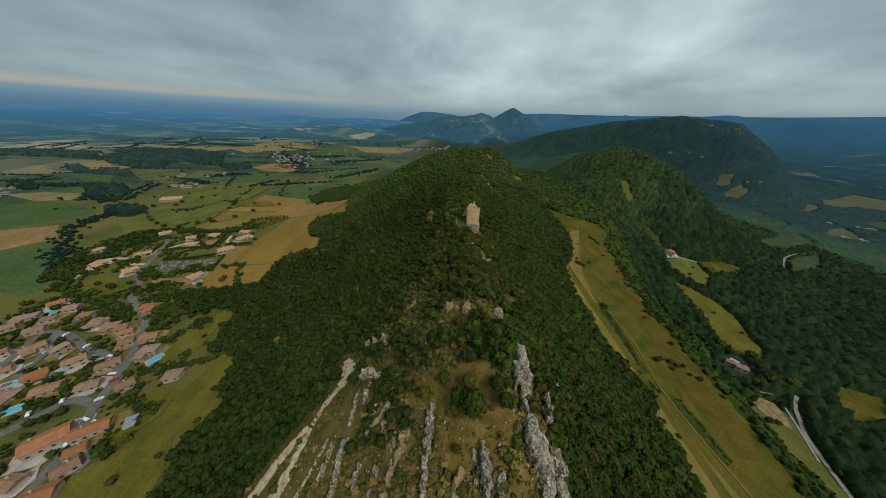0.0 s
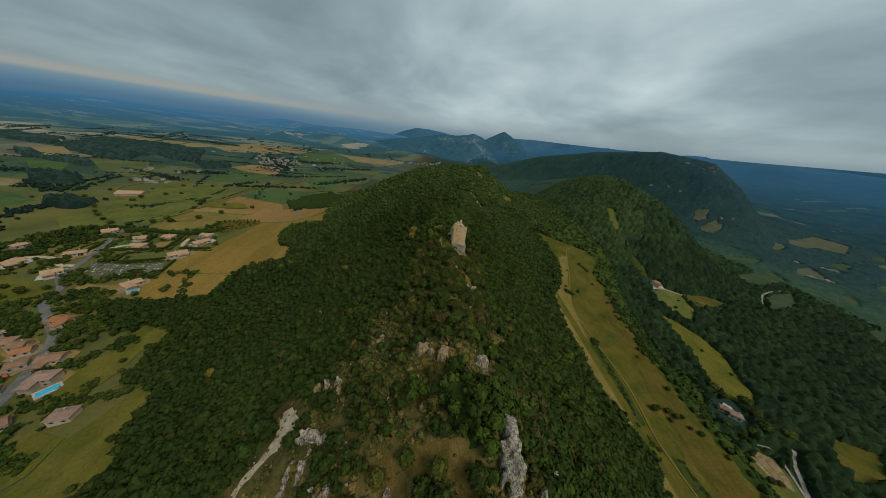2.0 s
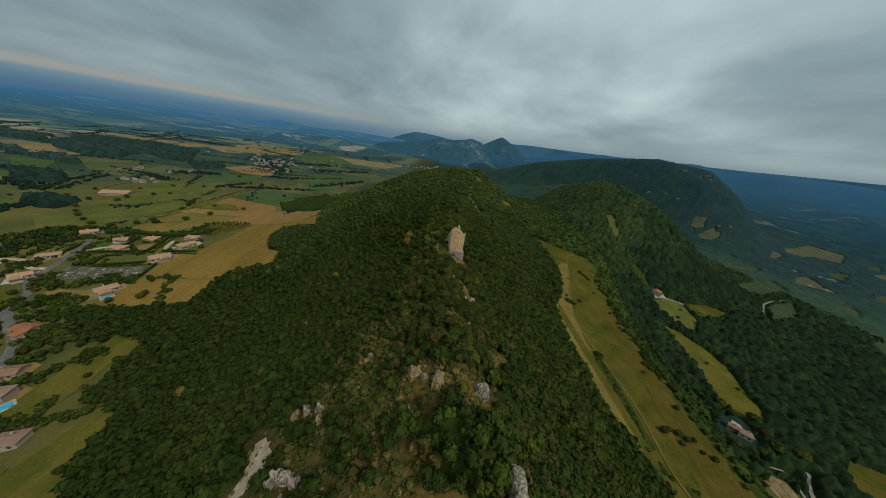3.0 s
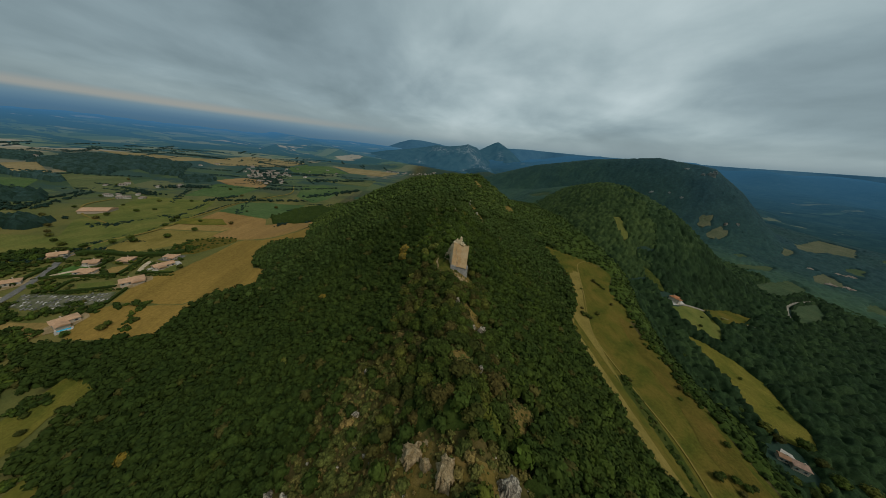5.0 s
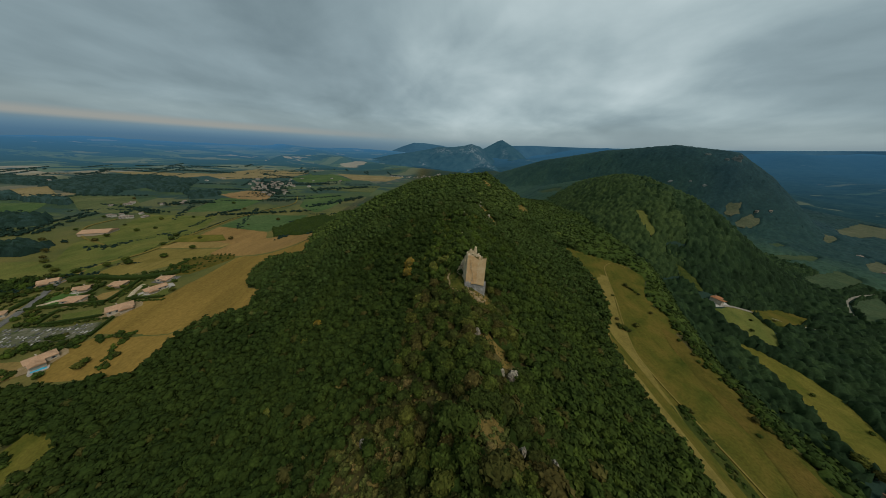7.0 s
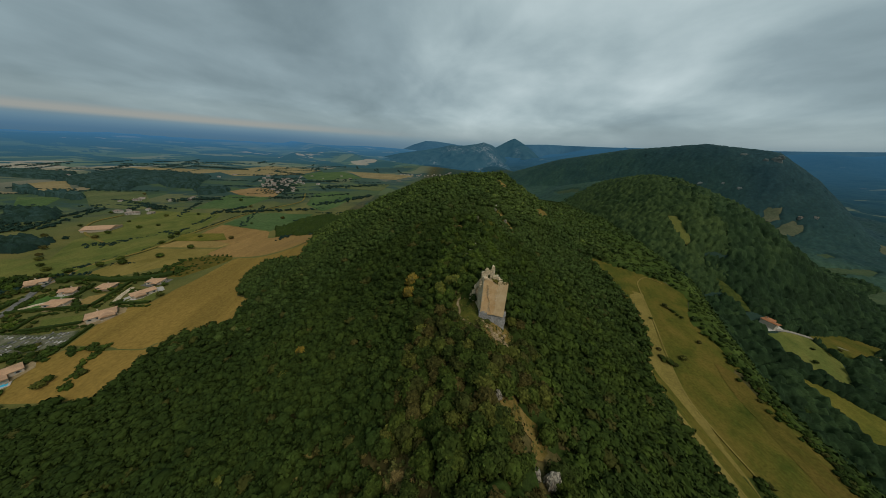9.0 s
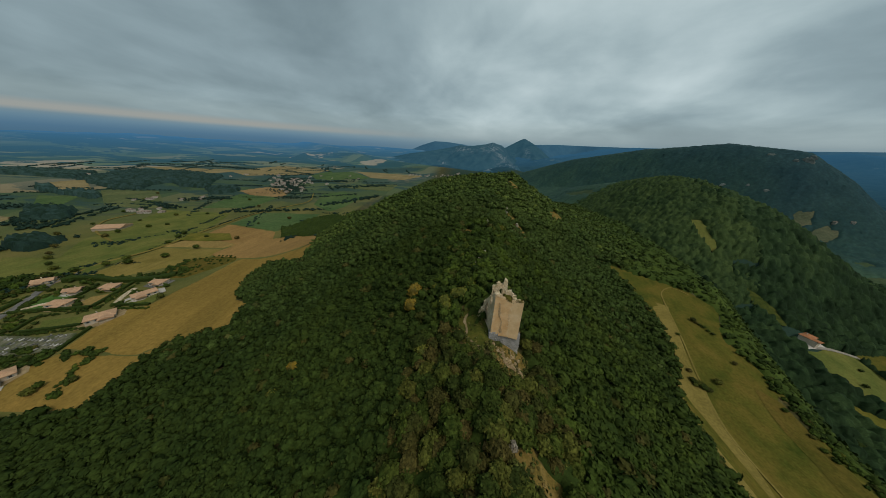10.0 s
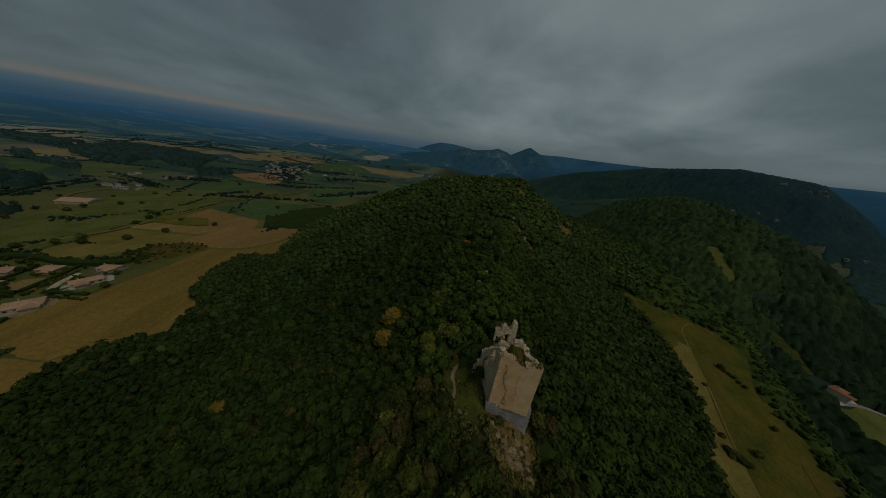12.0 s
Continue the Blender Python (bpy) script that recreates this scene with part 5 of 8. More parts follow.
# hedges, copses and garden trees in the plain
BELT = [(-388, 208), (-425, 236), (-461, 264), (-515, 315), (-537, 357), (-528, 383), (-521, 411)]
HEDGES = [  # width, size of the bushes, line
    (3.5, 2.6, [(-364, 318), (-338, 320), (-317, 325), (-285, 326)]), (2, 2.2, [(-270, 279), (-239, 279)]), (2.4, 2.4, [(-322, 265), (-298, 273), (-284, 280), (-298, 307)]), (2, 2.2, [(-307, 248), (-285, 252), (-263, 256)]),
    (2, 2.2, [(-252, 231), (-259, 253)]), (5, 4.0, [(-262, 222), (-250, 227), (-231, 233), (-219, 234)]), (4, 3.4, [(-204, 204), (-212, 216), (-220, 233)]), (4, 3.6, [(-276, 202), (-260, 205), (-263, 219)]),
    (5, 3.0, [(-363, 350), (-341, 357)]), (9, 4.2, [(-293, 334), (-296, 350), (-297, 367)]), (10, 4.6, [(-284, 326), (-280, 340), (-272, 352)]), (7, 4.5, [(-384, 338), (-379, 348)]),
    (9, 5.5, [(-596, 450), (-607, 474), (-630, 522), (-652, 569)]), (7, 4.5, [(-417, 458), (-396, 450), (-400, 478)]), (9, 5, [(-453, 399), (-426, 394), (-424, 418)]), (4, 3, [(-424, 418), (-409, 442)]),
    (16, 7, [(-604, 576), (-614, 608), (-576, 593), (-548, 589)]), (8, 5, [(-650, 601), (-625, 596)]), (10, 6, [(-447, 565), (-442, 609), (-432, 640)]), (5, 4, [(-432, 560), (-412, 500)]),
    (14, 5, [(-412, 250), (-400, 285), (-385, 296), (-366, 300)]), (10, 4.5, [(-400, 310), (-378, 322), (-355, 326)]), (5, 3.6, [(-330, 258), (-345, 275), (-350, 292)]), (5, 3.5, [(-340, 290), (-350, 308)]),
    (20, 6.5, BELT), (9, 6, [(-617, 457), (-649, 511), (-674, 579)]), (8, 5, [(-669, 437), (-692, 480), (-709, 532)]), (12, 6, [(-232, 440), (-231, 494), (-227, 550)]), (12, 5, [(-324, 186), (-299, 194), (-273, 201)]), (12, 5, [(-384, 205), (-362, 192), (-345, 188)]), (12, 5, [(-345, 188), (-320, 178), (-290, 170), (-278, 164)]),
    (10, 5, [(-318, 219), (-300, 216), (-279, 226), (-270, 236)]), (9, 4.5, [(-325, 232), (-318, 224)]), (7, 4, [(-372, 240), (-360, 246), (-350, 240)]), (8, 4.5, [(-375, 262), (-380, 280), (-372, 292)]),
    (16, 6, [(-240, 470), (-215, 490), (-180, 500), (-160, 490)]), (28, 8, [(-205, 470), (-180, 480), (-150, 475)]), (18, 7, [(-265, 545), (-250, 570), (-225, 590)]),
    (12, 7, [(-430, 590), (-390, 610), (-330, 640), (-270, 660)]), (26, 9, [(-620, 660), (-560, 690), (-540, 700)]), (12, 7, [(-445, 755), (-400, 760), (-330, 800), (-280, 850)]),
    (22, 8, [(-760, 560), (-820, 540), (-900, 530)]), (30, 11, [(-560, 1060), (-480, 1080), (-400, 1120)]), (30, 12, [(-400, 960), (-330, 1000), (-250, 1060)]), (24, 10, [(-300, 700), (-260, 760), (-210, 840)]),
    (20, 11, [(-640, 1250), (-700, 1300), (-820, 1350)]), (26, 12, [(-960, 1340), (-1100, 1380), (-1250, 1390)]), (20, 9, [(-700, 480), (-640, 455), (-600, 440)]), (16, 8, [(-840, 500), (-900, 540), (-980, 560)]), (12, 7, [(-580, 600), (-640, 620), (-720, 640)]),
    (2.4, 2.8, [(-371, 405), (-378, 450), (-385, 505), (-393, 560), (-386, 620), (-375, 667)]), (2.0, 2.4, [(-383, 350), (-370, 392), (-378, 440)]),
    (5, 3.4, [(148, 168), (144, 166)]), (3.0, 2.0, [(146, 166), (144, 150), (142, 127), (139, 108)]), (2.0, 1.8, [(150, 90), (152, 76), (153, 60)]), (3.0, 3.0, [(140, 100), (136, 94)]), (7, 3.0, [(198, 232), (194, 200), (190, 170), (186, 150)]), (4, 2.6, [(-186, 128), (-186, 120), (-176, 112)]),
    (1.6, 1.8, [(-349, 267), (-324, 273), (-287, 275)]), (1.6, 1.8, [(-317, 247), (-291, 251), (-267, 257)]), (1.6, 1.8, [(-296, 314), (-284, 279)]), (2, 2.2, [(-363, 258), (-367, 273), (-361, 290)]), (26, 5.5, [(-284, 192), (-262, 188), (-240, 178), (-232, 170)]), (60, 7, [(-470, 830), (-545, 940), (-640, 1110)]), (14, 5, [(-268, 180), (-246, 172)]),
    (6, 3.2, [(-210, 110), (-196, 112), (-176, 114), (-156, 118)]), (6, 3.2, [(-196, 90), (-180, 88), (-166, 80)]), (5, 3, [(-200, 62), (-172, 76), (-164, 86)]), (8, 4, [(-196, 160), (-206, 152), (-214, 138)]),
]
hs = []
for width, size, line in HEDGES:
    length = sum(math.dist(a, b) for a, b in zip(line, line[1:]))
    for _ in range(int(length * max(width, size * 0.8) / (size * size * 0.42)) + 3):
        u = rng.uniform(0, len(line) - 1.001)
        a, b = line[int(u)], line[int(u) + 1]
        w = u - int(u)
        hs.append((a[0] + (b[0] - a[0]) * w + rng.normal(0, width * 0.36), a[1] + (b[1] - a[1]) * w + rng.normal(0, width * 0.36), size * rng.uniform(0.32, 0.62), size * 0.28, rng.beta(2, 3)))
hedge_rng = random.Random(31)
for _ in range(110):
    hx, hy = -220 - 1500 * hedge_rng.random() ** 0.8, 470 + 1350 * hedge_rng.random()
    run, way = hedge_rng.uniform(60, 240), radians(hedge_rng.choice((8, 20, 112, 118)) + hedge_rng.uniform(-8, 8))
    size = 3.2 + 0.0022 * math.hypot(hx, hy)
    for k in range(int(run / size * 1.7)):
        u = hedge_rng.uniform(0, run)
        hs.append((hx + math.cos(way) * u + hedge_rng.gauss(0, 2.5), hy + math.sin(way) * u + hedge_rng.gauss(0, 2.5), size * hedge_rng.uniform(0.35, 0.75), size * 0.25, hedge_rng.random()))
hs = np.array(hs)
hs = hs[(hs[:, 0] < np.interp(hs[:, 1], WOOD_Y, WOOD_X) + 2) | (hs[:, 0] > 100)]
built = np.array([h[:2] for h in HOUSES + BIG + UPPER])
gap_to_house = np.min(np.hypot(hs[:, 0][:, None] - built[None, :, 0], hs[:, 1][:, None] - built[None, :, 1]), 1)
hs = hs[(gap_to_house > 8) & (np.hypot(hs[:, 0] + 512, hs[:, 1] - 459) > 26)]
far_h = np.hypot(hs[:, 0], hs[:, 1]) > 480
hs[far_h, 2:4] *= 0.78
# haze in the tint: hedges turn paler and bluer the farther off
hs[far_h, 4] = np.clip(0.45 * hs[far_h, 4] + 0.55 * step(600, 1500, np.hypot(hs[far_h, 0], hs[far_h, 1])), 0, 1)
near_h = ~far_h
grove("hedge", hs[near_h], CROWN_MID, leaf, "dark green hedgerows and tree belts between fields", "hedge", rng)
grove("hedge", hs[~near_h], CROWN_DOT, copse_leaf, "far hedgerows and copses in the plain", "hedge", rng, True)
# woods and copses in the plain
WOODS = [[(-1056, 789), (-872, 735), (-821, 748), (-858, 798), (-829, 833), (-760, 800), (-690, 800), (-902, 1080), (-1122, 1140), (-1290, 1110)],
         [(-1000, 679), (-887, 650), (-778, 628), (-816, 664), (-976, 720), (-1038, 706)], [(-676, 466), (-639, 497), (-700, 543), (-793, 543)], [(-534, 374), (-490, 367), (-503, 403), (-556, 417), (-563, 393)],
         [(-616, 727), (-590, 782), (-612, 821), (-649, 773)], [(-1500, 760), (-1350, 740), (-1200, 760), (-1080, 800), (-1300, 1000), (-1600, 1000)], [(-620, 830), (-700, 800), (-640, 760)]]
ws = [ragged(ring, 3.0) for ring in WOODS]
# woods of the plain lighten with distance, haze set in their tint
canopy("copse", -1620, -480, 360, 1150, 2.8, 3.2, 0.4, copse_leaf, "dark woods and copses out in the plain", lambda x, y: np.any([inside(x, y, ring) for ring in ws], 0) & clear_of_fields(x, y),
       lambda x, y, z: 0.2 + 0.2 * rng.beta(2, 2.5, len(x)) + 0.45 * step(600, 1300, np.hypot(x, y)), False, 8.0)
canopy("copse", -280, -150, 420, 610, 2.0, 1.6, 0.3, leaf, "tongue of dark wood reaching from the ridge into the fields", lambda x, y: inside(x, y, [(-235, 440), (-272, 497), (-262, 560), (-225, 604), (-180, 560), (-158, 468)]) & clear_of_fields(x, y),
       lambda x, y, z: 0.19 + 0.05 * rng.beta(2, 2.4, len(x)), False, 5.6, 0.04)
# tall garden trees round the villas
ring = [(-428, 225), (-395, 212), (-372, 220), (-376, 250), (-390, 262), (-378, 300), (-345, 330), (-288, 333), (-300, 322), (-360, 317), (-405, 332), (-432, 280)]
x, y = scatter(-440, -280, 205, 340, 5.0, rng)
k = inside(x, y, ring) & ((rng.uniform(0, 1, x.shape) < 0.6) | (x < -385)) & clear_of_fields(x, y) & (np.min(np.hypot(x[:, None] - built[None, :, 0], y[:, None] - built[None, :, 1]), 1) > 9.0)
r = rng.uniform(2.0, 3.6, x.shape)
grove("garden_trees", np.stack([x, y, r, r * 0.8, rng.beta(2, 3.5, len(x))], -1)[k], CROWN_MID, leaf, "tall dark garden trees round the villas", "trees", rng)
# garden greenery between the houses
x, y = scatter(-430, -150, 20, 330, 6.0, rng)
ok = (inside(x, y, PLOTS) | inside(x, y, ESTATE)) & clear_of_fields(x, y) & (rng.uniform(0, 1, x.shape) < np.where(inside(x, y, ESTATE), 0.32, 0.8)) & ~inside(x, y, CEMETERY)
ok &= np.min(np.hypot(x[:, None] - built[None, :, 0], y[:, None] - built[None, :, 1]), 1) > 7.0
r = rng.uniform(0.9, 3.6, x.shape)
grove("garden_shrubs", np.stack([x, y, r, r * 0.6, rng.beta(2, 3, len(x))], -1)[ok], CROWN_MID, leaf, "garden trees and shrubs between the houses", "shrubs", rng)

# the orchard's rows
row = [(a, b) for a in np.arange(-300, -244, 5.0) for b in np.arange(332, 384, 5.0)]
row = np.array([(a + 0.35 * (b - 350), b, 1.5, 1.3, 0.4) for a, b in row])
row = row[inside(row[:, 0], row[:, 1], [(-296, 340), (-304, 366), (-276, 384), (-250, 381), (-243, 370), (-264, 331), (-280, 330)])]
row = row[rng.uniform(0, 1, len(row)) < 0.55]
row[:, :3] *= 1 + rng.uniform(-0.004, 0.004, (len(row), 3)) * (1, 1, 70)
grove("orchard_trees", row, CROWN_MID, leaf, "small round orchard trees planted in rows", "trees", rng)


def clipped_hedge(line, width, height):
    """A trimmed garden hedge: a rounded box along a line, rough with leaf sprays."""
    path = smooth_line(line, 1.2)
    r = random.Random(int(line[0][0] * 7 + line[0][1]))
    v, f = [], []
    for i, (x, y) in enumerate(path):
        xa, ya = path[max(i - 1, 0)]
        xb, yb = path[min(i + 1, len(path) - 1)]
        l = math.hypot(xb - xa, yb - ya) or 1
        nx, ny = -(yb - ya) / l, (xb - xa) / l
        g = float(land(x, y)) + 0.2
        for o, h in ((-0.5, 0.0), (-0.52, 0.7), (-0.36, 0.97), (0.36, 1.0), (0.52, 0.7), (0.5, 0.0)):
            w = o * width + r.uniform(-0.18, 0.18)
            v.append((x + nx * w, y + ny * w, g + h * height + r.uniform(-0.2, 0.2)))
        if i:
            for k in range(5):
                f += [(6 * i - 6 + k, 6 * i + k, 6 * i + k + 1), (6 * i - 6 + k, 6 * i + k + 1, 6 * i - 5 + k)]
    me = mesh_from("hedge", v, f, leaf, False, {"tint": np.full(len(v), r.uniform(0.17, 0.34))})
    tagged(new("hedge", me), "dark green clipped hedge round a villa garden", "hedge", "garden hedges")


for width, height, line in ((2.0, 2.2, [(-345, 268), (-330, 272), (-313, 275), (-291, 279)]), (2.0, 2.2, [(-290, 279), (-296, 298), (-303, 318)]), (1.8, 2.0, [(-277, 283), (-244, 284)]), (1.8, 2.0, [(-312, 250), (-316, 262), (-316, 268)]), (1.6, 1.8, [(-308, 250), (-293, 254), (-271, 260)]),
                            (2.2, 2.6, [(-351, 256), (-356, 270), (-357, 282)]), (4.5, 4.2, [(-366, 312), (-359, 318), (-338, 320), (-318, 319), (-292, 325), (-276, 335)]), (1.6, 1.8, [(-251, 234), (-254, 242), (-259, 257)]), (1.8, 2.0, [(-320, 277), (-324, 296), (-330, 312)])):
    clipped_hedge(line, width, height)

plots = random.Random(27)
for hx, hy, l, w, turn in HOUSES + BIG[7:9]:
    for side in plots.sample((0, 90, 180, 270), 2):
        a = radians(turn + side)
        out, half = (l if side % 180 == 0 else w) * 0.5 + plots.uniform(4.0, 6.0), plots.uniform(5.0, 9.0)
        mx, my = hx + math.cos(a) * out, hy + math.sin(a) * out
        p, q = (mx - math.sin(a) * half, my + math.cos(a) * half), (mx + math.sin(a) * half, my - math.cos(a) * half)
        mids = np.linspace(0, 1, 6)
        sx0, sy0 = p[0] + (q[0] - p[0]) * mids, p[1] + (q[1] - p[1]) * mids
        if not clear_of_fields(sx0, sy0).all() or np.min(np.hypot(sx0[:, None] - built[None, :, 0], sy0[:, None] - built[None, :, 1])) < 6.5:
            continue
        clipped_hedge([p, ((p[0] + q[0]) / 2, (p[1] + q[1]) / 2), q], plots.uniform(1.2, 1.8), plots.uniform(1.6, 2.4))


# ---------------------------------------------------------------- trees that stand out one by one
def limb(bm, a, b, ra, rb, sides=6):
    """A tapered length of wood from a to b."""
    a, b = Vector(a), Vector(b)
    q = (b - a).to_track_quat("Z", "Y")
    rings = []
    for c, r in ((a, ra), (b, rb)):
        rings.append([bm.verts.new(c + q @ Vector((math.cos(k * 6.2832 / sides) * r, math.sin(k * 6.2832 / sides) * r, 0))) for k in range(sides)])
    for k in range(sides):
        bm.faces.new((rings[0][k], rings[0][(k + 1) % sides], rings[1][(k + 1) % sides], rings[1][k]))


def tree(seed, tufts, material):
    """A broad oak of crown radius 1: tapered trunk with limbs, and a crown of leaf sprays."""
    r = random.Random(seed)
    root = new("tree")
    bm = bmesh.new()
    limb(bm, (0, 0, -0.25), (0.03, 0, 0.35), 0.11, 0.075)
    for k in range(5):
        a = k * 1.257 + r.uniform(-0.3, 0.3)
        limb(bm, (0.02, 0, 0.25 + 0.03 * k), (0.55 * math.cos(a), 0.55 * math.sin(a), 0.75 + 0.1 * r.random()), 0.045, 0.012, 5)
    limb(bm, (0.03, 0, 0.35), (0, 0.05, 1.2), 0.07, 0.012)
    part("trunk", bm, bark, root)
    v, f = crown_shape(r, tufts, 2, 0.9, 0.15)
    v[:, 2] += 0.95
    crown = new("crown", mesh_from("crown", v, f, material))
    crown.parent = root
    return root


OAKS = [tree(s, 200, leaf_single) for s in range(6)]
for k, o in enumerate(OAKS):
    tagged(o, "broad-crowned green oak on the ridge crest", "tree", "oaks on the crest")
pick = random.Random(21)
for k, (tx, ty, tr, _, _) in enumerate(SINGLES):
    m = Matrix.Translation(at(tx, ty, -0.1)) @ Matrix.Rotation(pick.uniform(0, 6.28), 4, "Z") @ Matrix.Diagonal((tr * 1.18, tr * 1.18, tr * pick.uniform(0.95, 1.3), 1))
    if k < len(OAKS):
        OAKS[k].matrix_basis = m
    else:
        c = copy_thing(OAKS[k % len(OAKS)], Matrix.Identity(4))
        c.matrix_basis = m

dark_bush = wood_leaf("box_leaf", [(0.0, (0.030, 0.043, 0.010)), (1.0, (0.040, 0.055, 0.012))], "chance")
gold = Mat("autumn_leaf", 0.7)
gold.color(gold.mix(0.6, gold.ramp(gold.noise(1.6, 4), [(0.32, (0.055, 0.058, 0.010)), (0.5, (0.21, 0.14, 0.012)), (0.7, (0.33, 0.20, 0.014))]), gold.ramp(gold.noise(0.5, 3), [(0.3, 0.4), (0.7, 1.35)]), "MULTIPLY"))
gold = gold.m
lime = Mat("lime_leaf", 0.7)
lime.color(lime.mix(0.6, lime.ramp(lime.noise(1.6, 4), [(0.32, (0.055, 0.072, 0.010)), (0.7, (0.19, 0.175, 0.016))]), lime.ramp(lime.noise(0.5, 3), [(0.3, 0.4), (0.7, 1.35)]), "MULTIPLY"))
lime = lime.m
for tx, ty, tr, mt, label in [(12.7, 46.5, 4.6, dark_bush, "round green bush on the dry glade"), (8.0, 50, 3.3, dark_bush, "dark green bush on the dry glade"), (11.5, 53, 2.6, leaf_single, "small green bush on the dry glade"), (20.5, 50, 2.9, dark_bush, "dark green bush beside the dry glade"), (22.5, 46, 2.5, dark_bush, "dark green bush beside the dry glade"), (3.5, 57, 2.4, leaf_single, "small green bush at the glade edge"), (-4, 55, 2.6, leaf_single, "small green bush at the glade edge"), (13, 60, 2.2, dark_bush, "dark green bush at the glade edge"), (7.5, 38.5, 1.5, leaf_single, "small green bush on the dry glade"), (24, 50, 1.8, leaf_single, "green bush beside the cliff"), (-9, 222.5, 3.7, gold, "small tree in orange autumn leaf"), (-9.3, 213, 3.5, gold, "small tree turned golden yellow"), (-62, 201, 2.6, gold, "lone tree with rusty leaves in the forest"), (-65.5, 191, 2.2, lime, "yellowing tree among dark oaks"), (-1, 189, 2.6, lime, "yellow-green tree on the ridge flank"), (13, 207, 2.8, lime, "yellow-green tree near the tower"), (7, 203.5, 2.4, lime, "yellow-green tree near the tower"),
                              (-62, 152, 2.2, lime, "lime-green young tree among darker oaks"), (6, 207, 2.6, lime, "yellowish tree beside the tower"), (-108, 118, 2.6, gold, "small orange-brown tree on the slope"), (10, 209, 2.4, lime, "yellow-green tree near the tower")]:
    o = tree(int(tx * 3 + ty), 220, mt)
    o.matrix_basis = Matrix.Translation(at(tx, ty, 1.2)) @ Matrix.Diagonal((tr, tr, tr * 1.15, 1))
    tagged(o, label, "tree")

# scattered trees of meadows and fields
PLAIN = tree(77, 120, leaf_single)
tagged(PLAIN, "lone leafy tree standing in open grassland", "tree", "trees in the fields")
lone = [(-402, 330), (-420, 338), (-440, 350), (-380, 330), (-366, 345), (-362, 360), (-350, 352), (-330, 372), (-368, 410), (-376, 430), (-384, 446), (-470, 420), (-478, 440), (-468, 470), (-456, 486), (-520, 500), (-560, 470), (-500, 540),
        (-460, 560), (-600, 540), (-640, 620), (-680, 640), (-720, 700), (-420, 640), (-480, 690), (-300, 560), (-330, 520), (-345, 440), (-320, 400), (-300, 440), (-540, 420), (-590, 400), (-640, 390), (-700, 440), (-480, 380), (-455, 360),
        (156, 116), (165, 115), (168, 112), (172, 112), (172, 106), (178, 130), (175, 155), (181, 162), (182, 92), (155, 223), (122, 72), (128, 67), (122, 59), (136, 105), (139, 97), (141, 94), (183, 158), (160, 117), (163, 110), (176, 103), (305, 205), (308, 178), (330, 268), (346, 282), (380, 286), (252, 66), (246, 96),
        (-186, 140), (-180, 150), (-178, 132), (-132, 90), (-126, 72), (-134, 58), (-150, 50), (-140, 40), (-206, 214), (-222, 206), (-222, 210), (-350, 205), (-330, 200), (-318, 206)]
lone += [(186.0, 273.3), (187.1, 271.4), (188.2, 269.7), (189.4, 267.7), (189.9, 264.8), (191.2, 262.4), (166.0, 260.3), (149.9, 228.5), (150.5, 227.2), (152.0, 226.5), (152.7, 225.1), (153.3, 224.1), (149.6, 225.5), (164.0, 227.9), (188.1, 215.8), (186.1, 198.3), (152.7, 234.0), (185.9, 241.0)]
for k, (tx, ty) in enumerate(lone):
    tr = pick.uniform(1.3, 2.2) if tx > 100 or -215 < tx < 0 else pick.uniform(2.4, 4.2)
    m = Matrix.Translation(at(tx, ty, 0.1)) @ Matrix.Rotation(pick.uniform(0, 6.28), 4, "Z") @ Matrix.Diagonal((tr, tr, tr * pick.uniform(0.7, 1.0), 1))
    if 170 < tx < 200 and pick.random() < 0.5:
        m = m @ Matrix.Scale(0.7, 4)
    o = PLAIN if k == 0 else copy_thing(PLAIN, Matrix.Identity(4))
    o.matrix_basis = m
    if 100 < tx < 200:
        o.name = "bush"
        tagged(o, "low dark green bush in the dry hillside meadow", "bush", "bushes in the meadow")

for k, (tx, ty, tr) in enumerate([(269, 162, 4.2), (270, 154, 3.6), (284, 150, 4.5), (277, 129, 4.6), (290, 124, 4.8), (251, 124, 3.8), (247, 131, 3.4), (264, 127, 2.8), (281, 139, 3.8), (240, 97, 2.6)]):
    o = copy_thing(PLAIN, Matrix.Identity(4))
    o.matrix_basis = Matrix.Translation(at(tx, ty, 0.1)) @ Matrix.Rotation(k * 1.7, 4, "Z") @ Matrix.Diagonal((tr, tr, tr * 1.05, 1))
    tagged(o, "large dark round tree beside the farmhouse", "tree", "trees round the farm")
# ---------------------------------------------------------------- the ruined tower
def masonry(name, low, mid, high, stone=0.34, depth=0.05, stain=(0.16, 0.12, 0.08), joint=0.7):
    """Rubble stonework: stones with dark joints, weather stains and grain."""
    m = Mat(name, 0.93, spec=0.12)
    edge = m.cells(stone, "DISTANCE_TO_EDGE", "Distance", (1, 1, 1.9))
    tone = m.cells(stone, "F1", "Color", (1, 1, 1.9))
    broad = m.noise(2.6, 5, 0.62, 0.4)
    c = m.ramp(broad, [(0.3, low), (0.5, mid), (0.72, high)])
    c = m.mix(0.5 * joint, c, m.ramp(tone, [(0.2, 0.6), (0.8, 1.35)]), "MULTIPLY")
    c = m.mix(joint, c, m.ramp(edge, [(0.0, 0.45), (0.07, 1.0)]), "MULTIPLY")
    c = m.mix(m.ramp(m.noise(1.1, 6, 0.7, 0.5, (1.6, 1.6, 0.45)), [(0.56, 0.0), (0.74, 0.75)]), c, stain)
    return m.color(c).relief(m.ramp(edge, [(0.0, 0.0), (0.12, 1.0)]), depth).m


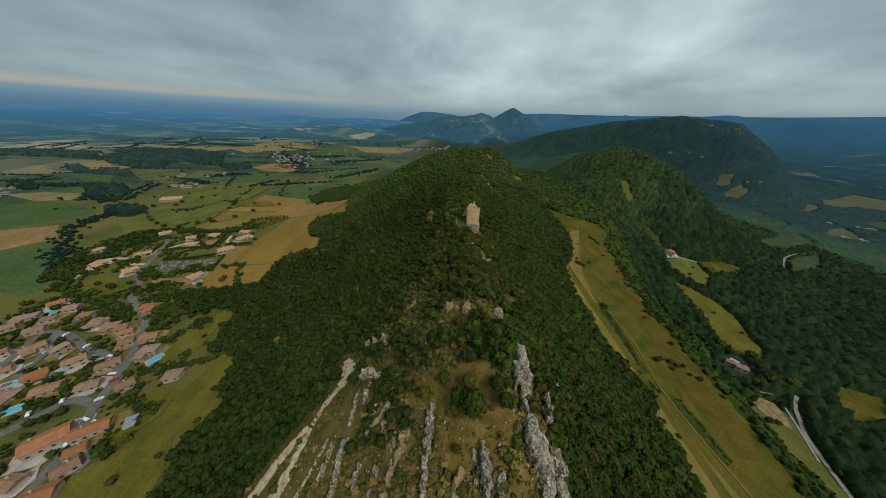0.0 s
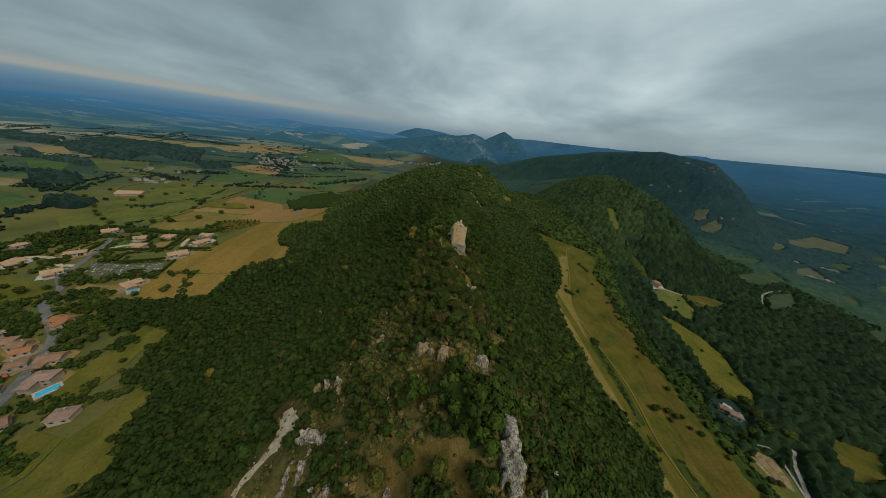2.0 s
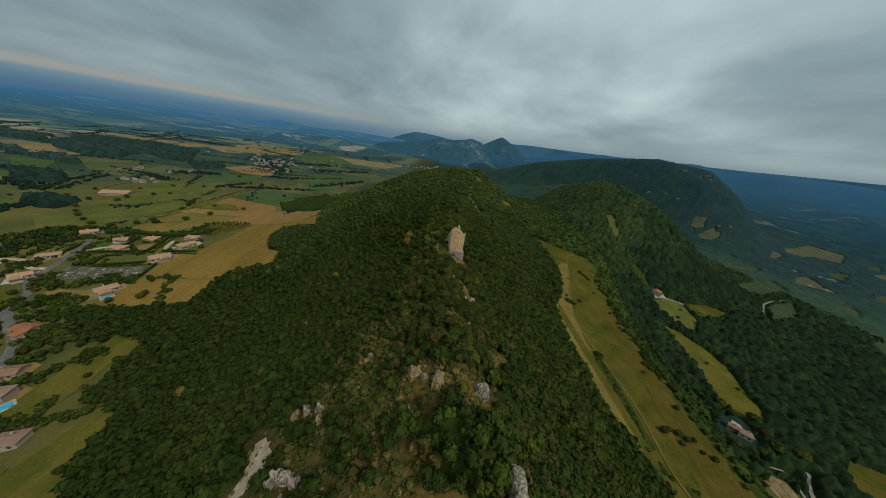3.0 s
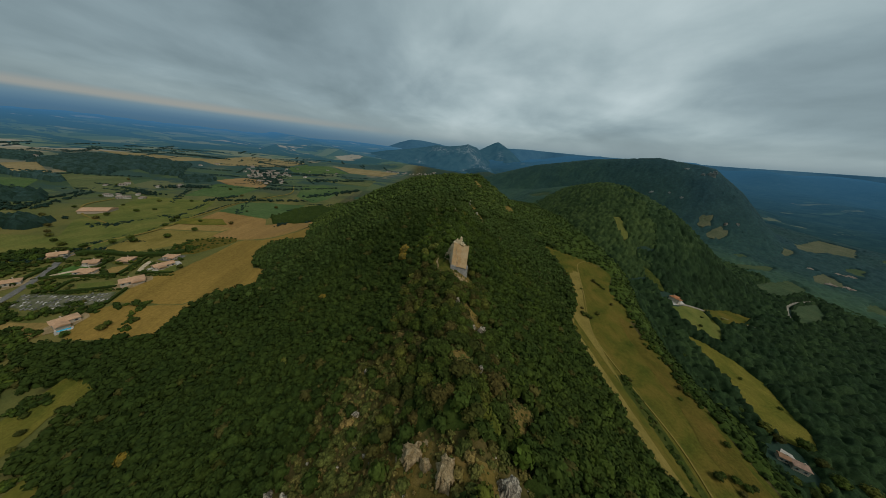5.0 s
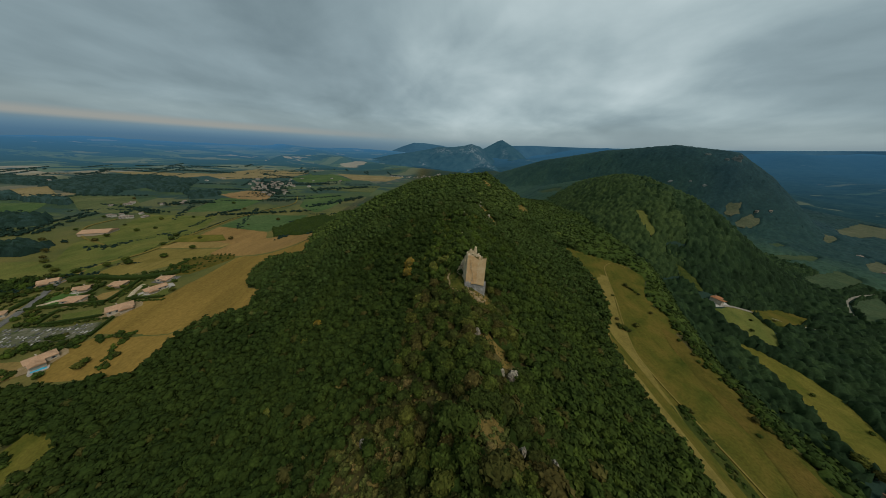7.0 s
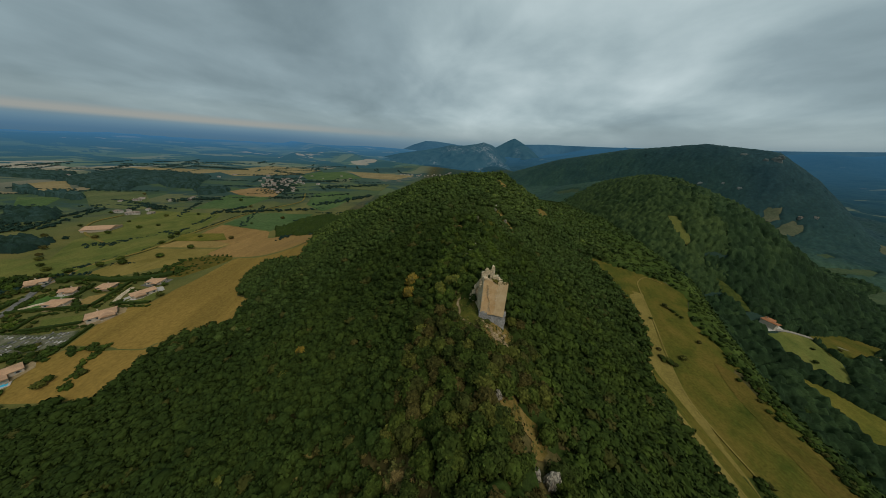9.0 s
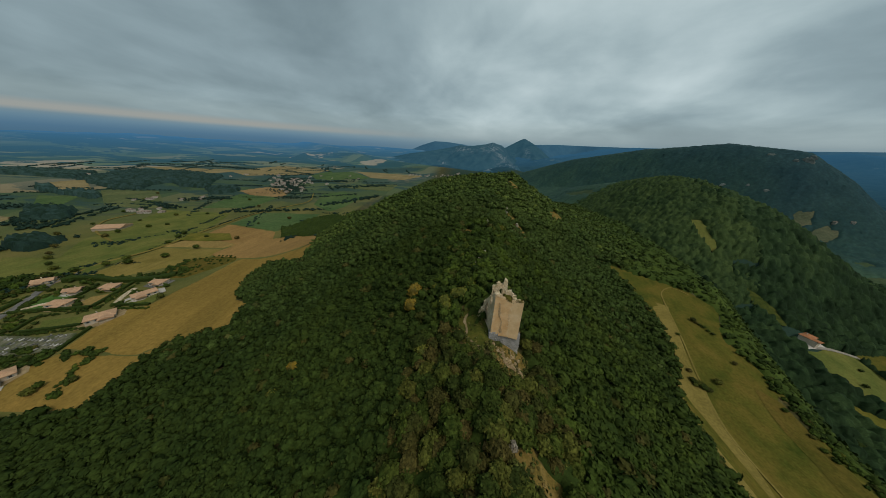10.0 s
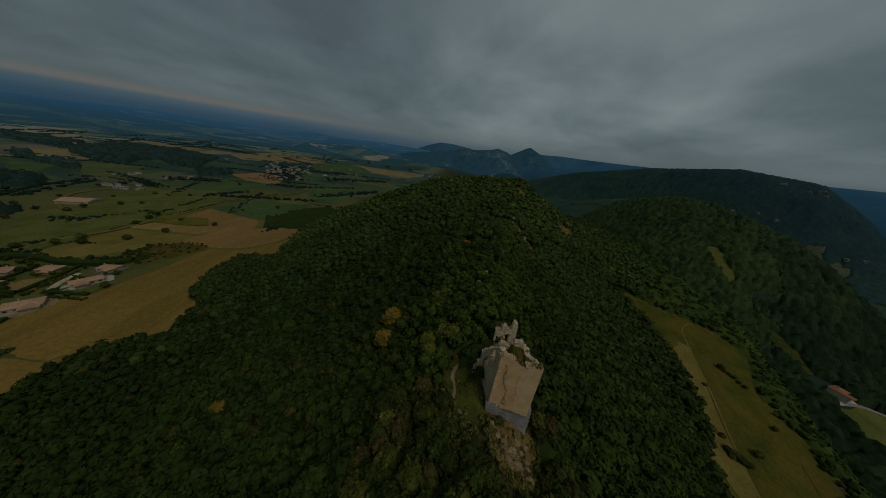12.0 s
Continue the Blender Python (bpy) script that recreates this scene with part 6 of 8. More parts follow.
tan_wall = masonry("tan_limewashed_rubble", (0.56, 0.33, 0.14), (0.65, 0.41, 0.20), (0.70, 0.50, 0.28), 0.30, 0.015, (0.46, 0.27, 0.12), 0.2)
pale_wall = masonry("pale_limewashed_rubble", (0.57, 0.37, 0.185), (0.64, 0.44, 0.235), (0.69, 0.51, 0.30), 0.30, 0.015, (0.52, 0.34, 0.18), 0.18)
grey_wall = masonry("grey_rubble", (0.54, 0.40, 0.23), (0.66, 0.51, 0.32), (0.75, 0.62, 0.44), 0.42, 0.08, (0.20, 0.15, 0.10), 0.5)
plinth_wall = masonry("blue_grey_stone", (0.22, 0.21, 0.19), (0.31, 0.295, 0.27), (0.40, 0.38, 0.35), 0.45, 0.08, (0.2, 0.17, 0.12))
core_wall = masonry("exposed_rubble_core", (0.44, 0.29, 0.15), (0.54, 0.37, 0.20), (0.62, 0.45, 0.28), 0.28, 0.10)
quoin_mat = Mat("dressed_limestone", 0.9, spec=0.12)
quoin_mat.color(quoin_mat.mix(0.5, quoin_mat.ramp(quoin_mat.chance(), [(0.0, (0.56, 0.38, 0.20)), (1.0, (0.66, 0.49, 0.30))]), quoin_mat.ramp(quoin_mat.noise(0.35, 4), [(0.3, 0.7), (0.7, 1.2)]), "MULTIPLY")).relief(quoin_mat.noise(0.15, 4), 0.03)
quoin_mat = quoin_mat.m


def ragged_wall(p0, p1, thick, base, top, hole=None, cell=0.4, lean=0.0, seed=3, rough=0.07):
    """A wall from p0 to p1 in plan, thickened away to its left, of small cells, so that its broken edges are uneven.
    base and top give heights along 0 to 1; hole(u, z) leaves cells out; lean moves the top outward."""
    rng = random.Random(seed)
    p0, p1 = Vector(p0), Vector(p1)
    run = p1 - p0
    side = Vector((-run.y, run.x)).normalized()
    nu = max(2, int(run.length / cell))
    z0, z1 = min(base(u / nu) for u in range(nu + 1)), max(top(u / nu) for u in range(nu + 1))
    nz = max(2, int((z1 - z0) / cell))
    cells = set()
    sag = [rng.uniform(-0.35, 0.2) for _ in range(nu // 4 + 2)]
    for i in range(nu):
        for k in range(nz):
            u, z = (i + 0.5) / nu, z0 + (z1 - z0) * (k + 0.5) / nz
            if base(u) - 0.1 <= z <= top(u) + sag[i // 4] * (1 - i % 4 / 4) + sag[i // 4 + 1] * (i % 4 / 4) + rng.uniform(-0.05, 0.05) and not (hole and hole(u, z)):
                cells.add((i, k))
    bm, made = bmesh.new(), {}

    def vert(i, k, s):
        if (i, k, s) not in made:
            u, z = i / nu, z0 + (z1 - z0) * k / nz
            edge = any(((i - a, k - b) in cells) != ((i, k) in cells) for a, b in ((1, 0), (0, 1), (1, 1)))
            w = rough * (1.6 if edge else 0.5)
            p = p0 + run * u + side * (thick * s - lean * (z - z0) * (1 - s))
            made[i, k, s] = bm.verts.new((p.x + rng.uniform(-w, w), p.y + rng.uniform(-w, w), z + rng.uniform(-w, w)))
        return made[i, k, s]

    for i, k in sorted(cells):
        bm.faces.new([vert(*q, 0) for q in ((i, k), (i + 1, k), (i + 1, k + 1), (i, k + 1))])
        bm.faces.new([vert(*q, 1) for q in ((i, k + 1), (i + 1, k + 1), (i + 1, k), (i, k))])
        for a, b, q0, q1 in ((-1, 0, (i, k), (i, k + 1)), (1, 0, (i + 1, k + 1), (i + 1, k)), (0, -1, (i + 1, k), (i, k)), (0, 1, (i, k + 1), (i + 1, k + 1))):
            if (i + a, k + b) not in cells:
                bm.faces.new((vert(*q0, 0), vert(*q0, 1), vert(*q1, 1), vert(*q1, 0)))
    bmesh.ops.recalc_face_normals(bm, faces=bm.faces[:])
    return bm


def weathered_top(ob):
    """Bare rubble on the broken top of a limewashed wall."""
    ob.data.materials.append(core_wall)
    for f in ob.data.polygons:
        if f.normal.z > 0.5:
            f.material_index = 1


def between(*points):
    """A broken line of heights over 0 to 1."""
    us, zs = [p[0] for p in points], [p[1] for p in points]
    return lambda u: float(np.interp(u, us, zs))


tower = new("ruined_tower")
tagged(tower, "ruined square stone tower with broken top on the ridge", "tower")
weathered_top(part("front_wall", ragged_wall((22.7, 189.8), (28.3, 189.32), 1.6, between((0, 81.6), (1, 81.4)), between((0, 96.9), (0.12, 97.3), (0.3, 96.9), (0.6, 96.6), (0.8, 95.7), (1, 95.3)), None, 0.28, 0.0, 1, 0.022), tan_wall, tower, "tan limewashed wall with a crumbled crack"))
weathered_top(part("front_wall", ragged_wall((28.3, 189.26), (32.0, 188.96), 1.6, between((0, 81.4), (1, 80.8)), between((0, 95.4), (0.3, 95.6), (0.7, 96.1), (1, 96.3)), None, 0.28, 0.0, 2, 0.022), pale_wall, tower, "paler smooth limewashed wall"))


def opening(u, z):
    return ((u - 0.36) / 0.15) ** 2 + ((z - 93.0) / 1.9) ** 2 < 1 or ((u - 0.62) / 0.13) ** 2 + ((z - 88.4) / 1.7) ** 2 < 1


part("side_wall", ragged_wall((20.6, 199.0), (22.65, 191.4), 1.5, between((0, 81.5), (1, 81.2)), between((0, 88.0), (0.2, 91.0), (0.45, 93.6), (0.7, 95.8), (0.85, 97.3), (1, 97.0)), lambda u, z: opening(1 - u, z), 0.3, -0.03, 3, 0.10), grey_wall, tower, "weathered grey wall with a broken opening")
part("corner", ragged_wall((22.66, 191.5), (22.7, 189.85), 0.9, between((0, 81.4), (1, 81.4)), between((0, 97.0), (1, 96.9)), None, 0.4, 0.0, 4, 0.06), grey_wall, tower, "grey stone corner pier")
part("side_wall", ragged_wall((31.95, 190.5), (31.9, 198.5), 1.5, between((0, 79.5), (1, 79.5)), between((0, 95.6), (0.3, 94.4), (0.7, 92.5), (1, 93.2)), None, 0.35, 0.0, 5, 0.1), grey_wall, tower, "weathered grey wall with grass on its broken top")
part("back_wall", ragged_wall((31.6, 199.3), (21.0, 200.0), 1.4, between((0, 80), (1, 81)), between((0, 92.4), (0.16, 94.6), (0.3, 94.2), (0.36, 91.8), (0.5, 93.2), (0.62, 93.6), (0.7, 91.2), (1, 89.0)), None, 0.33, 0.0, 6, 0.14), grey_wall, tower, "jagged grey remains of the back wall")
bm = ragged_wall((25.6, 191.3), (30.6, 190.9), 7.2, between((0, 82), (1, 82)), between((0, 91.2), (0.4, 93.6), (1, 93.0)), None, 0.8, 0.0, 7, 0.35)
part("rubble_fill", bm, meadow, tower, "grass-grown rubble inside the walls")
# the plinth spreads outwards towards its foot
part("plinth", ragged_wall((25.4, 189.2), (33.0, 188.5), 2.6, between((0, 78.0), (0.3, 75.4), (1, 72.6)), between((0, 82.6), (1, 82.4)), None, 0.42, -0.10, 8, 0.10), plinth_wall, tower, "blue-grey stone plinth spreading at its foot")
part("plinth", ragged_wall((22.3, 189.5), (25.5, 189.25), 2.4, between((0, 79.6), (1, 78.0)), between((0, 82.3), (0.5, 82.8), (1, 82.6)), None, 0.42, -0.06, 9, 0.12), plinth_wall, tower, "eroded grey footing stones")
# the scar where the facing has fallen
bm = bmesh.new()
scar, last = random.Random(4), None
for k in range(27):
    u = k / 26
    cxx = 24.3 + 2.2 * u ** 1.2 + 0.22 * math.sin(u * 11 + 1) + scar.uniform(-0.28, 0.28)
    w = 0.08 + 0.22 * scar.random() + 0.45 * math.exp(-((u - 0.3) / 0.10) ** 2) + 0.55 * math.exp(-((u - 0.95) / 0.08) ** 2)
    z = 95.1 - 12.2 * u
    yy = 189.8 - (cxx - 22.7) * 0.086 - 0.09
    row = [bm.verts.new((cxx - w, yy + 0.10, z)), bm.verts.new((cxx - w * 0.5, yy - 0.05 * scar.random(), z)), bm.verts.new((cxx + w * 0.4, yy - 0.07 * scar.random(), z)), bm.verts.new((cxx + w, yy + 0.10, z))]
    if last:
        for j in range(3):
            bm.faces.new((last[j], row[j], row[j + 1], last[j + 1]))
    last = row
part("fallen_facing", bm, core_wall, tower, "rough orange-brown core where facing has fallen")
# dressed stones, long and short by turns, up the corner, the seam and the outer edge
bm = bmesh.new()
box(bm, -0.5, 0.5, -0.09, 0.16, 0.0, 0.36)
bmesh.ops.bevel(bm, geom=bm.edges[:], offset=0.035, segments=1, affect="EDGES")
quoin_mesh = bpy.data.meshes.new("quoin")
bm.to_mesh(quoin_mesh)
bm.free()
quoin_mesh.materials.append(quoin_mat)
qr = random.Random(9)
for cxx, z0, n, grow in ((22.95, 83.4, 28, 1), (28.15, 84.6, 23, -1)):
    for k in range(n):
        w = (1.0 if k % 2 else 0.45) * qr.uniform(0.6, 1.1)
        if qr.random() < (0.66 if grow > 0 else 0.3):
            continue
        q = new("quoin", quoin_mesh)
        q.parent = tower
        mid = cxx + grow * (w - 0.6) / 2
        q.matrix_basis = Matrix.Translation((mid, 189.8 - (mid - 22.7) * 0.086 - 0.02, z0 + k * 0.395)) @ Matrix.Rotation(-0.086, 4, "Z") @ Matrix.Diagonal((w, 1, 1, 1))

bm = bmesh.new()
tufty = random.Random(52)
for _ in range(150):
    u = tufty.random()
    if tufty.random() < 0.55:
        gx, gy, gz = 26.2 + 5.6 * u, 189.9 + tufty.uniform(-0.2, 1.2) - 0.086 * (3.5 + 5.6 * u), float(np.interp(26.2 + 5.6 * u, [26, 28.3, 30, 32], [96.6, 95.3, 95.7, 96.2]))
    else:
        gx, gy, gz = 31.3 + tufty.uniform(-0.9, 0.4), 190.6 + 7.6 * u, float(np.interp(u, [0, 0.3, 0.7, 1], [95.6, 94.4, 92.5, 93.2]))
    for _ in range(5):
        a, l = tufty.uniform(0, 6.28), tufty.uniform(0.2, 0.5)
        p = Vector((gx + tufty.uniform(-0.15, 0.15), gy + tufty.uniform(-0.15, 0.15), gz - 0.1))
        w = Vector((-math.sin(a), math.cos(a), 0)) * 0.07
        tip = p + Vector((math.cos(a) * l * 0.7, math.sin(a) * l * 0.7, l))
        bm.faces.new([bm.verts.new(q) for q in (p - w, p + w, tip)])
tagged(part("wall_top_grass", bm, meadow, tower, "tufts of dry grass along the broken wall top"), kind="stuff")
part("stub_wall", ragged_wall((18.9, 197.2), (20.9, 196.6), 1.1, between((0, 80.5), (1, 80.8)), between((0, 85.2), (0.5, 87.6), (1, 89.0)), None, 0.33, 0.0, 15, 0.14), grey_wall, tower, "broken stub of a projecting grey wall")
fragment = tagged(new("wall_fragment"), "jagged leftover of a grey stone wall behind the tower", "ruin")
part("wall", ragged_wall((29.8, 204.25), (24.4, 204.8), 1.3, between((0, 84.5), (1, 85.5)), between((0, 96.2), (0.22, 96.5), (0.27, 94.6), (0.45, 94.0), (0.55, 94.8), (0.7, 95.0), (0.8, 93.6), (1, 93.2)), lambda u, z: 0.30 < u < 0.5 and z < 92.6, 0.32, 0.0, 12, 0.14), grey_wall, fragment)

# ---------------------------------------------------------------- limestone outcrops
rock_m = Mat("grey_limestone", 0.92, spec=0.12)
streak = rock_m.noise(1.0, 6, 0.66, 0.7, (1.4, 1.4, 0.35))
rc = rock_m.ramp(rock_m.noise(3.2, 6, 0.65, 0.4), [(0.3, (0.37, 0.31, 0.225)), (0.5, (0.55, 0.48, 0.365)), (0.72, (0.70, 0.62, 0.485))])
rc = rock_m.mix(rock_m.ramp(streak, [(0.50, 0.0), (0.64, 0.6)]), rc, (0.11, 0.10, 0.085))
rc = rock_m.mix(rock_m.ramp(rock_m.noise(2.2, 5, 0.7), [(0.54, 0.0), (0.68, 0.75)]), rc, (0.24, 0.175, 0.085))
crack = rock_m.cells(1.3, "DISTANCE_TO_EDGE", "Distance", (1.3, 1.3, 0.3))
rc = rock_m.mix(0.3, rc, rock_m.ramp(crack, [(0.0, 0.3), (0.05, 1.0)]), "MULTIPLY")
rc = rock_m.mix(0.85, rc, rock_m.ramp(rock_m.noise(2.1, 6, 0.62, 0.6, (1.3, 1.3, 0.35)), [(0.43, 1.0), (0.485, 0.28), (0.5, 0.22), (0.515, 0.35), (0.56, 1.0)]), "MULTIPLY")
rc = rock_m.mix(0.8, rc, rock_m.ramp(rock_m.noise(0.7, 6, 0.75, 1.2, (1.5, 1.5, 0.25)), [(0.36, 0.35), (0.5, 1.0), (0.66, 1.25)]), "MULTIPLY")
rock_m.color(rc).relief(rock_m.noise(0.9, 8, 0.75, 0.6, (1.3, 1.3, 0.4)), 0.8)
limestone = rock_m.m
tan_m = Mat("tan_limestone", 0.95, spec=0.08)
tc = tan_m.ramp(tan_m.noise(1.6, 6, 0.68, 0.5), [(0.3, (0.16, 0.11, 0.05)), (0.5, (0.31, 0.225, 0.12)), (0.72, (0.47, 0.365, 0.22))])
tc = tan_m.mix(0.6, tc, tan_m.ramp(tan_m.cells(0.9, "DISTANCE_TO_EDGE", "Distance", (1.3, 1.3, 0.5)), [(0.0, 0.3), (0.08, 1.0)]), "MULTIPLY")
tan_m.color(tc).relief(tan_m.noise(0.5, 7, 0.72, 0.5), 0.35)
tan_stone = tan_m.m


def rock(seed, w, d, h, sub=3, flutes=1.0):
    """A jointed, fluted limestone block about w by d by h, its foot sunk in the ground."""
    off = Vector((seed * 13.7, seed * 5.1, seed * 2.3))
    bm = bmesh.new()
    bmesh.ops.create_icosphere(bm, subdivisions=sub, radius=1.0)
    for v in bm.verts:
        n = v.co.normalized()
        n = Vector([math.copysign(abs(c) ** 0.5, c) for c in n])
        grain = Vector((n.x * w * 0.42, n.y * d * 0.42, n.z * h * 0.13)) + off
        cleft = abs(noise.noise(grain)) + 0.5 * abs(noise.noise(grain * 2.3))
        ledge = 0.10 * noise.noise(Vector((n.x, n.y, n.z * h * 0.5)) * 1.3 + off)
        r = 0.70 + 0.42 * flutes * (cleft - 0.32) + 0.25 * noise.noise(n * 1.2 + off) + ledge + 0.09 * noise.noise(grain * 6.0)
        taper = 1.0 - 0.35 * max(n.z, 0)
        top = 0.86 + 0.22 * noise.noise(Vector((n.x * w * 0.3, n.y * d * 0.3, 0)) + off)
        v.co = Vector((n.x * r * taper * w / 2, n.y * r * taper * d / 2, n.z * top * h / 2))
    return bm


ROCKS = [  # x, y, width, depth, height, turn, how far the middle stands over the ground
    (26.4, 81.5, 7.4, 4.6, 8, 8, 1.4), (13.4, 84.5, 5.4, 8, 5.5, -14, 0.8), (5.8, 90, 6.4, 6.5, 6, 12, 0.9), (9, 87, 3.2, 4, 4, 30, 0.6),
    (-13, 108, 2.8, 2, 3, 20, 1.4), (-16, 110, 1.6, 1.6, 2.4, 0, 1.0), (-14, 126, 2.0, 2.6, 3, 0, 1.5), (27, 114, 2.2, 1.8, 4, 0, 2.2), (36, 125, 1.5, 1.6, 4, 0, 2.8), (35, 113, 1.8, 3.4, 4, 10, 2.4), (33, 139, 5.6, 4, 6.5, 5, 1.4), (29, 139.5, 3, 3, 4.5, 0, 1.0), (37, 141, 4, 3, 5.5, 0, 1.6), (67, 150.5, 3, 3, 4.5, 0, 1.6),
    (-4, 103, 1.6, 1.8, 4, 0, 1.2), (23.5, 156, 3.0, 2.2, 4.5, 0, 0.8), (35, 149, 1.8, 1.6, 2.5, 0, 0.4), (25, 240, 4.0, 3, 5, 0, 1.6), (20, 229, 3.4, 2.6, 4, 0, 1.8), (22, 233, 3, 2.4, 4, 0, 1.6), (53, 326, 4, 3, 6, 0, 2.5), (32, 288, 4, 3, 4, 0, 2.0),
    (59, 309, 3, 4, 5, 0, 2.5), (18.5, 184.5, 1.6, 1.4, 2, 0, 0.6), (26, 183.5, 3.0, 2.6, 3.5, 0, 0.2), (29, 181, 3.4, 3.0, 3.5, 15, 0.0), (31.5, 179, 3.0, 3, 3.5, 0, 0.0), (23.5, 186.4, 2.0, 2.0, 2.5, 0, 0.3),
]
for k, (rx, ry, w, d, h, turn, lift) in enumerate(ROCKS):
    o = part("rock", rock(k + 1, w, d, h, 5 if h > 11.5 else 4 if ry < 97 and h > 5 else 3), tan_stone if 5 < rx < 14 and 84 < ry < 94 or 178 < ry < 190 else limestone, None)
    o.matrix_basis = Matrix.Translation(at(rx, ry, lift)) @ Matrix.Rotation(radians(turn), 4, "Z")
    tagged(o, "tall fluted grey limestone outcrop on the slope" if h > 5 else "pale weathered limestone rock among scrub", "rock", "limestone outcrops")



for k, (rx, ry, w, d, h, turn) in enumerate([(803, 742, 30, 7, 22, 118), (818, 748, 18, 6, 16, 110), (790, 752, 14, 6, 14, 120), (770, 787, 26, 6, 12, 150), (729, 726, 15, 6, 12, 140), (681, 777, 18, 6, 11, 150), (712, 752, 9, 5, 10, 140), (660, 690, 9, 5, 10, 140), (640, 668, 8, 5, 9, 120)]):
    o = part("crag", rock(k + 61, w, d, h, 3), crag_far, None)
    o.matrix_basis = Matrix.Translation(at(rx, ry, 2.0)) @ Matrix.Rotation(radians(turn), 4, "Z")
    tagged(o, "pale limestone crag on the far wooded hillside", "rock", "far crags")


def crag(line, width, height, seed):
    """An upright wall of jointed limestone along a line: angular, cracked columns of uneven height, their feet sunk in the slope."""
    r = random.Random(seed)
    path = smooth_line(line, 1.0)
    n = len(path)
    bm = bmesh.new()
    for i, (x, y) in enumerate(path):
        xa, ya = path[max(i - 1, 0)]
        xb, yb = path[min(i + 1, n - 1)]
        along = math.atan2(yb - ya, xb - xa)
        u = i / (n - 1)
        ends = min(1.0, 4.5 * u + 0.45, 4.5 * (1 - u) + 0.45)
        swell = 0.82 + 0.5 * noise.noise(Vector((x * 0.23, y * 0.23, seed)))
        for column in range(-1, max(1, round(width * 0.5))):
            spine = column < 0
            if not spine and height < 3.9 and r.random() < 0.42:
                continue
            side = 0.0 if spine else r.uniform(-1, 1) * width * 0.62 * ends
            px, py = x - math.sin(along) * side + r.uniform(-0.4, 0.4), y + math.cos(along) * side + r.uniform(-0.4, 0.4)
            ll, ww = r.uniform(1.1, 1.9) * (0.62 + 0.22 * width), r.uniform(0.75, 1.15) * (0.45 + 0.36 * width)
            tall = height * ends * (1.0 - 0.30 * abs(side) / width) * swell * (0.06 if spine else r.uniform(0.85, 1.12))
            turn = along + r.uniform(-0.2, 0.2)
            foot = float(land(px, py)) - 2.5
            tilt = Vector((r.uniform(-0.06, 0.06), r.uniform(-0.06, 0.06)))
            sides, levels = 8, 7
            shape = [(k + r.uniform(-0.3, 0.3), r.uniform(0.78, 1.12)) for k in range(sides)]
            rings = []
            for q in range(levels + 1):
                v = q / levels
                ledge = (1.0 - 0.14 * v) * r.uniform(0.92, 1.08) * (0.86 if q == levels else 1.0)
                ring = []
                for k, rad in shape:
                    a = k * 2 * math.pi / sides
                    ox, oy = math.cos(a) * ll * rad * ledge, math.sin(a) * ww * rad * ledge
                    h = v * (tall + 2.5) * (1.0 + (0.10 * math.cos(a + seed) if q == levels else 0.0)) + r.uniform(-0.22, 0.22)
                    ring.append(bm.verts.new((px + ox * math.cos(turn) - oy * math.sin(turn) + tilt.x * h + r.uniform(-0.09, 0.09), py + ox * math.sin(turn) + oy * math.cos(turn) + tilt.y * h + r.uniform(-0.09, 0.09), foot + h)))
                rings.append(ring)
            for lo, hi in zip(rings, rings[1:]):
                for k in range(sides):
                    j = (k + 1) % sides
                    bm.faces.new((lo[k], lo[j], hi[j], hi[k]))
            bm.faces.new(rings[-1])
    for f in bm.faces:
        f.smooth = False
    return bm


def grown_together(ob, size, rough, seed):
    """The columns of a rock fused into one weathered body, its faces chipped and uneven."""
    fuse = ob.modifiers.new("fuse", "REMESH")
    fuse.mode, fuse.voxel_size = "VOXEL", size
    me = bpy.data.meshes.new_from_object(ob.evaluated_get(bpy.context.evaluated_depsgraph_get()))
    ob.modifiers.clear()
    ob.data = me
    # only the main body stays: no crumbs, no hollows inside it
    bm = bmesh.new()
    bm.from_mesh(me)
    seen, bodies = set(), []
    for start in bm.verts:
        if start in seen:
            continue
        body, todo = [], [start]
        seen.add(start)
        while todo:
            v = todo.pop()
            body.append(v)
            for e in v.link_edges:
                w = e.other_vert(v)
                if w not in seen:
                    seen.add(w)
                    todo.append(w)
        bodies.append(body)
    bodies.sort(key=len)
    bmesh.ops.delete(bm, geom=[v for body in bodies[:-1] for v in body], context="VERTS")
    bm.to_mesh(me)
    bm.free()
    n = len(me.vertices)
    co = np.empty(n * 3, np.float32)
    me.vertices.foreach_get("co", co)
    co = co.reshape(-1, 3)
    off = Vector((seed * 3.1, seed * 7.7, 0))
    for i in range(n):
        p = Vector(co[i])
        q = Vector((p.x * 0.8, p.y * 0.8, p.z * 0.32)) + off
        co[i] += np.array(noise.noise_vector(q)) * rough + np.array(noise.noise_vector(q * 2.6)) * rough * 0.6
    me.vertices.foreach_set("co", co.ravel())
    me.polygons.foreach_set("use_smooth", np.zeros(len(me.polygons), bool))
    me.update()


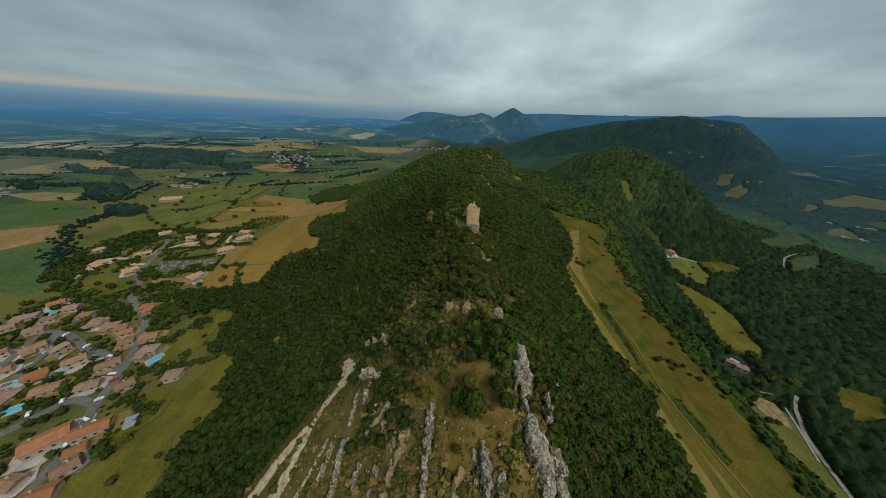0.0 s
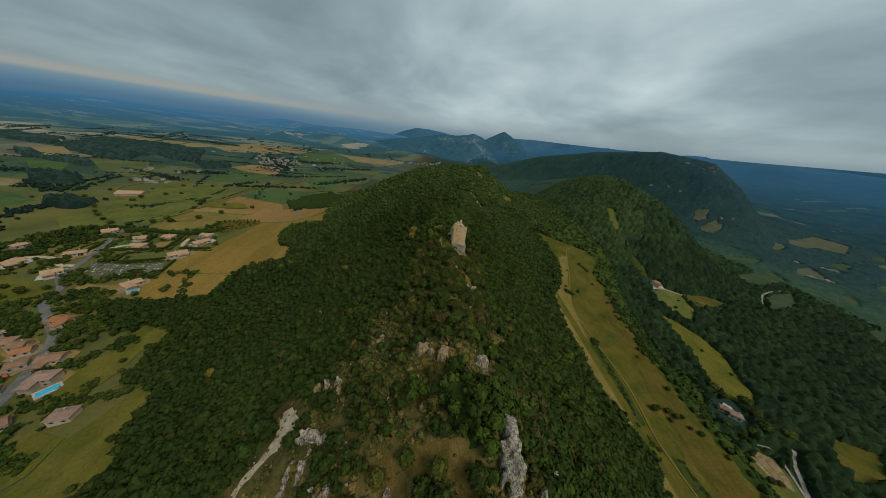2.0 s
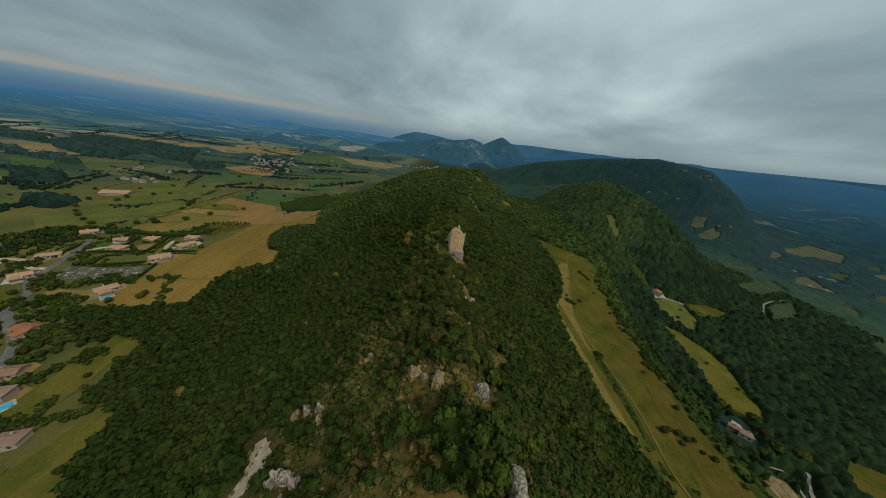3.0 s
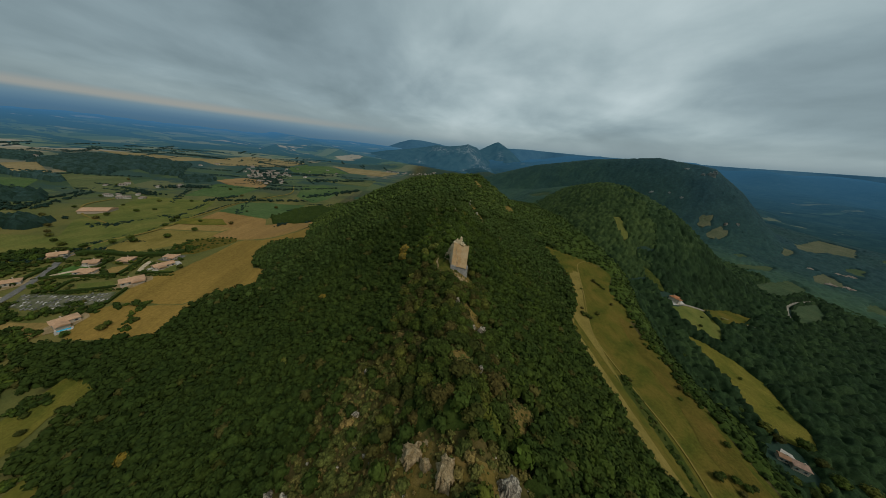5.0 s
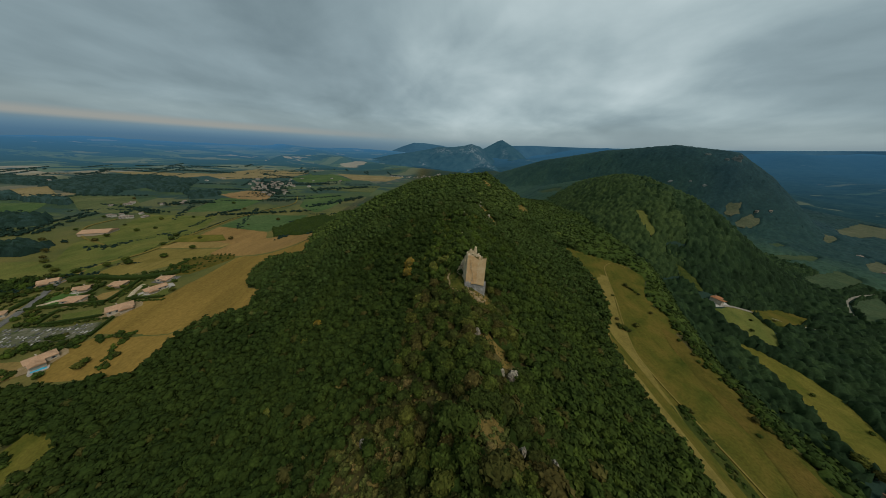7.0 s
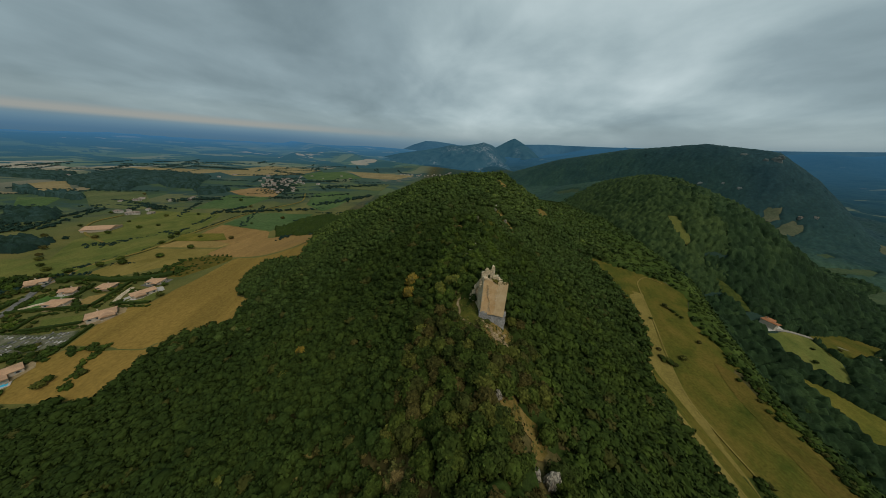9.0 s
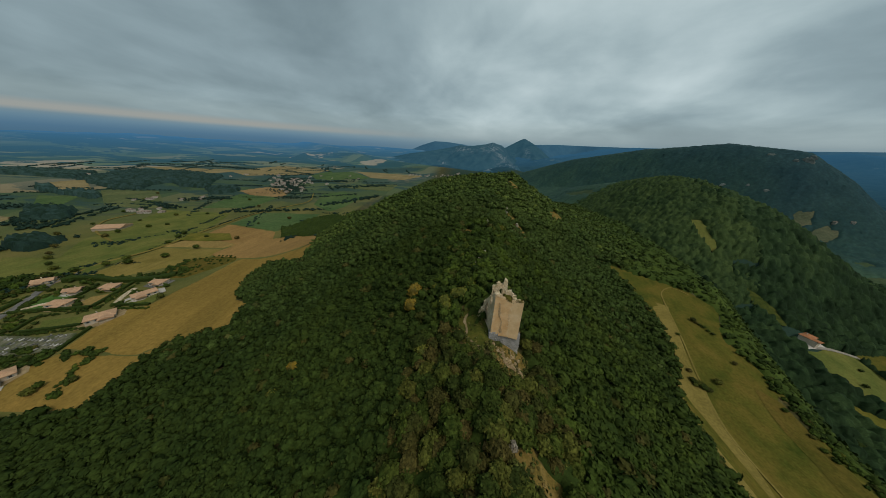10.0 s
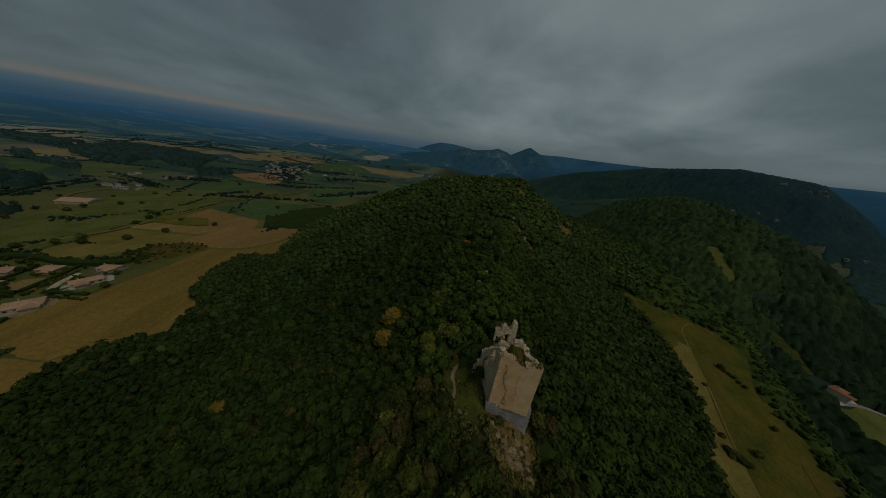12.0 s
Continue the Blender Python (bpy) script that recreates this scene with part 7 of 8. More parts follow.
CRAGS = [  # line, half width, height
    ([(29.5, 60), (29.8, 54), (29.3, 49)], 3.9, 7.0), ([(28.5, 48), (29, 43)], 1.7, 4.8), ([(29.5, 43), (31, 38), (32.5, 33), (34, 26)], 4.2, 7.2), ([(37.5, 39), (38.5, 33), (39.5, 25)], 3.0, 6.0), ([(37, 50), (37.5, 43)], 1.3, 4.6),
    ([(-0.5, 53), (-1.5, 47), (-2.3, 42), (-2.6, 36), (-3, 29), (-4, 20)], 1.7, 4.6), ([(15.5, 39), (16, 34), (16.8, 25)], 1.6, 5.2), ([(13, 37.5), (13.5, 32)], 1.1, 3.4), ([(20, 33), (20.5, 27)], 1.3, 3.0),
    ([(-34, 71.5), (-30, 70.5), (-26.5, 70)], 2.0, 6.6), ([(-24.5, 70), (-21.5, 69.5)], 1.5, 5.4), ([(-34, 66), (-33.5, 60), (-34.5, 54)], 1.2, 3.0), ([(-29, 67), (-30, 60)], 1.1, 3.0), ([(-17.5, 57), (-18.5, 52), (-20, 46)], 1.3, 3.0), ([(-24, 58), (-26, 49)], 1.2, 3.2),
    ([(-34, 49), (-35, 43), (-36, 36), (-36, 27)], 1.6, 4.6), ([(-20, 41), (-21, 33)], 1.4, 3.4), ([(-14, 47), (-15, 40)], 1.1, 2.8), ([(-26, 44), (-27, 36)], 1.3, 3.4), ([(-40, 50), (-42, 41)], 1.2, 3.0),
    ([(-34, 94), (-32.5, 91)], 1.3, 5.2), ([(-28, 92), (-26.5, 88)], 1.4, 5.0), ([(43, 55), (44.5, 48)], 1.2, 3.0),
]
for k, (line, w, h) in enumerate(CRAGS):
    o = part("rock", crag(line, w, h, k + 1), limestone, None)
    grown_together(o, 0.34, 0.42, k + 1)
    tagged(o, "upright wall of cracked grey limestone on the slope" if h > 3.5 else "low rib of cracked grey limestone among scrub", "rock", "limestone outcrops")
for k, (line, w, h) in enumerate([([(9, 34.5), (7, 31), (6, 25)], 3.4, 2.8), ([(-9.5, 49), (-12.5, 41), (-15, 33), (-16, 25)], 1.9, 3.6), ([(-18, 55.5), (-22, 52.5), (-26, 49.5)], 1.3, 3.0), ([(-26, 87.5), (-25.6, 80)], 1.5, 4.6), ([(-37, 93), (-36, 88)], 1.4, 4.6), ([(-15, 51), (-18, 46)], 1.2, 2.6), ([(2.5, 90), (9.5, 92)], 2.0, 2.6)]):
    o = part("rock", crag(line, w, h, 77 + k), tan_stone, None)
    grown_together(o, 0.34, 0.42, 77 + k)
    tagged(o, "crumbling tan rock rib on the dry slope", "rock", "limestone outcrops")

# ---------------------------------------------------------------- bare ground: scree, trodden path, dry banks


def patch(name, material, label, ring, lift=0.3, gap=2.0):
    bm = drape(name, ragged_fine(ring), gap, lift)
    return tagged(part(name, bm, material, None), label, name.replace("_", " "), kind="structure")


def ragged_fine(ring):
    r, out = random.Random(int(ring[0][0] * 10)), []
    for (xa, ya), (xb, yb) in zip(ring, ring[1:] + ring[:1]):
        n = max(1, int(math.hypot(xb - xa, yb - ya) / 1.2))
        for i in range(n):
            w = 0.6 if i else 0.1
            out.append((xa + (xb - xa) * i / n + r.uniform(-w, w), ya + (yb - ya) * i / n + r.uniform(-w, w)))
    return out


def strip(line, widths):
    """The outline of a band along a line."""
    a, b = [], []
    for i, (x, y) in enumerate(line):
        xa, ya = line[max(i - 1, 0)]
        xb, yb = line[min(i + 1, len(line) - 1)]
        n = math.hypot(xb - xa, yb - ya)
        w = widths[min(i, len(widths) - 1)] / 2
        a.append((x - (yb - ya) / n * w, y + (xb - xa) / n * w))
        b.append((x + (yb - ya) / n * w, y - (xb - xa) / n * w))
    return a + b[::-1]


patch("scree", gravel, "pale gravel landing at the head of a scree path", strip([(-47, 86), (-43, 79), (-42, 75), (-46, 70), (-50, 64), (-53, 58)], [3.4, 8.2, 7.6, 3.4, 2.6, 2.4]))
patch("scree", gravel, "white scree gully running down the slope", strip([(-53, 57), (-56, 51), (-57, 45), (-60, 40), (-64, 30), (-68, 20)], [2.0, 3.4, 4.4, 4.8, 5.4, 6.0]))
patch("scree", gravel, "white scree gully beside bushes", strip([(-55, 58), (-61, 52), (-65, 48), (-68, 43), (-74, 34), (-80, 24)], [1.8, 3.2, 3.8, 4.4, 4.6, 4.8]))
patch("scree", gravel, "thin branch of white scree", strip([(-43, 52), (-46, 46), (-49, 40), (-54, 32)], [0.9, 1.7, 2.1, 2.6]))
patch("scree", gravel, "thin branch of white scree", strip([(-40, 47), (-44, 40), (-48, 32)], [0.9, 1.8, 2.4]))
patch("footpath", dirt, "narrow trodden footpath beside the tower", strip([(17.3, 201.6), (15.5, 199.8), (14.3, 199), (14, 197), (14.7, 193), (15.5, 190.4), (17.1, 188.8), (19, 186.6), (20.5, 184.4)], [0.4, 0.7, 1.0, 1.1, 1.0, 0.8, 0.6, 0.7, 0.5]), 0.45)
patch("dry_bank", earth("clearing_grass", (0.050, 0.062, 0.012), (0.088, 0.090, 0.017), (0.135, 0.112, 0.026), 4.0, 0.6, 0.15), "olive grassy clearing beside the tower", BANKS[2], 0.25)
patch("dry_bank", glade_grass, "bare trampled earth below the tower", BANKS[0], 0.3)
patch("dry_bank", glade_grass, "bare dry bank on the crest", BANKS[1], 0.35)
patch("dry_bank", bank_grass, "bleached grass bank on the wooded crest", BANKS[4], 0.4)
patch("dry_bank", bank_grass, "bleached grass ledge on the ridge", BANKS[5], 0.4)
patch("dry_bank", glade_grass, "bare ground round a boulder on the crest", BANKS[3], 0.25)
patch("glade", glade_grass, "parched grass glade above the cliffs", GLADE, 0.25)
patch("dry_bank", glade_grass, "dry clearing near the summit", [(70, 408), (77, 413), (80, 406), (75, 399), (70, 402)], 0.8)
patch("dry_bank", glade_grass, "dry scar along the crest's steep side", [(54, 328), (60, 331), (64, 312), (66, 298), (60, 295), (55, 311)], 0.8)

# loose stones and small ledges strewn over the nose
sv, sf = [], []
st = np.random.default_rng(12)
bm = bmesh.new()
bmesh.ops.create_icosphere(bm, subdivisions=1, radius=1.0)
ball = np.array([v.co[:] for v in bm.verts])
bm.verts.index_update()
ball_f = np.array([[v.index for v in f.verts] for f in bm.faces])
bm.free()
n = 0
while n < 420:
    x, y = st.uniform(-72, 42), st.uniform(4, 100)
    if st.uniform() > float(scrubby(np.array(x), np.array(y))) * (0.25 + 0.75 * float(step(0.0, 0.6, ripple(x, y, 10, 3.3)))):
        continue
    big = 0.15 + 0.55 * st.uniform(0, 1) ** 2.2
    v = ball * st.uniform(0.6, 1.3, ball.shape) * np.array([big, big, big * st.uniform(0.8, 2.2)])
    sv.append(v + np.array(at(x, y, big * 0.3)))
    sf.append(ball_f + n * len(ball))
    n += 1
tagged(new("loose_stones", mesh_from("loose_stones", np.concatenate(sv), np.concatenate(sf), limestone)), "pale loose limestone blocks strewn over the slope", "stones", kind="stuff")
# broken stones on the bank under the tower
br = random.Random(17)
bm = bmesh.new()
for _ in range(90):
    a = br.random()
    sx, sy = 24.5 + 8.5 * br.random(), 179.6 + 8.6 * br.random()
    if not bool(inside(sx, sy, BANKS[0])):
        continue
    big = 0.22 + 0.75 * br.random() ** 2.5
    hit = bmesh.ops.create_icosphere(bm, subdivisions=1, radius=big, matrix=Matrix.Translation(at(sx, sy, 0.3 + big * 0.2)) @ Matrix.Rotation(a * 6, 4, "Z") @ Matrix.Diagonal((br.uniform(0.7, 1.5), 1, br.uniform(0.5, 0.9), 1)))
    for v in hit["verts"]:
        v.co += Vector((br.uniform(-1, 1), br.uniform(-1, 1), br.uniform(-1, 1))) * big * 0.25
tagged(part("fallen_stones", bm, tan_stone, None), "broken tan stones fallen below the tower", "stones", kind="stuff")
patch("dry_bank", glade_grass, "yellowish dry clearing on the ridge's shoulder", [(108, 376), (115, 380), (121, 370), (117, 358), (109, 358)], 0.8)
patch("dry_bank", glade_grass, "dry heath on the crest", [(13, 279), (22, 279), (24, 272), (14, 271)], 0.6)
# ---------------------------------------------------------------- houses
def roof_tiles(name, low, high):
    m = Mat(name, 0.9, spec=0.12)
    rows = m.noise(0.35, 3, 0.6, 0, (1, 0.25, 1))
    c = m.ramp(m.noise(3.0, 5, 0.6), [(0.3, low), (0.7, high)])
    c = m.mix(0.5, c, m.ramp(m.chance(), [(0.0, 0.78), (1.0, 1.18)]), "MULTIPLY")
    return m.color(m.mix(0.5, c, m.ramp(rows, [(0.3, 0.6), (0.7, 1.25)]), "MULTIPLY")).relief(rows, 0.08).m


tiles_pink = roof_tiles("faded_clay_tiles", (0.23, 0.13, 0.075), (0.32, 0.19, 0.115))
tiles_pale = roof_tiles("sun_bleached_tiles", (0.38, 0.225, 0.13), (0.48, 0.30, 0.18))
tiles_red = roof_tiles("red_clay_tiles", (0.28, 0.115, 0.05), (0.37, 0.165, 0.078))
village_tiles = roof_tiles("weathered_village_tiles", (0.19, 0.145, 0.115), (0.28, 0.22, 0.175))
tiles_brown = roof_tiles("brown_clay_tiles", (0.24, 0.15, 0.11), (0.34, 0.22, 0.16))
render_m = Mat("cream_render", 0.9)
render_m.color(render_m.mix(0.5, render_m.ramp(render_m.chance(), [(0.0, (0.34, 0.275, 0.20)), (1.0, (0.47, 0.41, 0.32))]), render_m.ramp(render_m.noise(1.5, 5), [(0.3, 0.75), (0.7, 1.15)]), "MULTIPLY"))
render_m = render_m.m
old_wall = Mat("old_village_wall", 0.92)
old_wall = old_wall.color(old_wall.mix(0.5, old_wall.ramp(old_wall.chance(), [(0.0, (0.32, 0.285, 0.235)), (1.0, (0.50, 0.46, 0.39))]), old_wall.ramp(old_wall.noise(1.5, 5), [(0.3, 0.7), (0.7, 1.15)]), "MULTIPLY")).m
pane_m = Mat("dark_window_glass", 0.15, spec=0.5).color((0.03, 0.035, 0.04)).m
shutter_m = Mat("painted_shutter", 0.7).color((0.22, 0.25, 0.24)).m
door_m = Mat("wooden_door", 0.7).color((0.14, 0.08, 0.05)).m
water_m = Mat("pool_water", 0.08, spec=0.5)
water_m.color(water_m.ramp(water_m.noise(2.0), [(0.3, (0.03, 0.34, 0.56)), (0.7, (0.05, 0.46, 0.66))]))
water_m = water_m.m
paving_m = earth("pale_paving", (0.34, 0.31, 0.27), (0.42, 0.38, 0.33), (0.50, 0.46, 0.40), 5, 0.6, 0.02)


def slab_roof(bm, l, w, z, rise, over, hip, thick=0.22):
    """A pitched roof with eaves: gable-ended, or hipped at both ends."""
    a, b = l / 2 + over, w / 2 + over
    drop = rise * over / (w / 2)
    h = b if hip else 0.0
    low = [(-a, -b, z - drop), (a, -b, z - drop), (a, b, z - drop), (-a, b, z - drop)]
    top = [(-a + h, 0, z + rise), (a - h, 0, z + rise)]
    under = [bm.verts.new(p) for p in low]
    eave = [bm.verts.new((p[0], p[1], p[2] + thick)) for p in low]
    ridge = [bm.verts.new((p[0], p[1], p[2] + thick)) for p in top]
    bm.faces.new((eave[0], eave[1], ridge[1], ridge[0]))
    bm.faces.new((eave[2], eave[3], ridge[0], ridge[1]))
    bm.faces.new((eave[1], eave[2], ridge[1]))
    bm.faces.new((eave[3], eave[0], ridge[0]))
    for i in range(4):
        j = (i + 1) % 4
        bm.faces.new((under[i], under[j], eave[j], eave[i]))
    bm.faces.new(under[::-1])


def house(x, y, l, w, turn, seed, label, tall=None, tile=None, shutters=True, wall=None):
    """A rendered house with clay-tiled roofs, windows with shutters, door and chimney."""
    r = random.Random(seed)
    l, w = l * 0.88, w * 0.92
    root = new("house")
    zs = [float(land(x + dx, y + dy)) for dx in (-w / 2, w / 2) for dy in (-w / 2, w / 2)]
    root.matrix_basis = pose(x, y, max(zs), 0, 0, turn)
    sink = min(zs) - max(zs) - 0.6
    tall = tall or r.choice((2.9, 3.1, 3.3, 5.2))
    tile = tile or r.choice((tiles_pink, tiles_pink, tiles_pink, tiles_red, tiles_brown))
    rise, hip = w * 0.19, r.random() < 0.45 and l > w * 1.2
    bm = bmesh.new()
    box(bm, -l / 2, l / 2, -w / 2, w / 2, sink, tall)
    if not hip:
        for s in (-1, 1):
            a, b, c = (bm.verts.new((s * (l / 2 - 0.01), -w / 2, tall)), bm.verts.new((s * (l / 2 - 0.01), w / 2, tall)), bm.verts.new((s * (l / 2 - 0.01), 0, tall + rise)))
            bm.faces.new((a, b, c))
    wing = r.random() < (0.9 if tile is tiles_pale else 0.6) and l > 9
    wl, ww, wx = w * 0.75, r.uniform(3, 5), r.choice((-1, 1)) * l * 0.2
    wy = -w / 2 - ww / 2 + 0.3
    if wing:
        box(bm, wx - wl / 2, wx + wl / 2, wy - ww / 2, wy + ww / 2, sink, tall - 0.25)
    part("wall", bm, wall or render_m, root)
    bm = bmesh.new()
    slab_roof(bm, l, w, tall, rise, 0.5, hip)
    part("roof", bm, tile, root)
    if wing:
        bm = bmesh.new()
        slab_roof(bm, ww + 2.0, wl, tall - 0.3, wl * 0.17, 0.4, False)
        part("roof", bm, tile, root, "", pose(wx, wy, 0, 0, 0, 90))
    bm = bmesh.new()
    box(bm, -0.35, 0.35, -0.3, 0.3, tall, tall + rise + 0.9)
    box(bm, -0.42, 0.42, -0.37, 0.37, tall + rise + 0.9, tall + rise + 1.02)
    part("chimney", bm, render_m, root, "", pose(r.uniform(-0.3, 0.3) * l, w * 0.18, 0))
    storeys = (0.0, 2.6) if tall > 4.5 else (0.0,)
    n = max(2, int(l / 3.6))
    for s in (-1, 1):
        for floor_z in storeys:
            for k in range(n):
                px = -l / 2 + (k + 0.5) * l / n
                if s < 0 and wing and abs(px - wx) < wl / 2 + 0.7:
                    continue
                if s > 0 and k == n // 2 and floor_z == 0:
                    bm = bmesh.new()
                    box(bm, px - 0.5, px + 0.5, s * w / 2 - 0.05, s * w / 2 + 0.05, 0.0, 2.1)
                    part("door", bm, door_m, root)
                    continue
                bm = bmesh.new()
                box(bm, px - 0.6, px + 0.6, s * w / 2 - 0.04, s * w / 2 + 0.04, floor_z + 0.95, floor_z + 2.15)
                win = part("window", bm, pane_m, root)
                for q in (-0.88, 0.88) if shutters else ():
                    bm = bmesh.new()
                    box(bm, px + q - 0.26, px + q + 0.26, s * w / 2 - 0.06, s * w / 2 + 0.06, floor_z + 0.95, floor_z + 2.15)
                    part("shutter", bm, shutter_m, win)
    return tagged(root, label, "house", "houses of the village")


seed = 0
for x, y, l, w, turn in HOUSES:
    seed += 1
    house(x, y, l, w, turn, seed, "cream rendered house with a faded clay-tiled roof")
for k, (x, y, l, w, turn) in enumerate(BIG):
    seed += 1
    house(x, y, l, w, turn, seed, ("long barn-like house with orange-red tiled roof", "stone farm building with a tiled roof")[k > 1], 4.2 if k < 2 else 3.4, tiles_red if k < 3 else None)
for x, y, l, w, turn in UPPER:
    seed += 1
    house(x, y, l * 1.08, w * 1.1, turn, seed, "low villa with pale pink tiled roof among hedges", 3.0, tiles_pale)
house(330, 307, 11, 7, 15, 91, "white farmhouse with a red-tiled roof in the valley", 4.0, tiles_red)
house(264, 138.5, 8.5, 5.6, -38, 92, "stone farmhouse with weathered tiles below the meadow", 3.8, tiles_brown)
house(259.5, 144, 5.5, 4.4, -38, 93, "small farm annexe with tiled roof", 3.2, tiles_pink)
for k, (x, y) in enumerate([(740, 407), (756, 396), (814, 477), (846, 455), (862, 448), (784, 634), (808, 627)]):
    house(x, y, (12, 13, 10, 11, 11, 5.5, 6)[k], 7 if k < 5 else 4.5, 20 * k, 100 + k, "pale valley house seen far off", 3.6, village_tiles, False, old_wall)
barn = new("barn")
barn.matrix_basis = pose(-512, 459, float(land(-512, 459)), 0, 0, 21)
bm = bmesh.new()
box(bm, -16, 16, -12, 12, -2, 4)
part("wall", bm, render_m, barn)
bm = bmesh.new()
slab_roof(bm, 32, 24, 4, 2.8, 0.6, False)
part("roof", bm, tiles_pale, barn)
tagged(barn, "large farm shed with a pale pink roof", "barn")

annexe = tagged(new("solar_shed"), "low shed with a roof of pale blue solar panels", "shed")
annexe.matrix_basis = pose(-171.5, 76.5, float(land(-171.5, 76.5)), 0, 0, 32) @ Matrix.Scale(0.8, 4)
bm = bmesh.new()
box(bm, -3.2, 3.2, -4.0, 4.0, -2, 2.6)
part("wall", bm, render_m, annexe)
panel_m = Mat("solar_panel", 0.2, spec=0.5).color((0.22, 0.28, 0.34)).m
bm = bmesh.new()
box(bm, -0.48, 0.48, -1.9, 1.9, 0.0, 0.08)
panel_mesh = bpy.data.meshes.new("solar_panel")
bm.to_mesh(panel_mesh)
bm.free()
panel_mesh.materials.append(panel_m)
for i in range(6):
    for j in range(2):
        o = new("solar_panel", panel_mesh)
        o.parent = annexe
        o.matrix_basis = pose(-2.7 + 1.08 * i, -2.0 + 4.0 * j, 2.75 + 0.05 * j, 3)

# the far village and hamlets: small houses copied from three kinds
kinds = [house(-600, 960, 13, 8, 10, 201, "small tiled house in the far village", 4.6, village_tiles, False, old_wall), house(-586, 972, 10, 8, 60, 202, "small tiled house in the far village", 4.6, village_tiles, False, old_wall), house(-570, 950, 16, 9, 30, 203, "small tiled house in the far village", 5.0, village_tiles, False, old_wall)]
vr = random.Random(6)
spots = []
for _ in range(60):
    u = vr.random() ** 0.8
    spots.append((float(np.interp(u, [0, 0.5, 1], [-460, -552, -640])) + vr.gauss(0, 16 + 34 * u), float(np.interp(u, [0, 0.5, 1], [815, 945, 1110])) + vr.gauss(0, 16 + 20 * u)))
spots += [(-90 + vr.uniform(-150, 130), 1500 + vr.uniform(-30, 40)) for _ in range(34)]
spots += [(-1150 + vr.gauss(0, 70), 900 + vr.gauss(0, 16)) for _ in range(16)] + [(-760 + vr.gauss(0, 160), 1180 + vr.gauss(0, 60)) for _ in range(14)]
spots += [(-640 + vr.gauss(0, 40), 640 + vr.gauss(0, 20)) for _ in range(6)] + [(-580 + vr.gauss(0, 22), 560 + vr.gauss(0, 14)) for _ in range(6)] + [(-880 + vr.gauss(0, 90), 480 + vr.gauss(0, 40)) for _ in range(9)]
for k, (x, y) in enumerate(spots):
    copy_thing(kinds[k % 3], pose(x, y, float(land(x, y)), 0, 0, vr.uniform(0, 180)) @ Matrix.Scale(vr.uniform(0.65, 0.9), 4))
steeple = new("church_tower")
steeple.matrix_basis = pose(-600, 985, float(land(-600, 985)), 0, 0, 15)
bm = bmesh.new()
box(bm, -2.2, 2.2, -2.2, 2.2, -1, 11)
part("wall", bm, old_wall, steeple)
bm = bmesh.new()
slab_roof(bm, 4.4, 4.4, 11, 2.4, 0.3, True)
part("roof", bm, tiles_brown, steeple)
tagged(steeple, "square church tower of the far village", "church")

# pools, terraces, hedged gardens
for k, (x, y, l, w, turn) in enumerate([(-207, 121, 8, 4.5, 60), (-261, 86, 9, 4.5, 35), (-287, 103, 8, 4, 30), (-266, 111, 8, 4, 30), (-351, 169, 8, 4, 20), (-249, 207, 6, 3.4, 50)]):
    pool = new("swimming_pool")
    pool.matrix_basis = pose(x, y, float(land(x, y)) + 0.55, 0, 0, turn)
    bm = bmesh.new()
    for x0, x1, y0, y1 in ((-l / 2 - 1, l / 2 + 1, -w / 2 - 1, -w / 2), (-l / 2 - 1, l / 2 + 1, w / 2, w / 2 + 1), (-l / 2 - 1, -l / 2, -w / 2, w / 2), (l / 2, l / 2 + 1, -w / 2, w / 2)):
        box(bm, x0, x1, y0, y1, -1.2, 0.3)
    part("rim", bm, paving_m, pool, "pale paved rim")
    bm = bmesh.new()
    box(bm, -l / 2, l / 2, -w / 2, w / 2, -1.2, 0.12)
    part("water", bm, water_m, pool, "turquoise water")
    tagged(pool, "turquoise garden swimming pool with a paved rim", "pool", "garden pools")
yards = random.Random(8)
for k, (x, y, l, w, turn) in enumerate(HOUSES + BIG[:6] + UPPER):
    o = part("courtyard", drape("courtyard", [(x + math.cos(radians(turn + a)) * d, y + math.sin(radians(turn + a)) * d) for a, d in ((20, l * 0.9), (80, w * 1.15), (150, l * 0.8), (200, l * 0.9), (265, w * 1.2), (330, l * 0.86))], 3.0, 0.4), (dirt, stubble, asphalt, paving_m, hill_pasture)[yards.randrange(5)], None)
    tagged(o, "paved or gravelled yard round a house", "yard", kind="structure")
o = part("courtyard", drape("courtyard", [(320, 297), (342, 299), (342, 308), (322, 308)], 3.0, 0.5), paving_m, None)
tagged(o, "white paved farmyard", "yard", kind="structure")
o = part("courtyard", drape("courtyard", [(264, 148), (268, 150), (271, 146), (269, 142), (264, 144)], 2.5, 0.5), paving_m, None)
tagged(o, "pale farmyard behind the farmhouse", "yard", kind="structure")
cemetery_m = earth("gravel_and_grass_plots", (0.050, 0.070, 0.022), (0.105, 0.105, 0.060), (0.20, 0.18, 0.13), 7, 0.8, 0.05)
o = part("cemetery_ground", drape("cemetery_ground", CEMETERY, 4.0, 0.4), cemetery_m, None)
tagged(o, "gravelled cemetery ground", "cemetery", kind="structure")
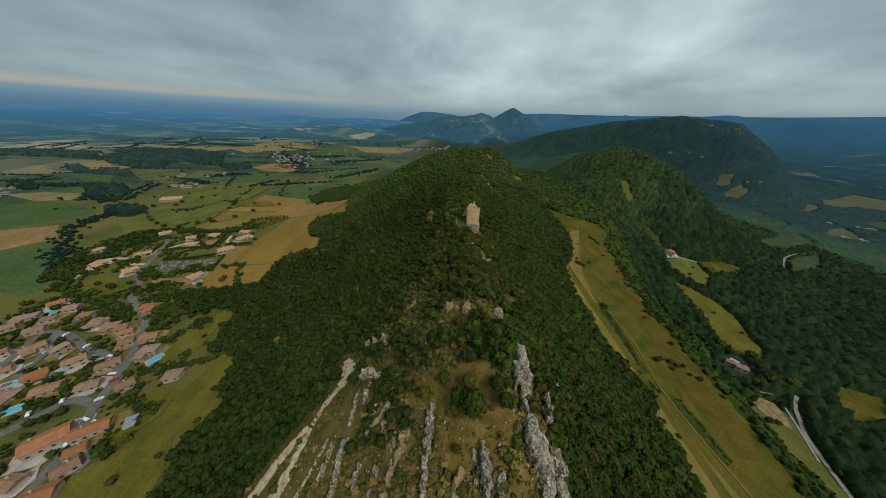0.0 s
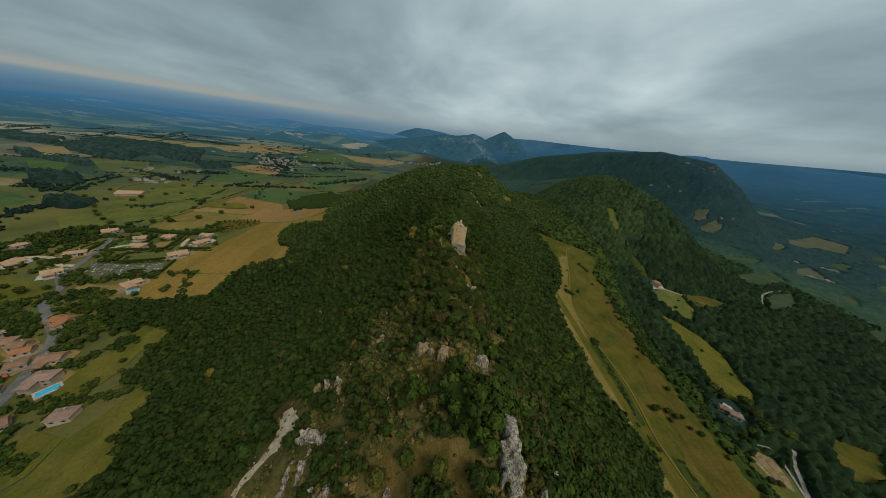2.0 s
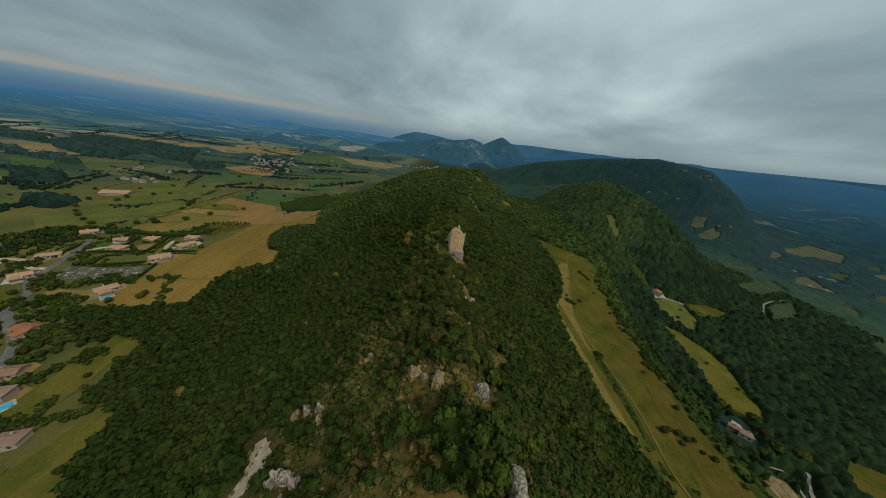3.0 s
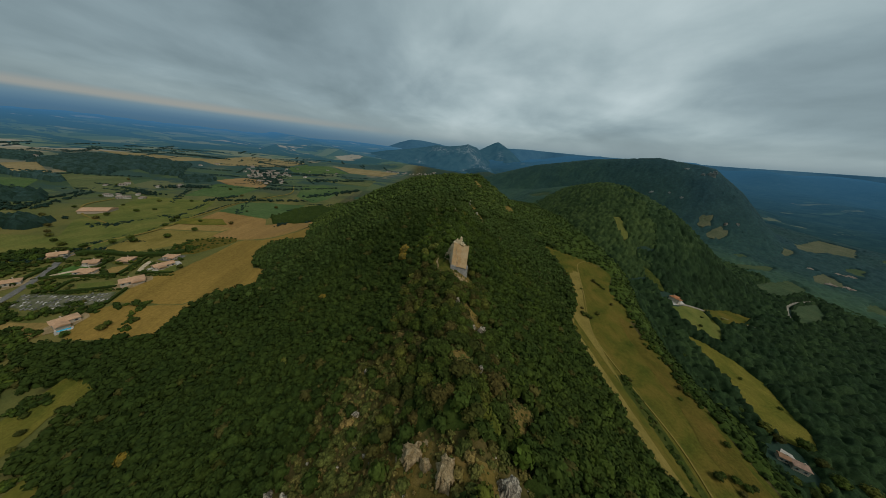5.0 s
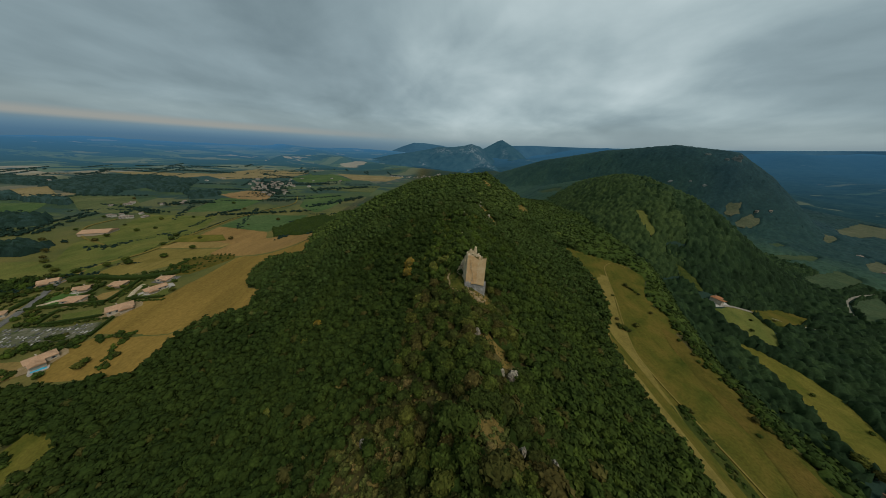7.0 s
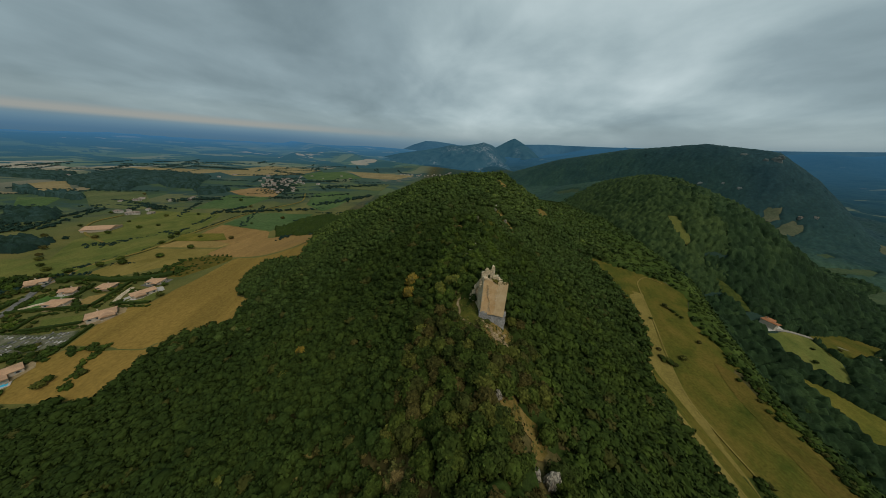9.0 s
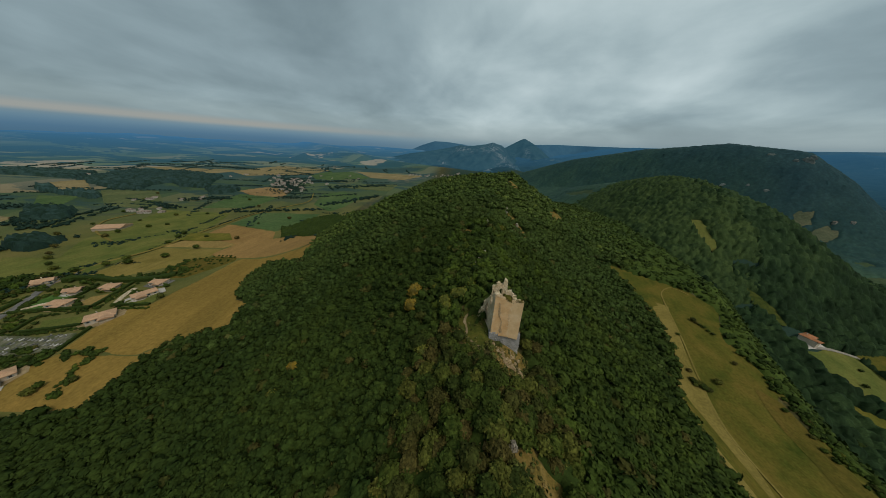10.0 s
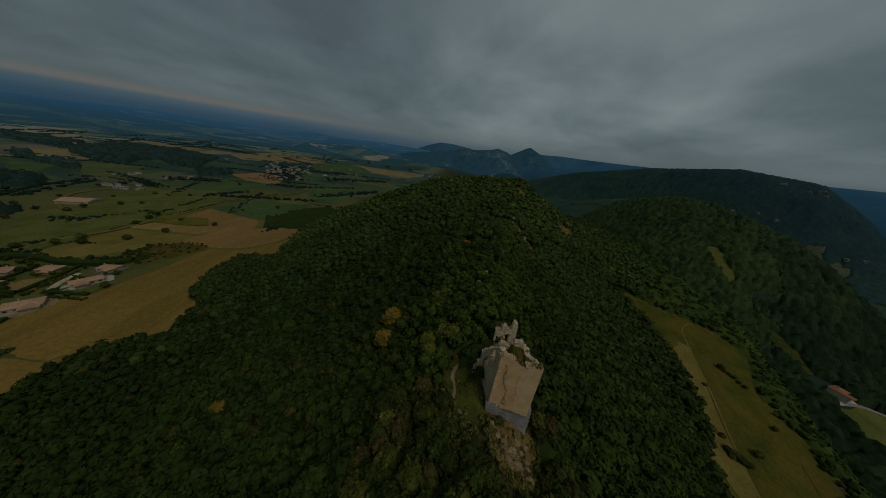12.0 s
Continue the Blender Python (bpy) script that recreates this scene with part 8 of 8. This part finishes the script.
# graves, in rows
grave_m = Mat("grave_stone", 0.6)
grave_m = grave_m.color(grave_m.ramp(grave_m.island(), [(0.0, (0.06, 0.06, 0.06)), (0.4, (0.17, 0.16, 0.145)), (0.75, (0.28, 0.26, 0.23)), (1.0, (0.50, 0.47, 0.43))])).m
bm = bmesh.new()
gr = random.Random(3)
for gx in range(-332, -252, 3):
    for gy in range(224, 250, 4):
        if bool(inside(gx, gy, CEMETERY)) and gr.random() < 0.6:
            z = float(land(gx, gy)) + 0.4
            gw, gl = gr.uniform(0.35, 0.65), gr.uniform(0.8, 1.15)
            box(bm, gx - gw, gx + gw, gy - gl, gy + gl, z - 0.3, z + 0.4)
            box(bm, gx - gw * 0.9, gx + gw * 0.9, gy + gl - 0.2, gy + gl, z + 0.39, z + gr.uniform(0.7, 1.3))
tagged(part("graves", bm, grave_m, None), "rows of pale stone graves in the cemetery", "graves", kind="stuff")

# parked cars
paints = [Mat("car_paint_" + n, 0.3, 0.0, 0.5).color(c).m for n, c in (("white", (0.7, 0.7, 0.7)), ("silver", (0.35, 0.36, 0.38)), ("dark", (0.04, 0.045, 0.06)), ("red", (0.35, 0.04, 0.03)))]
tyre_m = Mat("tyre", 0.9).color((0.02, 0.02, 0.02)).m


def car(paint, label):
    root = new("car")
    bm = bmesh.new()
    side = [(-2.1, 0.35), (-2.1, 0.85), (-1.5, 0.95), (-0.9, 1.45), (0.7, 1.45), (1.3, 0.98), (2.0, 0.85), (2.1, 0.35)]
    rings = [[bm.verts.new((x, s * (0.85 if z < 1.0 else 0.68), z)) for x, z in side] for s in (-1, 1)]
    bm.faces.new(rings[0])
    bm.faces.new(rings[1][::-1])
    for i in range(len(side)):
        j = (i + 1) % len(side)
        bm.faces.new((rings[0][j], rings[0][i], rings[1][i], rings[1][j]))
    bmesh.ops.recalc_face_normals(bm, faces=bm.faces[:])
    part("body", bm, paint, root)
    bm = bmesh.new()
    box(bm, -1.0, 0.9, -0.79, 0.79, 1.02, 1.36)
    part("window", bm, pane_m, root, "dark glass")
    for wx in (-1.3, 1.3):
        for wy in (-0.75, 0.75):
            bm = bmesh.new()
            bmesh.ops.create_cone(bm, cap_ends=True, segments=12, radius1=0.32, radius2=0.32, depth=0.22, matrix=pose(wx, wy, 0.32, 90))
            part("wheel", bm, tyre_m, root)
    return tagged(root, label, "car", "parked cars")


cars = [car(p, n + " car parked beside a village road") for p, n in zip(paints, ("white", "silver", "dark", "red"))]
places = [(-246, 125), (-250, 122), (-266, 131), (-268, 126), (-291, 140), (-292, 112), (-295, 117), (-299, 128), (-244, 130), (-226, 110), (-219, 105), (-205, 80), (-199, 68), (-196, 78), (-246, 84), (-236, 92), (-306, 145), (-322, 140), (-280, 124), (-214, 108), (-275, 134), (-212, 92)]
for k, (x, y) in enumerate(places):
    m = pose(x, y, float(land(x, y)) + 0.75, 0, 0, vr.uniform(0, 180))
    if k < 4:
        cars[k].matrix_basis = m
    else:
        copy_thing(cars[vr.choice((0, 0, 1, 2, 3))], m)


# the plot beside the lane: beds dug in rows
bed = None
for k in range(6):
    for j in range(2):
        bm = bmesh.new()
        bx, by = 246.3 + 5.6 * j + 0.25 * k, 97 + 2.5 * k + 0.8 * j
        ring = [(bx, by), (bx + 4.6, by + 0.9), (bx + 4.5, by + 2.4), (bx - 0.1, by + 1.5)]
        low = [bm.verts.new((x, y, float(land(x, y)) + 0.5)) for x, y in ring]
        top = [bm.verts.new((x, y, float(land(x, y)) + 0.95)) for x, y in ring]
        bm.faces.new(top)
        for i in range(4):
            bm.faces.new((low[i], low[(i + 1) % 4], top[(i + 1) % 4], top[i]))
        bed = part("vegetable_bed", bm, (dirt, tiles_brown, stubble)[(k + j) % 3], None)
        tagged(bed, "low raised bed of reddish soil on a clay plot", "garden bed", "garden beds")
